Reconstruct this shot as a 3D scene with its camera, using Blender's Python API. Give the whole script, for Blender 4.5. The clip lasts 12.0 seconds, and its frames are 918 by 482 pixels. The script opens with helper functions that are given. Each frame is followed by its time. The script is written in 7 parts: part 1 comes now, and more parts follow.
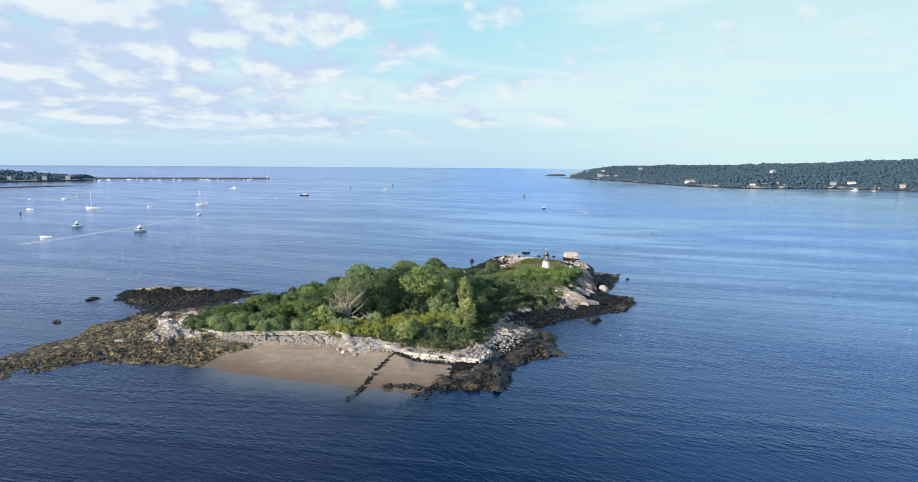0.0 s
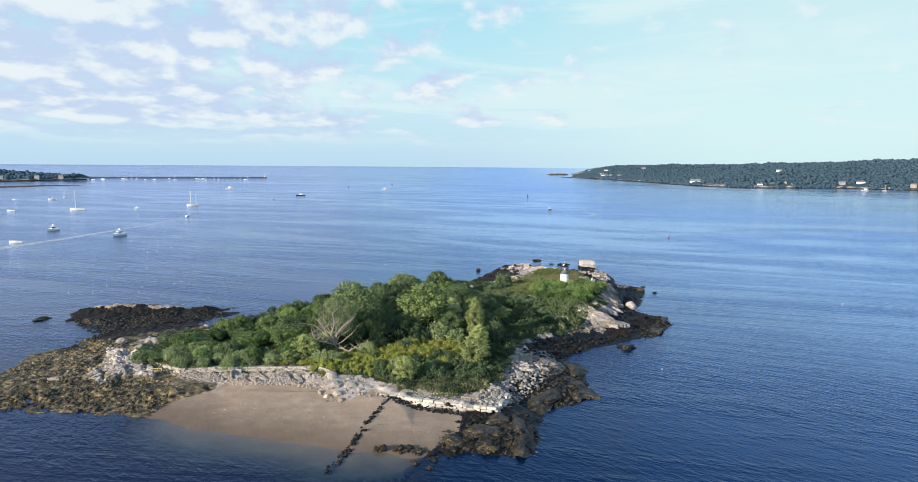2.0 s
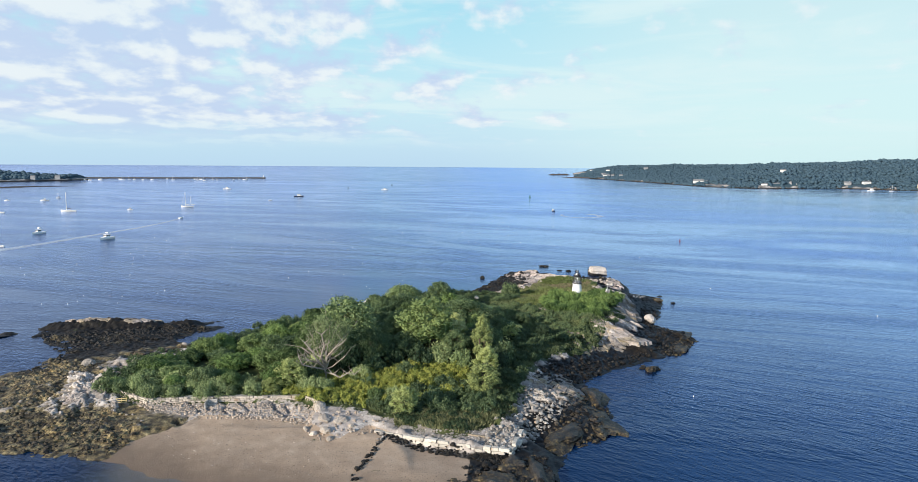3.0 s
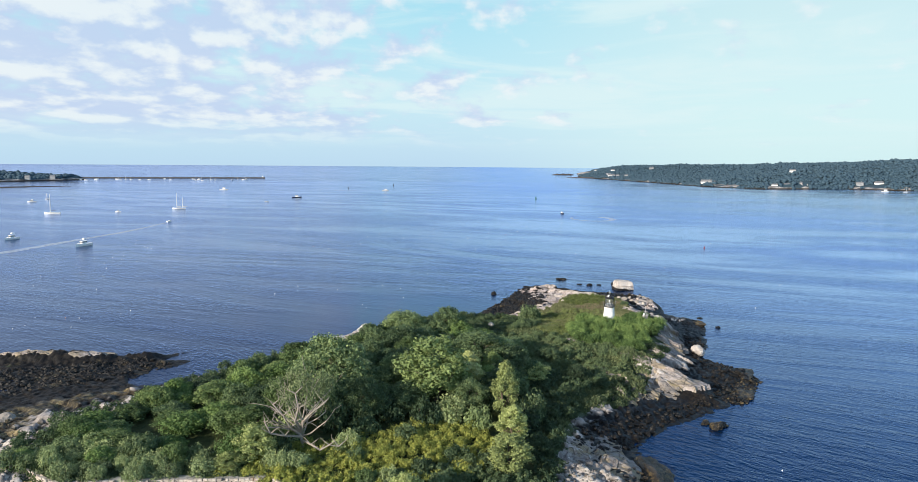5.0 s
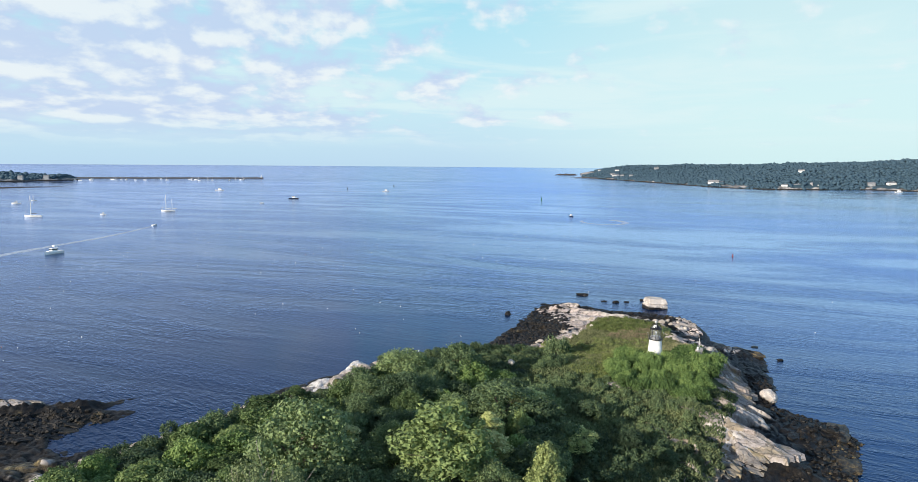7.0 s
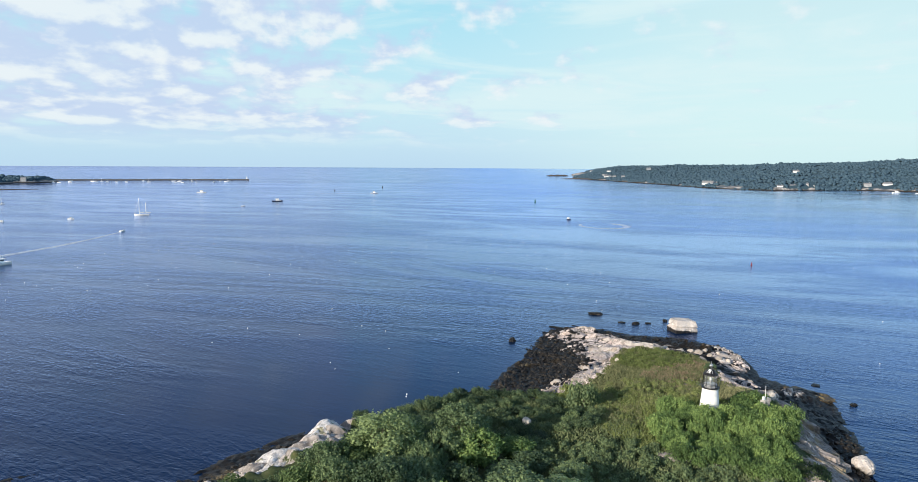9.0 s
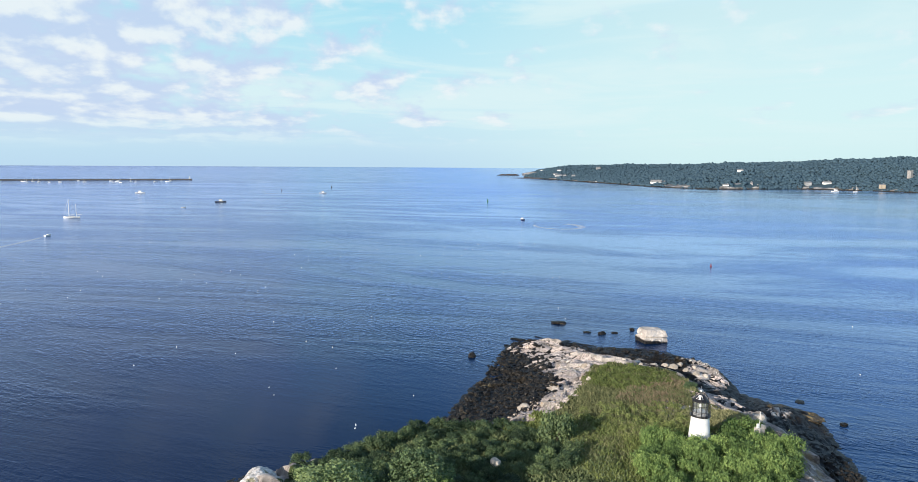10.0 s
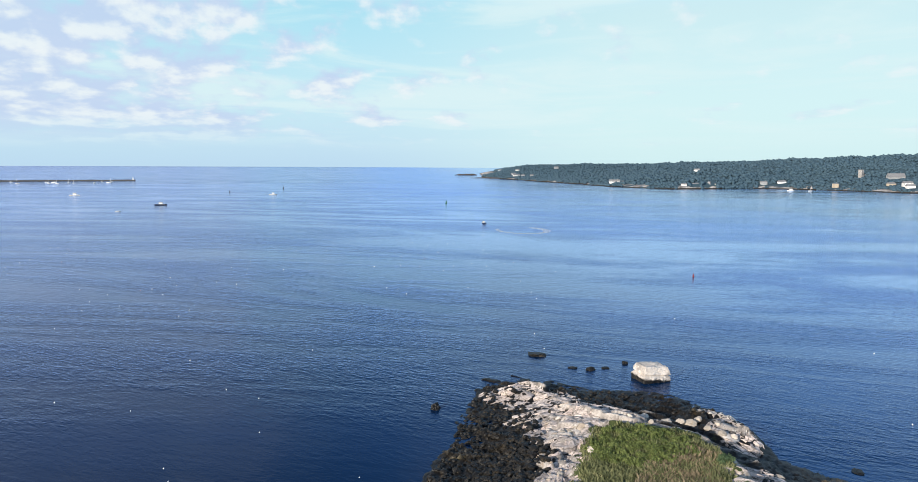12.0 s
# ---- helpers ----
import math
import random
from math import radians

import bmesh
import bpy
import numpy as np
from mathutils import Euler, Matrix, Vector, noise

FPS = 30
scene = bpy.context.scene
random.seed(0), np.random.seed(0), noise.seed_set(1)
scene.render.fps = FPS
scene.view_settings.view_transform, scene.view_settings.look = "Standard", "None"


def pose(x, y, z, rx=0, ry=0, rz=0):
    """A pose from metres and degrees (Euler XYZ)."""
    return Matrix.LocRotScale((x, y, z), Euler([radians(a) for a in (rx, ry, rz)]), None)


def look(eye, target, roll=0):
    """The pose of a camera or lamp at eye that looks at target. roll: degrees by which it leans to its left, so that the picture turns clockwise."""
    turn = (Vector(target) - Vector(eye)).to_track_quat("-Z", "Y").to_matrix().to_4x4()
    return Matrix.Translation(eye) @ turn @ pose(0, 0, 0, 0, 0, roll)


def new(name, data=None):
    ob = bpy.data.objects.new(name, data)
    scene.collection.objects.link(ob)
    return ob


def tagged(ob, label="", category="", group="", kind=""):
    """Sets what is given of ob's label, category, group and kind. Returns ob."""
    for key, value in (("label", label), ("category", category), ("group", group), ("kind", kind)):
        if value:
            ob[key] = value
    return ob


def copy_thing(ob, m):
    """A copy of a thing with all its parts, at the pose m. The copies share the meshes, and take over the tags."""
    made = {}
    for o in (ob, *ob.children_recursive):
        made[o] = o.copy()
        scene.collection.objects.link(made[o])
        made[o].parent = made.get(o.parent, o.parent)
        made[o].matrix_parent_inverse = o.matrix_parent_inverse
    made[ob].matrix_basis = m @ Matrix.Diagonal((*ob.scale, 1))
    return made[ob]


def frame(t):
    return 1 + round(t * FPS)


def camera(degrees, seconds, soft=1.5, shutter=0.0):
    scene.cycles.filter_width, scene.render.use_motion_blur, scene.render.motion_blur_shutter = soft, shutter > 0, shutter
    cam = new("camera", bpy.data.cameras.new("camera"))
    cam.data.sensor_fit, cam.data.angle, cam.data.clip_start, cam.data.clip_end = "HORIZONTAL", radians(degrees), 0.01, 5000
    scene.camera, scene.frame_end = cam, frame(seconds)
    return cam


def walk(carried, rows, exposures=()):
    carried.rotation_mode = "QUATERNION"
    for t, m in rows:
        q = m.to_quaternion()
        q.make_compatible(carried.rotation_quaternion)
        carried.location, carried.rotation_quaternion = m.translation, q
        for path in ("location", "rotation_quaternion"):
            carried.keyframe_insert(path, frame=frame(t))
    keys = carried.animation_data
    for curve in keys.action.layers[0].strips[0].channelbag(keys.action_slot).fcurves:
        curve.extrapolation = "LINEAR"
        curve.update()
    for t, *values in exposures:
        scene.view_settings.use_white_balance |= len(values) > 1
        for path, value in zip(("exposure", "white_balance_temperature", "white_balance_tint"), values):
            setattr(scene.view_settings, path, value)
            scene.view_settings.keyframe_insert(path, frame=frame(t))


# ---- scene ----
# Flight over a small harbour island: seconds, place in metres, turn in degrees.
cam = camera(68.15, 12.0, soft=0.4)
ROWS = [
    (0.0, 0.909, -0.279, 68.506, 83.606, -0.434, 0.05),
    (0.5, 0.076, 11.108, 68.485, 83.588, -0.438, 0.045),
    (1.0, -0.784, 22.896, 68.388, 83.564, -0.468, 0.026),
    (1.5, -1.488, 34.7, 68.421, 83.562, -0.472, 0.031),
    (2.0, -2.302, 46.668, 68.443, 83.538, -0.45, 0.041),
    (2.5, -3.062, 59.39, 68.634, 83.541, -0.449, 0.053),
    (3.0, -3.937, 72.667, 68.825, 83.54, -0.434, 0.063),
    (5.0, -7.628, 120.571, 69.598, 83.508, -0.463, 0.208),
    (5.5, -8.587, 132.692, 69.764, 83.517, -0.434, 0.235),
    (6.0, -9.448, 145.012, 69.853, 83.526, -0.421, 0.251),
    (6.5, -10.422, 157.24, 69.77, 83.522, -0.446, 0.269),
    (7.0, -11.424, 169.362, 69.717, 83.499, -0.466, 0.284),
    (9.0, -13.87, 218.015, 69.169, 83.597, -0.367, -0.603),
    (9.5, -14.385, 229.706, 69.184, 83.595, -0.389, -2.186),
    (10.0, -14.586, 241.421, 69.203, 83.562, -0.377, -4.742),
    (10.5, -14.528, 252.939, 69.428, 83.562, -0.362, -6.83),
    (11.0, -13.563, 265.177, 69.617, 83.553, -0.353, -7.806),
    (11.5, -12.338, 277.884, 69.887, 83.55, -0.326, -8.213),
    (12.0, -10.769, 291.889, 70.099, 83.545, -0.313, -8.359),
]
walk(cam, [(t, pose(x, y, z, rx, ry, rz)) for t, x, y, z, rx, ry, rz in ROWS])

# ---- light: low morning sun from the left and a little behind, hazy bright sky ----
SUN_AZ = radians(221.0)      # direction towards the sun, counted from +x to +y
SUN_EL = radians(17.0)
sun = new("sun", bpy.data.lights.new("sun", "SUN"))
sun.data.energy, sun.data.angle, sun.data.color = 5.0, radians(0.6), (1.0, 0.90, 0.77)
sun_dir = Vector((math.cos(SUN_AZ) * math.cos(SUN_EL), math.sin(SUN_AZ) * math.cos(SUN_EL), math.sin(SUN_EL)))
sun.matrix_world = look(sun_dir * 400, (0, 0, 0))
scene.view_settings.exposure = 0.45


# ---- node helpers ----
def tex_noise(nt, vec, scale, detail=4.0, rough=0.55, distort=0.0):
    n = nt.nodes.new("ShaderNodeTexNoise")
    n.inputs["Scale"].default_value, n.inputs["Detail"].default_value = scale, detail
    n.inputs["Roughness"].default_value, n.inputs["Distortion"].default_value = rough, distort
    if vec is not None:
        nt.links.new(vec, n.inputs["Vector"])
    return n.outputs["Fac"]


def ramp(nt, fac, stops):
    n = nt.nodes.new("ShaderNodeValToRGB")
    while len(n.color_ramp.elements) < len(stops):
        n.color_ramp.elements.new(0.5)
    for e, (p, c) in zip(n.color_ramp.elements, stops):
        e.position = p
        e.color = (c, c, c, 1) if isinstance(c, (int, float)) else (*c, 1)
    nt.links.new(fac, n.inputs[0])
    return n.outputs[0]


def put(nt, socket, value):
    if isinstance(value, (int, float)):
        socket.default_value = value
    elif isinstance(value, tuple):
        socket.default_value = (*value, 1) if len(socket.default_value) == 4 else value
    else:
        nt.links.new(value, socket)


def mix(nt, fac, a, b, blend="MIX"):
    n = nt.nodes.new("ShaderNodeMix")
    n.data_type, n.blend_type = "RGBA", blend
    put(nt, n.inputs[0], fac), put(nt, n.inputs[6], a), put(nt, n.inputs[7], b)
    return n.outputs[2]


def calc(nt, op, a, b=0.0, clamp=False):
    n = nt.nodes.new("ShaderNodeMath")
    n.operation, n.use_clamp = op, clamp
    put(nt, n.inputs[0], a), put(nt, n.inputs[1], b)
    return n.outputs[0]


def span(nt, value, lo, hi, out_lo=0.0, out_hi=1.0):
    n = nt.nodes.new("ShaderNodeMapRange")
    n.interpolation_type = "SMOOTHSTEP"
    put(nt, n.inputs[0], value), put(nt, n.inputs[1], lo), put(nt, n.inputs[2], hi), put(nt, n.inputs[3], out_lo), put(nt, n.inputs[4], out_hi)
    return n.outputs[0]


def mapped(nt, vec, scale=(1, 1, 1), move=(0, 0, 0), turn=0.0):
    """Turns the coordinates first, then stretches and moves them."""
    if turn:
        r = nt.nodes.new("ShaderNodeMapping")
        r.inputs["Rotation"].default_value = (0, 0, radians(turn))
        nt.links.new(vec, r.inputs["Vector"])
        vec = r.outputs[0]
    n = nt.nodes.new("ShaderNodeMapping")
    n.inputs["Location"].default_value, n.inputs["Scale"].default_value = move, scale
    nt.links.new(vec, n.inputs["Vector"])
    return n.outputs[0]


def axes(nt, vec):
    n = nt.nodes.new("ShaderNodeSeparateXYZ")
    nt.links.new(vec, n.inputs[0])
    return n.outputs


# ---- sky: pale blue haze, broken morning cloud ----
world = bpy.data.worlds.new("sky")
world.use_nodes = True
scene.world = world
wt = world.node_tree
wt.nodes.clear()
coord = wt.nodes.new("ShaderNodeTexCoord").outputs["Generated"]
sky = wt.nodes.new("ShaderNodeTexSky")
sky.sky_type, sky.sun_disc = "NISHITA", False
sky.sun_elevation, sky.sun_rotation = SUN_EL, radians(90) - SUN_AZ
sky.air_density, sky.dust_density, sky.ozone_density = 1.0, 1.2, 1.5
dx, dy, dz = axes(wt, coord)
clear = mix(wt, 1.0, sky.outputs[0], (0.085, 0.085, 0.085), "MULTIPLY")
haze_share = span(wt, dz, 0.0, 0.9, 0.9, 0.35)
haze = ramp(wt, dz, [(0.0, (0.55, 0.77, 0.95)), (0.09, (0.61, 0.87, 0.97)), (0.22, (0.45, 0.85, 1.0)), (0.32, (0.36, 0.68, 1.06)), (0.46, (0.18, 0.44, 0.90)), (0.75, (0.06, 0.20, 0.58))])
# very bright blue above the view, added so the water on the right reflects more
glare = mix(wt, span(wt, dz, 0.20, 0.42), (0.69, 0.93, 0.96), (0.72, 1.58, 2.80))
haze = mix(wt, calc(wt, "MULTIPLY", span(wt, dx, -0.06, 0.42, 0.0, 0.95), span(wt, dz, 0.75, 0.42)), haze, glare)
# grey-lilac sky above the view on the cloudy side, added to grey the water's reflections
dull = calc(wt, "MULTIPLY", calc(wt, "MULTIPLY", span(wt, dx, 0.05, -0.45), span(wt, dz, 0.22, 0.40)), span(wt, dz, 0.95, 0.6))
haze = mix(wt, dull, haze, (0.42, 0.50, 0.66))
base = mix(wt, haze_share, clear, haze)
# a deck of broken cloud that closes up towards the horizon: puffs on one side, thin veils elsewhere
high = calc(wt, "MAXIMUM", dz, 0.0)


def deck(move_u, move_v, wide, tall, detail, rough, distort=0.0):
    n = wt.nodes.new("ShaderNodeCombineXYZ")
    put(wt, n.inputs[0], calc(wt, "ADD", calc(wt, "MULTIPLY", dx, wide), move_u))
    put(wt, n.inputs[1], calc(wt, "ADD", calc(wt, "MULTIPLY", calc(wt, "LOGARITHM", calc(wt, "ADD", high, 0.05), math.e), tall), move_v))
    put(wt, n.inputs[2], 0.0)
    return tex_noise(wt, n.outputs[0], 1.0, detail, rough, distort)


puff = deck(2.3, 0.4, 15.0, 5.0, 6.0, 0.52)
lit = deck(2.14, -0.02, 15.0, 5.0, 6.0, 0.52)
bank = deck(5.0, 1.0, 4.0, 1.8, 3.0, 0.5)
side = span(wt, dx, -0.45, 0.25, 0.15, -0.17)
heap_up = calc(wt, "ADD", calc(wt, "ADD", puff, side), calc(wt, "MULTIPLY", calc(wt, "SUBTRACT", bank, 0.5), 0.5))
cover = span(wt, heap_up, 0.40, 0.62)
shade = span(wt, calc(wt, "SUBTRACT", lit, puff), -0.16, 0.07)
cloud = mix(wt, shade, (0.86, 0.90, 0.93), (0.55, 0.65, 0.87))
low = calc(wt, "MULTIPLY", span(wt, dz, 0.012, 0.07), span(wt, dz, 0.3, 0.7, 1.0, 0.3))
cover = calc(wt, "MULTIPLY", calc(wt, "MULTIPLY", cover, 0.82), low)
veil = span(wt, deck(3.1, 0.7, 3.0, 3.6, 7.0, 0.6, 0.6), 0.44, 0.66, 0.0, 0.7)
full = mix(wt, calc(wt, "MULTIPLY", veil, low), base, (0.73, 0.89, 0.91))
full = mix(wt, cover, full, cloud)
bg = wt.nodes.new("ShaderNodeBackground")
wt.links.new(full, bg.inputs[0])
bg.inputs[1].default_value = 0.745
wt.links.new(bg.outputs[0], wt.nodes.new("ShaderNodeOutputWorld").inputs[0])

# ---- materials ----
def material(name, rough=0.7, spec=0.3):
    m = bpy.data.materials.new(name)
    m.use_nodes = True
    nt = m.node_tree
    b = nt.nodes["Principled BSDF"]
    b.inputs["Roughness"].default_value = rough
    b.inputs["Specular IOR Level"].default_value = spec
    return m, nt, b


def place(nt):
    return nt.nodes.new("ShaderNodeNewGeometry").outputs["Position"]


def island(nt):
    return nt.nodes.new("ShaderNodeNewGeometry").outputs["Random Per Island"]


def one(nt):
    return nt.nodes.new("ShaderNodeObjectInfo").outputs["Random"]


def local(nt):
    return nt.nodes.new("ShaderNodeTexCoord").outputs["Object"]


def bump(nt, b, height, strength=0.5, distance=0.1):
    n = nt.nodes.new("ShaderNodeBump")
    n.inputs["Strength"].default_value, n.inputs["Distance"].default_value = strength, distance
    nt.links.new(height, n.inputs["Height"])
    nt.links.new(n.outputs[0], b.inputs["Normal"])


def paint(name, col, rough=0.5, metal=0.0, dirt=0.25, scale=1.5):
    """Paint, metal or plain stuff with faint dirt and wear."""
    m, nt, b = material(name, rough, 0.4)
    p = local(nt)
    d = ramp(nt, tex_noise(nt, p, scale, 6), [(0.35, 1.0 - dirt), (0.6, 1.0)])
    nt.links.new(mix(nt, 1.0, col, d, "MULTIPLY"), b.inputs["Base Color"])
    b.inputs["Metallic"].default_value = metal
    bump(nt, b, tex_noise(nt, p, scale * 9, 3), 0.15, 0.02)
    return m


def granite_colours(nt, p):
    """Pale pinkish granite with grey and rusty stains and cracks."""
    a = ramp(nt, tex_noise(nt, p, 0.16, 5, 0.6), [(0.34, (0.25, 0.23, 0.215)), (0.5, (0.49, 0.435, 0.395)), (0.64, (0.70, 0.64, 0.585))])
    a = mix(nt, span(nt, tex_noise(nt, p, 0.45, 6, 0.7), 0.56, 0.72, 0, 0.5), a, (0.40, 0.29, 0.20))
    a = mix(nt, span(nt, tex_noise(nt, p, 1.7, 6, 0.75), 0.52, 0.68, 0, 0.65), a, (0.15, 0.14, 0.13))
    a = mix(nt, span(nt, tex_noise(nt, mapped(nt, p, (1, 1, 1), (7, 3, 2)), 0.9, 5), 0.56, 0.66, 0, 0.8), a, (0.72, 0.68, 0.62))
    return mix(nt, 0.5, a, ramp(nt, tex_noise(nt, p, 9.0, 5, 0.8), [(0.3, 0.35), (0.7, 1.0)]), "MULTIPLY")


def weed_colours(nt, p):
    """Wet rockweed: brown-black, olive and ochre."""
    a = ramp(nt, tex_noise(nt, p, 0.5, 8, 0.72), [(0.37, (0.020, 0.018, 0.015)), (0.48, (0.085, 0.070, 0.044)), (0.57, (0.215, 0.178, 0.098)), (0.69, (0.42, 0.355, 0.21))])
    reef = calc(nt, "ADD", calc(nt, "MAXIMUM", span(nt, axes(nt, p)[0], -90.0, -30.0), span(nt, axes(nt, p)[1], 270.0, 325.0, 0.0, 0.85)), calc(nt, "MULTIPLY", calc(nt, "SUBTRACT", tex_noise(nt, p, 0.06, 4), 0.5), 2.2))
    # near-black weed right and back; part of it is cove shade put into colour
    b = mix(nt, span(nt, reef, 0.3, 0.75), a, ramp(nt, tex_noise(nt, p, 0.8, 8, 0.75), [(0.42, (0.005, 0.005, 0.005)), (0.57, (0.014, 0.012, 0.010)), (0.66, (0.040, 0.030, 0.017)), (0.76, (0.13, 0.095, 0.042))]))
    b = mix(nt, 0.8, b, ramp(nt, tex_noise(nt, p, 3.2, 7, 0.8), [(0.36, 0.25), (0.55, 1.0), (0.7, 1.8)]), "MULTIPLY")
    b = mix(nt, 1.0, b, ramp(nt, tex_noise(nt, mapped(nt, p, (1, 1, 1), (5, 1, 2)), 0.10, 5, 0.6), [(0.36, 0.55), (0.5, 1.0), (0.64, (1.35, 1.24, 1.05))]), "MULTIPLY")
    return mix(nt, span(nt, tex_noise(nt, mapped(nt, p, (1, 1, 1), (3, 8, 1)), 1.6, 7, 0.8), 0.64, 0.70, 0, 0.8), b, (0.26, 0.22, 0.16))


def rock_surface(name, line=3.3, attribute=True, pale=0.0):
    """Granite above the tide line, rockweed below it, sand and soil where the ground has them."""
    m, nt, b = material(name, 0.8, 0.3)
    p = place(nt)
    z = axes(nt, p)[2]
    wob = calc(nt, "MULTIPLY", calc(nt, "SUBTRACT", tex_noise(nt, p, 0.12, 6, 0.65), 0.5), 5.5)
    if attribute:
        tide = nt.nodes.new("ShaderNodeAttribute")
        tide.attribute_name = "tide"
        crack = nt.nodes.new("ShaderNodeAttribute")
        crack.attribute_name = "crack"
        weed = span(nt, calc(nt, "SUBTRACT", calc(nt, "ADD", z, calc(nt, "MULTIPLY", wob, 0.55)), tide.outputs["Fac"]), -0.35, 0.35, 1.0, 0.0)
        stone = mix(nt, calc(nt, "MULTIPLY", crack.outputs["Fac"], 0.8), granite_colours(nt, p), (0.07, 0.06, 0.05))
    else:
        weed = span(nt, calc(nt, "ADD", z, wob), line - 0.45, line + 0.45, 1.0, 0.0)
        stone = mix(nt, pale, granite_colours(nt, p), (0.74, 0.70, 0.65))
    col = mix(nt, weed, stone, weed_colours(nt, p))
    rough = calc(nt, "SUBTRACT", 0.85, calc(nt, "MULTIPLY", weed, 0.3))
    hump = tex_noise(nt, p, 2.6, 9, 0.74)
    if attribute:
        sand = nt.nodes.new("ShaderNodeAttribute")
        sand.attribute_name = "sand"
        soil = nt.nodes.new("ShaderNodeAttribute")
        soil.attribute_name = "soil"
        line_ = tex_noise(nt, mapped(nt, p, (0.22, 1.1, 1), (2, 5, 0), -12), 1.0, 8, 0.75, 0.6)
        rim = calc(nt, "ADD", sand.outputs["Fac"], calc(nt, "MULTIPLY", calc(nt, "SUBTRACT", tex_noise(nt, p, 0.6, 6, 0.7), 0.5), 0.9))
        rim = span(nt, rim, 0.42, 0.6)
        s = ramp(nt, tex_noise(nt, p, 0.25, 6, 0.65), [(0.3, (0.32, 0.240, 0.172)), (0.55, (0.39, 0.300, 0.220)), (0.75, (0.455, 0.36, 0.272))])
        s = mix(nt, 0.3, s, ramp(nt, tex_noise(nt, mapped(nt, p, (1, 1.6, 1)), 1.6, 8, 0.8), [(0.35, 0.45), (0.6, 1.0)]), "MULTIPLY")
        s = mix(nt, span(nt, line_, 0.55, 0.66, 0, 0.3), s, (0.24, 0.175, 0.125))
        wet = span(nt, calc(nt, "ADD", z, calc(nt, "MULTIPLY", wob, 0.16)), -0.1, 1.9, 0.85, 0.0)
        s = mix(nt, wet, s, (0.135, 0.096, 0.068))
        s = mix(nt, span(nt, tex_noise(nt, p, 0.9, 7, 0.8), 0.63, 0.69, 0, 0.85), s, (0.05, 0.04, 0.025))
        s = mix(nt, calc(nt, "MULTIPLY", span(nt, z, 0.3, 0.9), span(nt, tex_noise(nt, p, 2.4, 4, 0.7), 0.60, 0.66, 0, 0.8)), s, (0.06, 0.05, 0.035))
        # submerged sand: the water's green absorption is put into its colour by depth
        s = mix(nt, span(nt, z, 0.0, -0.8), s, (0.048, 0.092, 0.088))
        col = mix(nt, rim, col, s)
        g = ramp(nt, tex_noise(nt, p, 0.35, 7, 0.7), [(0.35, (0.020, 0.035, 0.010)), (0.55, (0.055, 0.07, 0.022)), (0.75, (0.12, 0.105, 0.05))])
        edge = calc(nt, "ADD", soil.outputs["Fac"], calc(nt, "MULTIPLY", calc(nt, "SUBTRACT", tex_noise(nt, p, 0.16, 7, 0.72), 0.5), 2.6))
        edge = span(nt, edge, 0.40, 0.56)
        col = mix(nt, edge, col, g)
        rough = calc(nt, "MAXIMUM", rough, calc(nt, "MULTIPLY", rim, 0.8))
    nt.links.new(col, b.inputs["Base Color"])
    nt.links.new(rough, b.inputs["Roughness"])
    bump(nt, b, hump, 0.6, 0.2)
    return m


def leaf_material(name, dark, mid, light, glow=0.18):
    m, nt, b = material(name, 0.6, 0.12)
    f = calc(nt, "ADD", calc(nt, "MULTIPLY", island(nt), 0.26), calc(nt, "MULTIPLY", one(nt), 0.42))
    f = calc(nt, "ADD", f, calc(nt, "MULTIPLY", tex_noise(nt, place(nt), 0.45, 4, 0.6), 0.55))
    col = ramp(nt, f, [(0.2, dark), (0.62, mid), (1.0, light)])
    nt.links.new(col, b.inputs["Base Color"])
    t = nt.nodes.new("ShaderNodeBsdfTranslucent")
    nt.links.new(mix(nt, 1.0, col, (0.9, 1.0, 0.60), "MULTIPLY"), t.inputs[0])
    mx = nt.nodes.new("ShaderNodeMixShader")
    mx.inputs[0].default_value = glow
    nt.links.new(b.outputs[0], mx.inputs[1]), nt.links.new(t.outputs[0], mx.inputs[2])
    nt.links.new(mx.outputs[0], nt.nodes["Material Output"].inputs[0])
    return m


def bark_material(name, col):
    m, nt, b = material(name, 0.9, 0.2)
    p = local(nt)
    c = ramp(nt, tex_noise(nt, mapped(nt, p, (4, 4, 0.7)), 2.0, 6, 0.7), [(0.3, tuple(v * 0.45 for v in col)), (0.7, col)])
    nt.links.new(c, b.inputs["Base Color"])
    bump(nt, b, tex_noise(nt, mapped(nt, p, (6, 6, 1)), 3.0, 5), 0.8, 0.05)
    return m


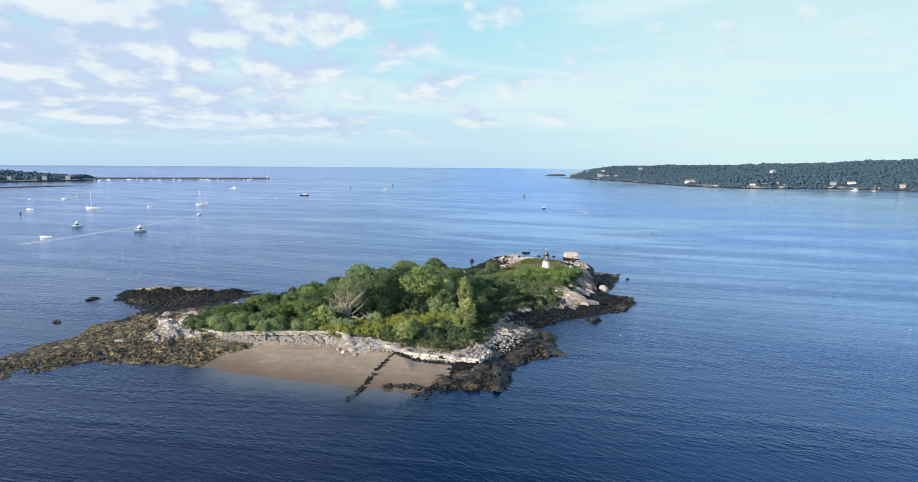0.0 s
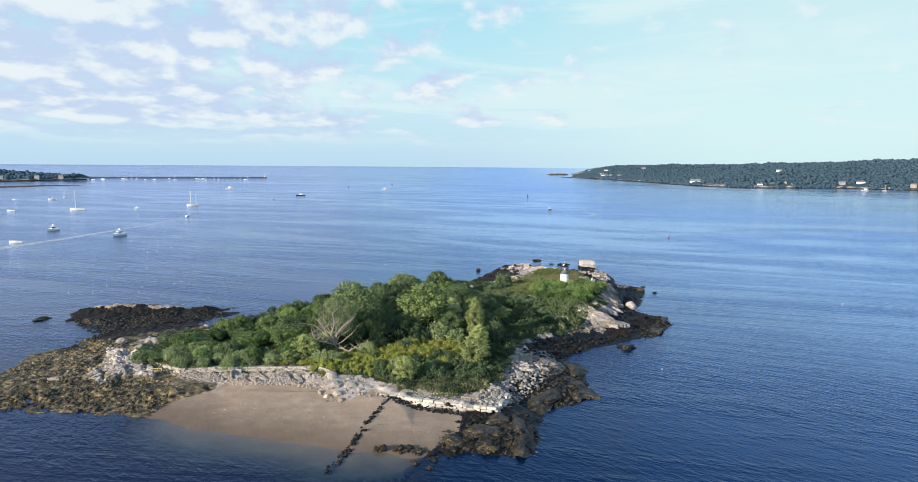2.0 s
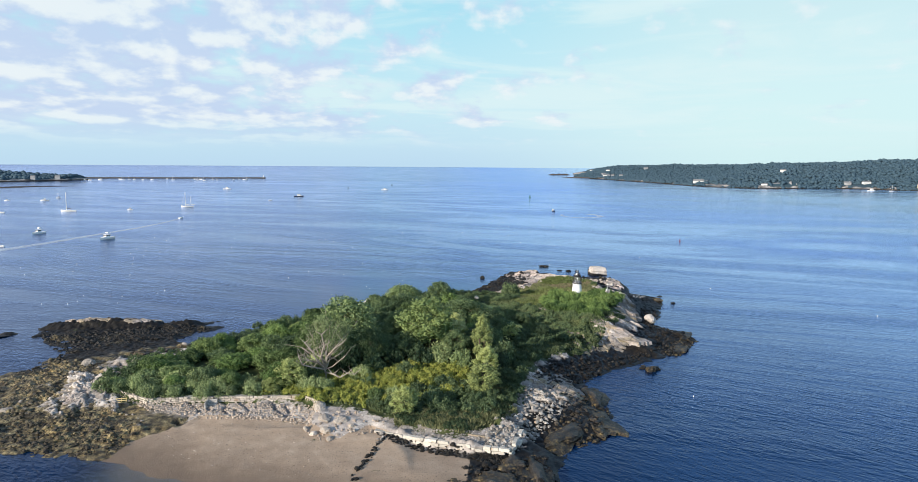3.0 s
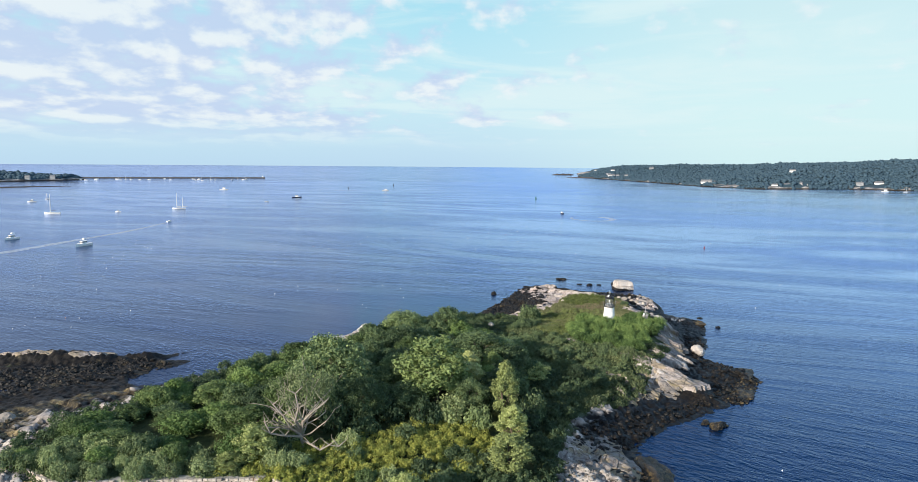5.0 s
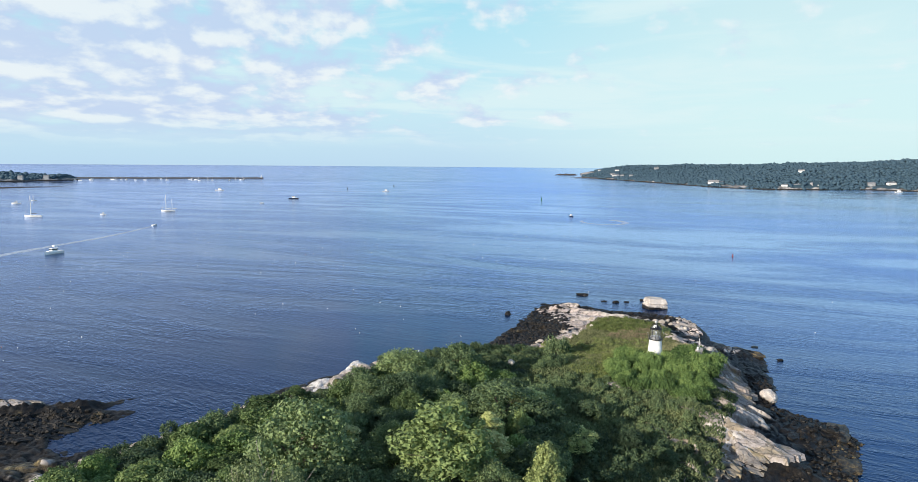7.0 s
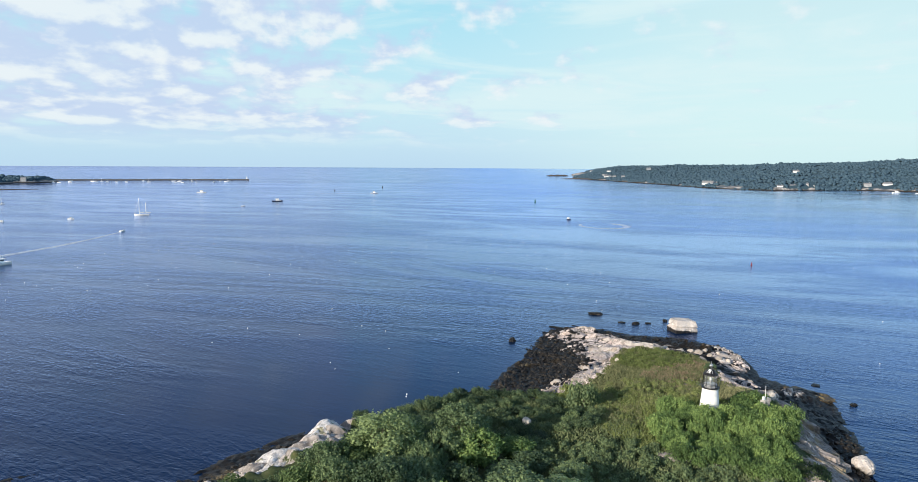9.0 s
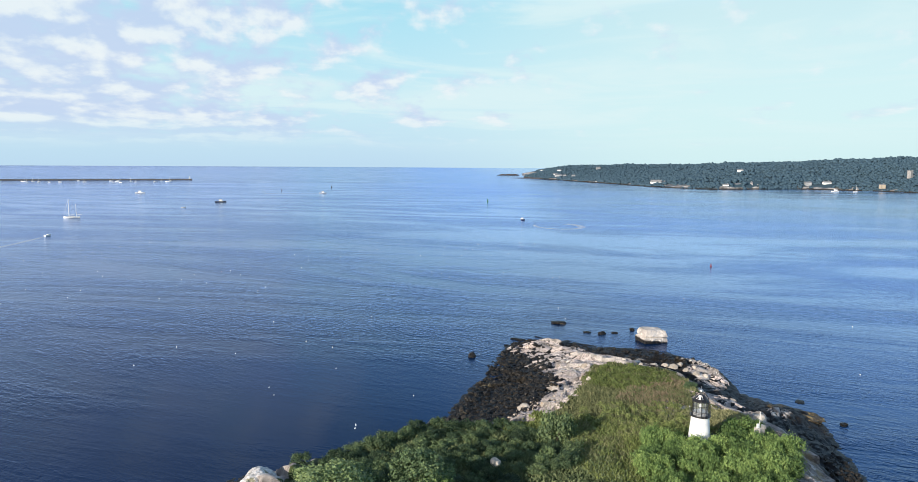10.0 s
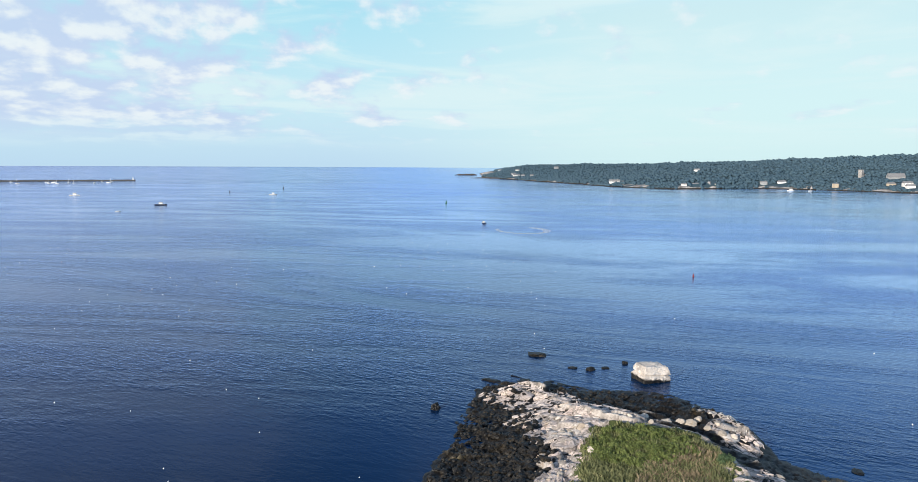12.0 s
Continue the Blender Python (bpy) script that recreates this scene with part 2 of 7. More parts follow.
def masonry(name, col, spread=0.35):
    """Loose stones and blocks: each its own tone, with grain and stains."""
    m, nt, b = material(name, 0.85, 0.25)
    p = place(nt)
    r = calc(nt, "FRACT", calc(nt, "ADD", one(nt), calc(nt, "MULTIPLY", island(nt), 0.73)))
    tone = ramp(nt, r, [(0.0, tuple(v * (1 - spread) for v in col)), (0.55, col), (1.0, tuple(min(v * (1 + spread * 0.7), 0.8) for v in col))])
    c = mix(nt, 0.55, tone, ramp(nt, tex_noise(nt, p, 2.6, 7, 0.75), [(0.3, 0.25), (0.62, 1.0)]), "MULTIPLY")
    c = mix(nt, span(nt, tex_noise(nt, p, 0.8, 5), 0.56, 0.7, 0, 0.6), c, (0.33, 0.22, 0.13))
    nt.links.new(c, b.inputs["Base Color"])
    bump(nt, b, tex_noise(nt, p, 5.0, 6, 0.7), 0.7, 0.08)
    return m


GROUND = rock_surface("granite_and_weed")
ROCK = rock_surface("shore_rock", 3.6, False)
KELP, _nt, _b = material("golden_rockweed", 0.55, 0.35)
_p = place(_nt)
_c = ramp(_nt, tex_noise(_nt, _p, 0.9, 9, 0.75), [(0.40, (0.010, 0.009, 0.008)), (0.52, (0.050, 0.038, 0.022)), (0.62, (0.17, 0.125, 0.052)), (0.74, (0.30, 0.23, 0.11))])
_c = mix(_nt, 1.0, _c, ramp(_nt, tex_noise(_nt, _p, 0.16, 4, 0.6), [(0.38, 0.35), (0.6, 1.15)]), "MULTIPLY")
_nt.links.new(mix(_nt, span(_nt, axes(_nt, _p)[2], 1.6, 2.8, 0.0, 0.75), _c, (0.060, 0.054, 0.050)), _b.inputs["Base Color"])
bump(_nt, _b, tex_noise(_nt, _p, 2.2, 9, 0.75), 0.9, 0.3)
PALE_STONE = masonry("pale_granite", (0.50, 0.445, 0.385))
COBBLE = masonry("beach_cobble", (0.40, 0.335, 0.275), 0.5)
GREY_STONE = masonry("grey_rubble", (0.33, 0.31, 0.285), 0.6)
BLOCK = masonry("cut_granite", (0.60, 0.56, 0.49), 0.25)
BARK = bark_material("bark", (0.17, 0.13, 0.10))
DEAD = bark_material("bleached_wood", (0.42, 0.37, 0.31))
LEAF = [leaf_material("leaf_oak", (0.016, 0.030, 0.021), (0.100, 0.152, 0.076), (0.295, 0.370, 0.155)),
        leaf_material("leaf_maple", (0.022, 0.040, 0.019), (0.115, 0.172, 0.066), (0.275, 0.345, 0.128)),
        leaf_material("leaf_pale", (0.085, 0.112, 0.046), (0.400, 0.460, 0.175), (0.660, 0.620, 0.310))]
SHRUB = leaf_material("leaf_shrub", (0.013, 0.024, 0.018), (0.064, 0.102, 0.054), (0.200, 0.255, 0.115))
BRIGHT = leaf_material("leaf_thicket", (0.024, 0.046, 0.018), (0.125, 0.200, 0.066), (0.300, 0.400, 0.130))
SPRAY = leaf_material("leaf_grey_olive", (0.040, 0.056, 0.030), (0.180, 0.225, 0.105), (0.360, 0.400, 0.200))
OLIVE = leaf_material("leaf_olive", (0.042, 0.062, 0.036), (0.225, 0.285, 0.135), (0.460, 0.520, 0.235))
GOLD = leaf_material("goldenrod", (0.055, 0.085, 0.028), (0.22, 0.265, 0.070), (0.44, 0.42, 0.095))
GRASS = leaf_material("dry_grass", (0.062, 0.075, 0.038), (0.185, 0.195, 0.098), (0.400, 0.370, 0.210))
SEDGE = leaf_material("sedge", (0.050, 0.070, 0.022), (0.150, 0.185, 0.062), (0.310, 0.340, 0.140))
RUSSET = leaf_material("russet_grass", (0.070, 0.058, 0.038), (0.185, 0.150, 0.100), (0.330, 0.265, 0.180))
HERB = leaf_material("herbs", (0.016, 0.028, 0.018), (0.060, 0.092, 0.046), (0.205, 0.235, 0.115))
WHITE = paint("white_paint", (0.80, 0.80, 0.78), 0.45, 0.0, 0.18, 0.8)
HULL = paint("gelcoat", (0.82, 0.82, 0.80), 0.25, 0.0, 0.08)
BLACK = paint("black_iron", (0.022, 0.022, 0.025), 0.4, 0.3, 0.4)
NAVY = paint("navy_hull", (0.02, 0.03, 0.07), 0.3)
GREYP = paint("grey_paint", (0.32, 0.33, 0.34), 0.5)
RED = paint("red_paint", (0.20, 0.022, 0.022), 0.5)
GREEN = paint("green_paint", (0.02, 0.12, 0.06), 0.5)
ORANGE = paint("orange_paint", (0.60, 0.22, 0.04), 0.5)
TIMBER = paint("weathered_timber", (0.33, 0.27, 0.20), 0.85, 0.0, 0.5, 3.0)
YELLOW = paint("pale_yellow_timber", (0.58, 0.45, 0.22), 0.8, 0.0, 0.4, 3.0)
CONCRETE = paint("concrete", (0.44, 0.42, 0.39), 0.9, 0.0, 0.5, 0.7)
STEEL = paint("galvanised_steel", (0.5, 0.5, 0.5), 0.4, 0.9)
TAN = paint("tan_stucco", (0.52, 0.44, 0.34), 0.85, 0.0, 0.35, 0.8)
SHINGLE = paint("roof_shingle", (0.22, 0.225, 0.235), 0.85, 0.0, 0.5, 2.0)
SLATEWALL = paint("tower_stone", (0.34, 0.33, 0.325), 0.9, 0.0, 0.5, 0.4)
DARKGLASS, _nt, _b = material("dark_glass", 0.08, 0.5)
_b.inputs["Base Color"].default_value = (0.02, 0.025, 0.03, 1)
CLEAR, _nt, _b = material("lantern_glass", 0.03, 0.5)
_b.inputs["Base Color"].default_value = (0.5, 0.55, 0.55, 1)
_t, _m = _nt.nodes.new("ShaderNodeBsdfTransparent"), _nt.nodes.new("ShaderNodeMixShader")
_m.inputs[0].default_value = 0.82
_nt.links.new(_b.outputs[0], _m.inputs[1]), _nt.links.new(_t.outputs[0], _m.inputs[2])
_nt.links.new(_m.outputs[0], _nt.nodes["Material Output"].inputs[0])
LENS, _nt, _b = material("beacon_lens", 0.1, 0.5)
_b.inputs["Base Color"].default_value = (0.75, 0.75, 0.72, 1)
# leaf green shifted to blue: the distance haze is put into the colour
HAZED_LEAF = leaf_material("hazed_far_canopy", (0.034, 0.066, 0.096), (0.050, 0.090, 0.122), (0.066, 0.110, 0.140), 0.1)
FOAM, _nt, _b = material("foam", 0.7, 0.2)
_b.inputs["Base Color"].default_value = (0.74, 0.82, 0.92, 1)
_f = tex_noise(_nt, mapped(_nt, place(_nt), (1, 1, 1)), 0.35, 6, 0.7)
_nt.links.new(span(_nt, _f, 0.34, 0.62, 0.05, 0.65), _b.inputs["Alpha"])


def water_material():
    m, nt, b = material("sea_water", 0.12, 0.5)
    p = place(nt)
    streak = tex_noise(nt, mapped(nt, p, (0.0018, 0.0065, 1), (0.3, 0.2, 0), 20), 1.0, 7, 0.64, 2.4)
    patch = tex_noise(nt, mapped(nt, p, (0.004, 0.012, 1), (4, 1, 0), 8), 1.0, 4, 0.6, 0.4)
    col = ramp(nt, streak, [(0.3, (0.0005, 0.011, 0.038)), (0.7, (0.0007, 0.016, 0.055))])
    nt.links.new(col, b.inputs["Base Color"])
    # short wind waves, chop and a long swell
    w1 = tex_noise(nt, mapped(nt, p, (0.26, 0.66, 1), (0, 0, 0), 42), 1.0, 3, 0.5, 0.5)
    w3 = tex_noise(nt, mapped(nt, p, (0.8, 1.3, 1), (3, 7, 0), 20), 1.0, 3, 0.5, 0.3)
    w2 = tex_noise(nt, mapped(nt, p, (0.10, 0.16, 1), (9, 2, 0), 30), 1.0, 3, 0.5, 0.2)
    h = calc(nt, "ADD", calc(nt, "ADD", calc(nt, "MULTIPLY", w1, 1.25), calc(nt, "MULTIPLY", w3, 0.35)), calc(nt, "MULTIPLY", w2, 0.9))
    calm = span(nt, calc(nt, "ADD", streak, calc(nt, "MULTIPLY", calc(nt, "SUBTRACT", patch, 0.5), 0.4)), 0.38, 0.62, 0.35, 1.1)
    # the body turns clear over the shallow sand before the beach
    x, y, _ = axes(nt, p)
    out = calc(nt, "SUBTRACT", calc(nt, "MULTIPLY", calc(nt, "SUBTRACT", 210.0, y), 0.95), calc(nt, "MULTIPLY", calc(nt, "ADD", x, 50.0), 0.31))
    mottle = calc(nt, "MULTIPLY", calc(nt, "SUBTRACT", tex_noise(nt, p, 0.07, 5, 0.65), 0.5), 22.0)
    clear = calc(nt, "MULTIPLY", span(nt, calc(nt, "ADD", out, mottle), -1.0, 29.0, 0.97, 0.0), span(nt, calc(nt, "ADD", x, mottle), -98.0, -74.0))
    clear = calc(nt, "MULTIPLY", calc(nt, "MULTIPLY", clear, span(nt, x, -18.0, -2.0, 1.0, 0.0)), span(nt, out, -30.0, -20.0))
    still = span(nt, clear, 0.0, 0.9, 1.0, 0.15)
    n = nt.nodes.new("ShaderNodeBump")
    # waves a little lower towards +x; the wind drops behind the island
    lee = span(nt, calc(nt, "ADD", x, calc(nt, "MULTIPLY", calc(nt, "SUBTRACT", patch, 0.5), 260.0)), -250.0, 250.0, 0.9, 0.8)
    hx, hy = calc(nt, "DIVIDE", calc(nt, "ADD", x, 45.0), 90.0), calc(nt, "DIVIDE", calc(nt, "SUBTRACT", y, 430.0), 75.0)
    shelter = calc(nt, "SQRT", calc(nt, "ADD", calc(nt, "MULTIPLY", hx, hx), calc(nt, "MULTIPLY", hy, hy)))
    lee = calc(nt, "MULTIPLY", lee, span(nt, calc(nt, "ADD", shelter, calc(nt, "SUBTRACT", patch, 0.5)), 0.45, 1.2, 0.2, 1.0))
    nt.links.new(calc(nt, "MULTIPLY", calc(nt, "MULTIPLY", h, still), calc(nt, "MULTIPLY", calm, lee)), n.inputs["Height"])
    n.inputs["Strength"].default_value, n.inputs["Distance"].default_value = 0.9, 0.40
    nt.links.new(n.outputs[0], b.inputs["Normal"])
    # a blue body under a gloss whose own blue tint stands in for the sky's
    b.inputs["Specular IOR Level"].default_value = 0.0
    gloss = nt.nodes.new("ShaderNodeBsdfGlossy")
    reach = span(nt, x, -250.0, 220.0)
    # tint shifts along x: the sky's uneven brightness is put into the gloss
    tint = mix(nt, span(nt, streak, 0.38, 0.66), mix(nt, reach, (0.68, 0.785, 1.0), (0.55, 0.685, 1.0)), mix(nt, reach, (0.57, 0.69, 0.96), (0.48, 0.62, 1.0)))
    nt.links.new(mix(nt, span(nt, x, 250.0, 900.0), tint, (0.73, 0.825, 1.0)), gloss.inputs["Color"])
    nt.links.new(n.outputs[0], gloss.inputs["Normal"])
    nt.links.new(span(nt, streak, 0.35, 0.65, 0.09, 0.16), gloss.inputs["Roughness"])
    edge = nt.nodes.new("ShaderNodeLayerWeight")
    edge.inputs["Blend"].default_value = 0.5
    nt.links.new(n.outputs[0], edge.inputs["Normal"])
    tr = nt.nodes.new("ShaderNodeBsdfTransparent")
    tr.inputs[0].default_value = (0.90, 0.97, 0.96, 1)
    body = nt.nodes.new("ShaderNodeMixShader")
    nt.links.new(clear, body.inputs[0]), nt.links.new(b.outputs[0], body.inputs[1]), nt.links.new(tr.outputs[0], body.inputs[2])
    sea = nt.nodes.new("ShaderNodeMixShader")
    # reflection made stronger towards +x to brighten the water there
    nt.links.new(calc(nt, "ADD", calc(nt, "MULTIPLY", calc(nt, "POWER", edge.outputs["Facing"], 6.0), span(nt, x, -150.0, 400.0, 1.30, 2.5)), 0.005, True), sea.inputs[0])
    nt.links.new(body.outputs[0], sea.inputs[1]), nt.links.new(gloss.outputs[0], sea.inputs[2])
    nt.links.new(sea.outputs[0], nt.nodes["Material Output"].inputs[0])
    return m


SEA = water_material()

# ---- mesh helpers ----
def mesh_object(name, verts, faces, mat, parent=None, smooth=False):
    me = bpy.data.meshes.new(name)
    me.from_pydata([tuple(v) for v in verts] if not isinstance(verts, np.ndarray) else verts.tolist(), [], faces if isinstance(faces, list) else faces.tolist())
    me.materials.append(mat)
    if smooth:
        me.shade_smooth()
    ob = new(name, me)
    ob.parent = parent
    return ob


def part(name, bm, mat, parent, label=""):
    me = bpy.data.meshes.new(name)
    bm.to_mesh(me)
    bm.free()
    me.materials.append(mat)
    ob = new(name, me)
    ob.parent = parent
    return tagged(ob, label) if label else ob


def box(bm, x, y, z, sx, sy, sz, rz=0.0, bevel=0.0):
    """A box whose base middle is at x, y, z."""
    g = bmesh.ops.create_cube(bm, size=1.0, matrix=Matrix.Translation((x, y, z + sz / 2)) @ Matrix.Rotation(rz, 4, "Z") @ Matrix.Diagonal((sx, sy, sz, 1)))
    if bevel:
        es = list({e for v in g["verts"] for e in v.link_edges})
        bmesh.ops.bevel(bm, geom=es, offset=bevel, segments=1, affect="EDGES")
    return bm


def rod(bm, a, b, r, r2=None, seg=8):
    a, b = Vector(a), Vector(b)
    d = b - a
    m = Matrix.Translation((a + b) / 2) @ d.to_track_quat("Z", "Y").to_matrix().to_4x4()
    bmesh.ops.create_cone(bm, cap_ends=True, segments=seg, radius1=r, radius2=r if r2 is None else r2, depth=d.length, matrix=m)
    return bm


def lathe(bm, profile, seg=32, x=0.0, y=0.0):
    """Turns a profile of (radius, height) round the upright axis."""
    rings = [[bm.verts.new((x + r * math.cos(2 * math.pi * i / seg), y + r * math.sin(2 * math.pi * i / seg), z)) for i in range(seg)] for r, z in profile]
    for a, b in zip(rings, rings[1:]):
        for i in range(seg):
            bm.faces.new((a[i], a[(i + 1) % seg], b[(i + 1) % seg], b[i]))
    bm.faces.new(rings[0][::-1]), bm.faces.new(rings[-1])
    return bm


def empty(name, x, y, z, rz=0.0, s=1.0):
    ob = new(name)
    ob.matrix_basis = pose(x, y, z, 0, 0, rz) @ Matrix.Diagonal((s, s, s, 1))
    return ob


# ---- number fields ----
def hashed(ix, iy, seed):
    h = (ix.astype(np.int64) * 374761393 + iy.astype(np.int64) * 668265263 + seed * 974634777) & 0xFFFFFFFF
    h = ((h ^ (h >> 13)) * 1274126177) & 0xFFFFFFFF
    h = ((h ^ (h >> 16)) * 2246822519) & 0xFFFFFFFF
    return ((h ^ (h >> 15)) & 0xFFFFFF) / float(0x1000000)


def vnoise(x, y, seed):
    ix, iy = np.floor(x), np.floor(y)
    fx, fy = x - ix, y - iy
    fx, fy = fx * fx * (3 - 2 * fx), fy * fy * (3 - 2 * fy)
    a, b = hashed(ix, iy, seed), hashed(ix + 1, iy, seed)
    c, d = hashed(ix, iy + 1, seed), hashed(ix + 1, iy + 1, seed)
    return (a + (b - a) * fx) * (1 - fy) + (c + (d - c) * fx) * fy


def fbm(x, y, octaves, seed):
    out, amp, total = 0.0, 1.0, 0.0
    for k in range(octaves):
        out = out + amp * vnoise(x * 2 ** k, y * 2 ** k, seed + k)
        total += amp
        amp *= 0.5
    return out / total


def cells(x, y, seed):
    """Nearest and second distance to scattered seeds, the nearest one's random number and place."""
    ix, iy = np.floor(x), np.floor(y)
    f1, f2 = np.full(x.shape, 9.0), np.full(x.shape, 9.0)
    num, cx, cy = np.zeros(x.shape), np.zeros(x.shape), np.zeros(x.shape)
    for ox in (-1, 0, 1):
        for oy in (-1, 0, 1):
            gx, gy = ix + ox, iy + oy
            px, py = gx + 0.15 + 0.7 * hashed(gx, gy, seed), gy + 0.15 + 0.7 * hashed(gx, gy, seed + 1)
            d = np.hypot(px - x, py - y)
            near = d < f1
            f2 = np.where(near, f1, np.minimum(f2, d))
            num = np.where(near, hashed(gx, gy, seed + 2), num)
            cx, cy = np.where(near, px, cx), np.where(near, py, cy)
            f1 = np.where(near, d, f1)
    return f1, f2, num, cx, cy


def inside(poly, x, y):
    """Signed distance to a closed outline, positive inside."""
    d = np.full(np.shape(x), 1e9)
    odd = np.zeros(np.shape(x), bool)
    for (x0, y0), (x1, y1) in zip(poly, poly[1:] + poly[:1]):
        ex, ey = x1 - x0, y1 - y0
        t = np.clip(((x - x0) * ex + (y - y0) * ey) / (ex * ex + ey * ey), 0, 1)
        d = np.minimum(d, np.hypot(x - x0 - t * ex, y - y0 - t * ey))
        if y0 != y1:
            odd ^= ((y0 > y) != (y1 > y)) & (x < ex * (y - y0) / (y1 - y0) + x0)
    return np.where(odd, d, -d)


def smooth(v, lo, hi):
    t = np.clip((v - lo) / (hi - lo), 0, 1)
    return t * t * (3 - 2 * t)


def blended(points, x, y, power=2.6):
    """A height or size spread between (x, y, value) stations."""
    top, weight = 0.0, 0.0
    for px, py, v in points:
        w = 1.0 / (np.hypot(x - px, y - py) + 1.5) ** power
        top, weight = top + w * v, weight + w
    return top / weight


# ---- the island's plan ----
REEF_FRONT = [(-170, 200), (-150, 205), (-138, 214), (-124, 227), (-112, 223), (-98, 224.5), (-83, 223)]
BEACH_EDGE = [(-70, 215.5), (-59, 211.5), (-48, 208.5), (-38, 204.5), (-28, 202), (-19, 201)]
POINT_EDGE = [(-8, 197.5), (0, 201), (11, 199.5), (17.5, 202), (19, 219), (25, 232), (33.5, 236.5), (38.3, 255), (37, 273)]
COVE_EDGE = [(39.5, 286), (48, 295), (62, 305.5), (76, 313), (91, 336), (89, 348), (80, 361), (87, 374), (92, 391)]
FAR_EDGE = [(100.5, 412), (98, 421), (88, 434), (92.5, 460), (87, 474), (80, 485), (61, 492), (36, 510), (27, 503)]
BACK_EDGE = [(20, 480), (7, 446), (-9, 411), (-30, 398), (-50, 389), (-61, 380), (-73, 361), (-86, 340), (-96, 328)]
REEF_BACK = [(-108, 329), (-106, 340), (-102, 353), (-112, 352.5), (-107, 364), (-121, 356), (-130, 358), (-154, 359), (-171, 356), (-177, 347), (-171, 333), (-146, 312)]
REEF_SIDE = [(-147, 296), (-155, 281), (-150, 262), (-153, 256), (-159, 245), (-162, 230), (-176, 214)]
SHORE = REEF_FRONT + BEACH_EDGE + POINT_EDGE + COVE_EDGE + FAR_EDGE + BACK_EDGE + REEF_BACK + REEF_SIDE

GREEN_FRONT = [(-103, 259), (-88, 251), (-75, 253), (-60, 254), (-47, 255), (-39, 249), (-27, 246), (-21, 241), (-18, 236), (-3, 232.5)]
GREEN_RIGHT = [(5, 238), (11, 247), (14, 263), (16, 277), (23, 291), (30, 300), (38, 317), (52, 339), (62, 359), (69, 378), (70, 396)]
GREEN_FAR = [(62, 407), (66, 420), (69, 428), (66, 437), (59, 442), (47, 445), (40, 437), (36, 425), (29, 413), (18, 402), (8, 399)]
GREEN_BACK = [(-8, 401), (-24, 391), (-35, 382), (-37, 358), (-55, 350), (-66, 338), (-78, 326), (-90, 306), (-100, 286), (-106, 268)]
GREENS = GREEN_FRONT + GREEN_RIGHT + GREEN_FAR + GREEN_BACK

SAND = [(-104, 200), (-85, 224), (-84, 232), (-75, 239), (-72, 245), (-46, 243.5), (-38, 236), (-33, 231), (-26, 237), (-14, 228),
        (-1, 222), (-2, 212), (-7, 205), (-14, 192), (-40, 176), (-80, 180)]

LEVELS = [(-95, 262, 4.8), (-75, 256, 4.9), (-47, 257, 4.9), (-30, 250, 4.9), (-10, 236, 4.3), (5, 240, 4.3), (14, 262, 5.0),
          (22, 288, 5.6), (40, 322, 6.3), (58, 352, 7.0), (67, 385, 8.0), (50, 380, 8.6), (66, 430, 6.4), (55, 436, 7.0), (42, 432, 6.0),
          (30, 413, 5.6), (10, 393, 5.4), (-30, 385, 6.0), (-60, 340, 6.0), (-90, 300, 5.0), (-60, 290, 7.0), (-20, 300, 8.0),
          (0, 340, 8.6), (20, 370, 8.6), (-20, 360, 8.0), (40, 405, 7.6)]
# below the sea wall and the quay, and the gravel behind the quay
WALL_FOOT = [(-99, 257), (-94, 253.4), (-88, 250), (-75, 251.8), (-60, 252.6), (-46, 253.4), (-41.5, 249), (-42, 238), (-75, 236), (-92, 240)]
QUAY_FOOT = [(-25, 234.5), (-14, 230.1), (-3, 226.3), (8, 223), (16, 226), (18, 214), (0, 205), (-20, 205), (-27, 225)]
BANK = [(-47, 247), (-30, 247.5), (-18, 239), (-20, 230), (-45, 230)]
QUAY_TOP = [(-21, 234.8), (-14, 231.3), (-3, 227.4), (7.2, 224.2), (11, 231), (8, 238), (-3, 233), (-18, 235)]
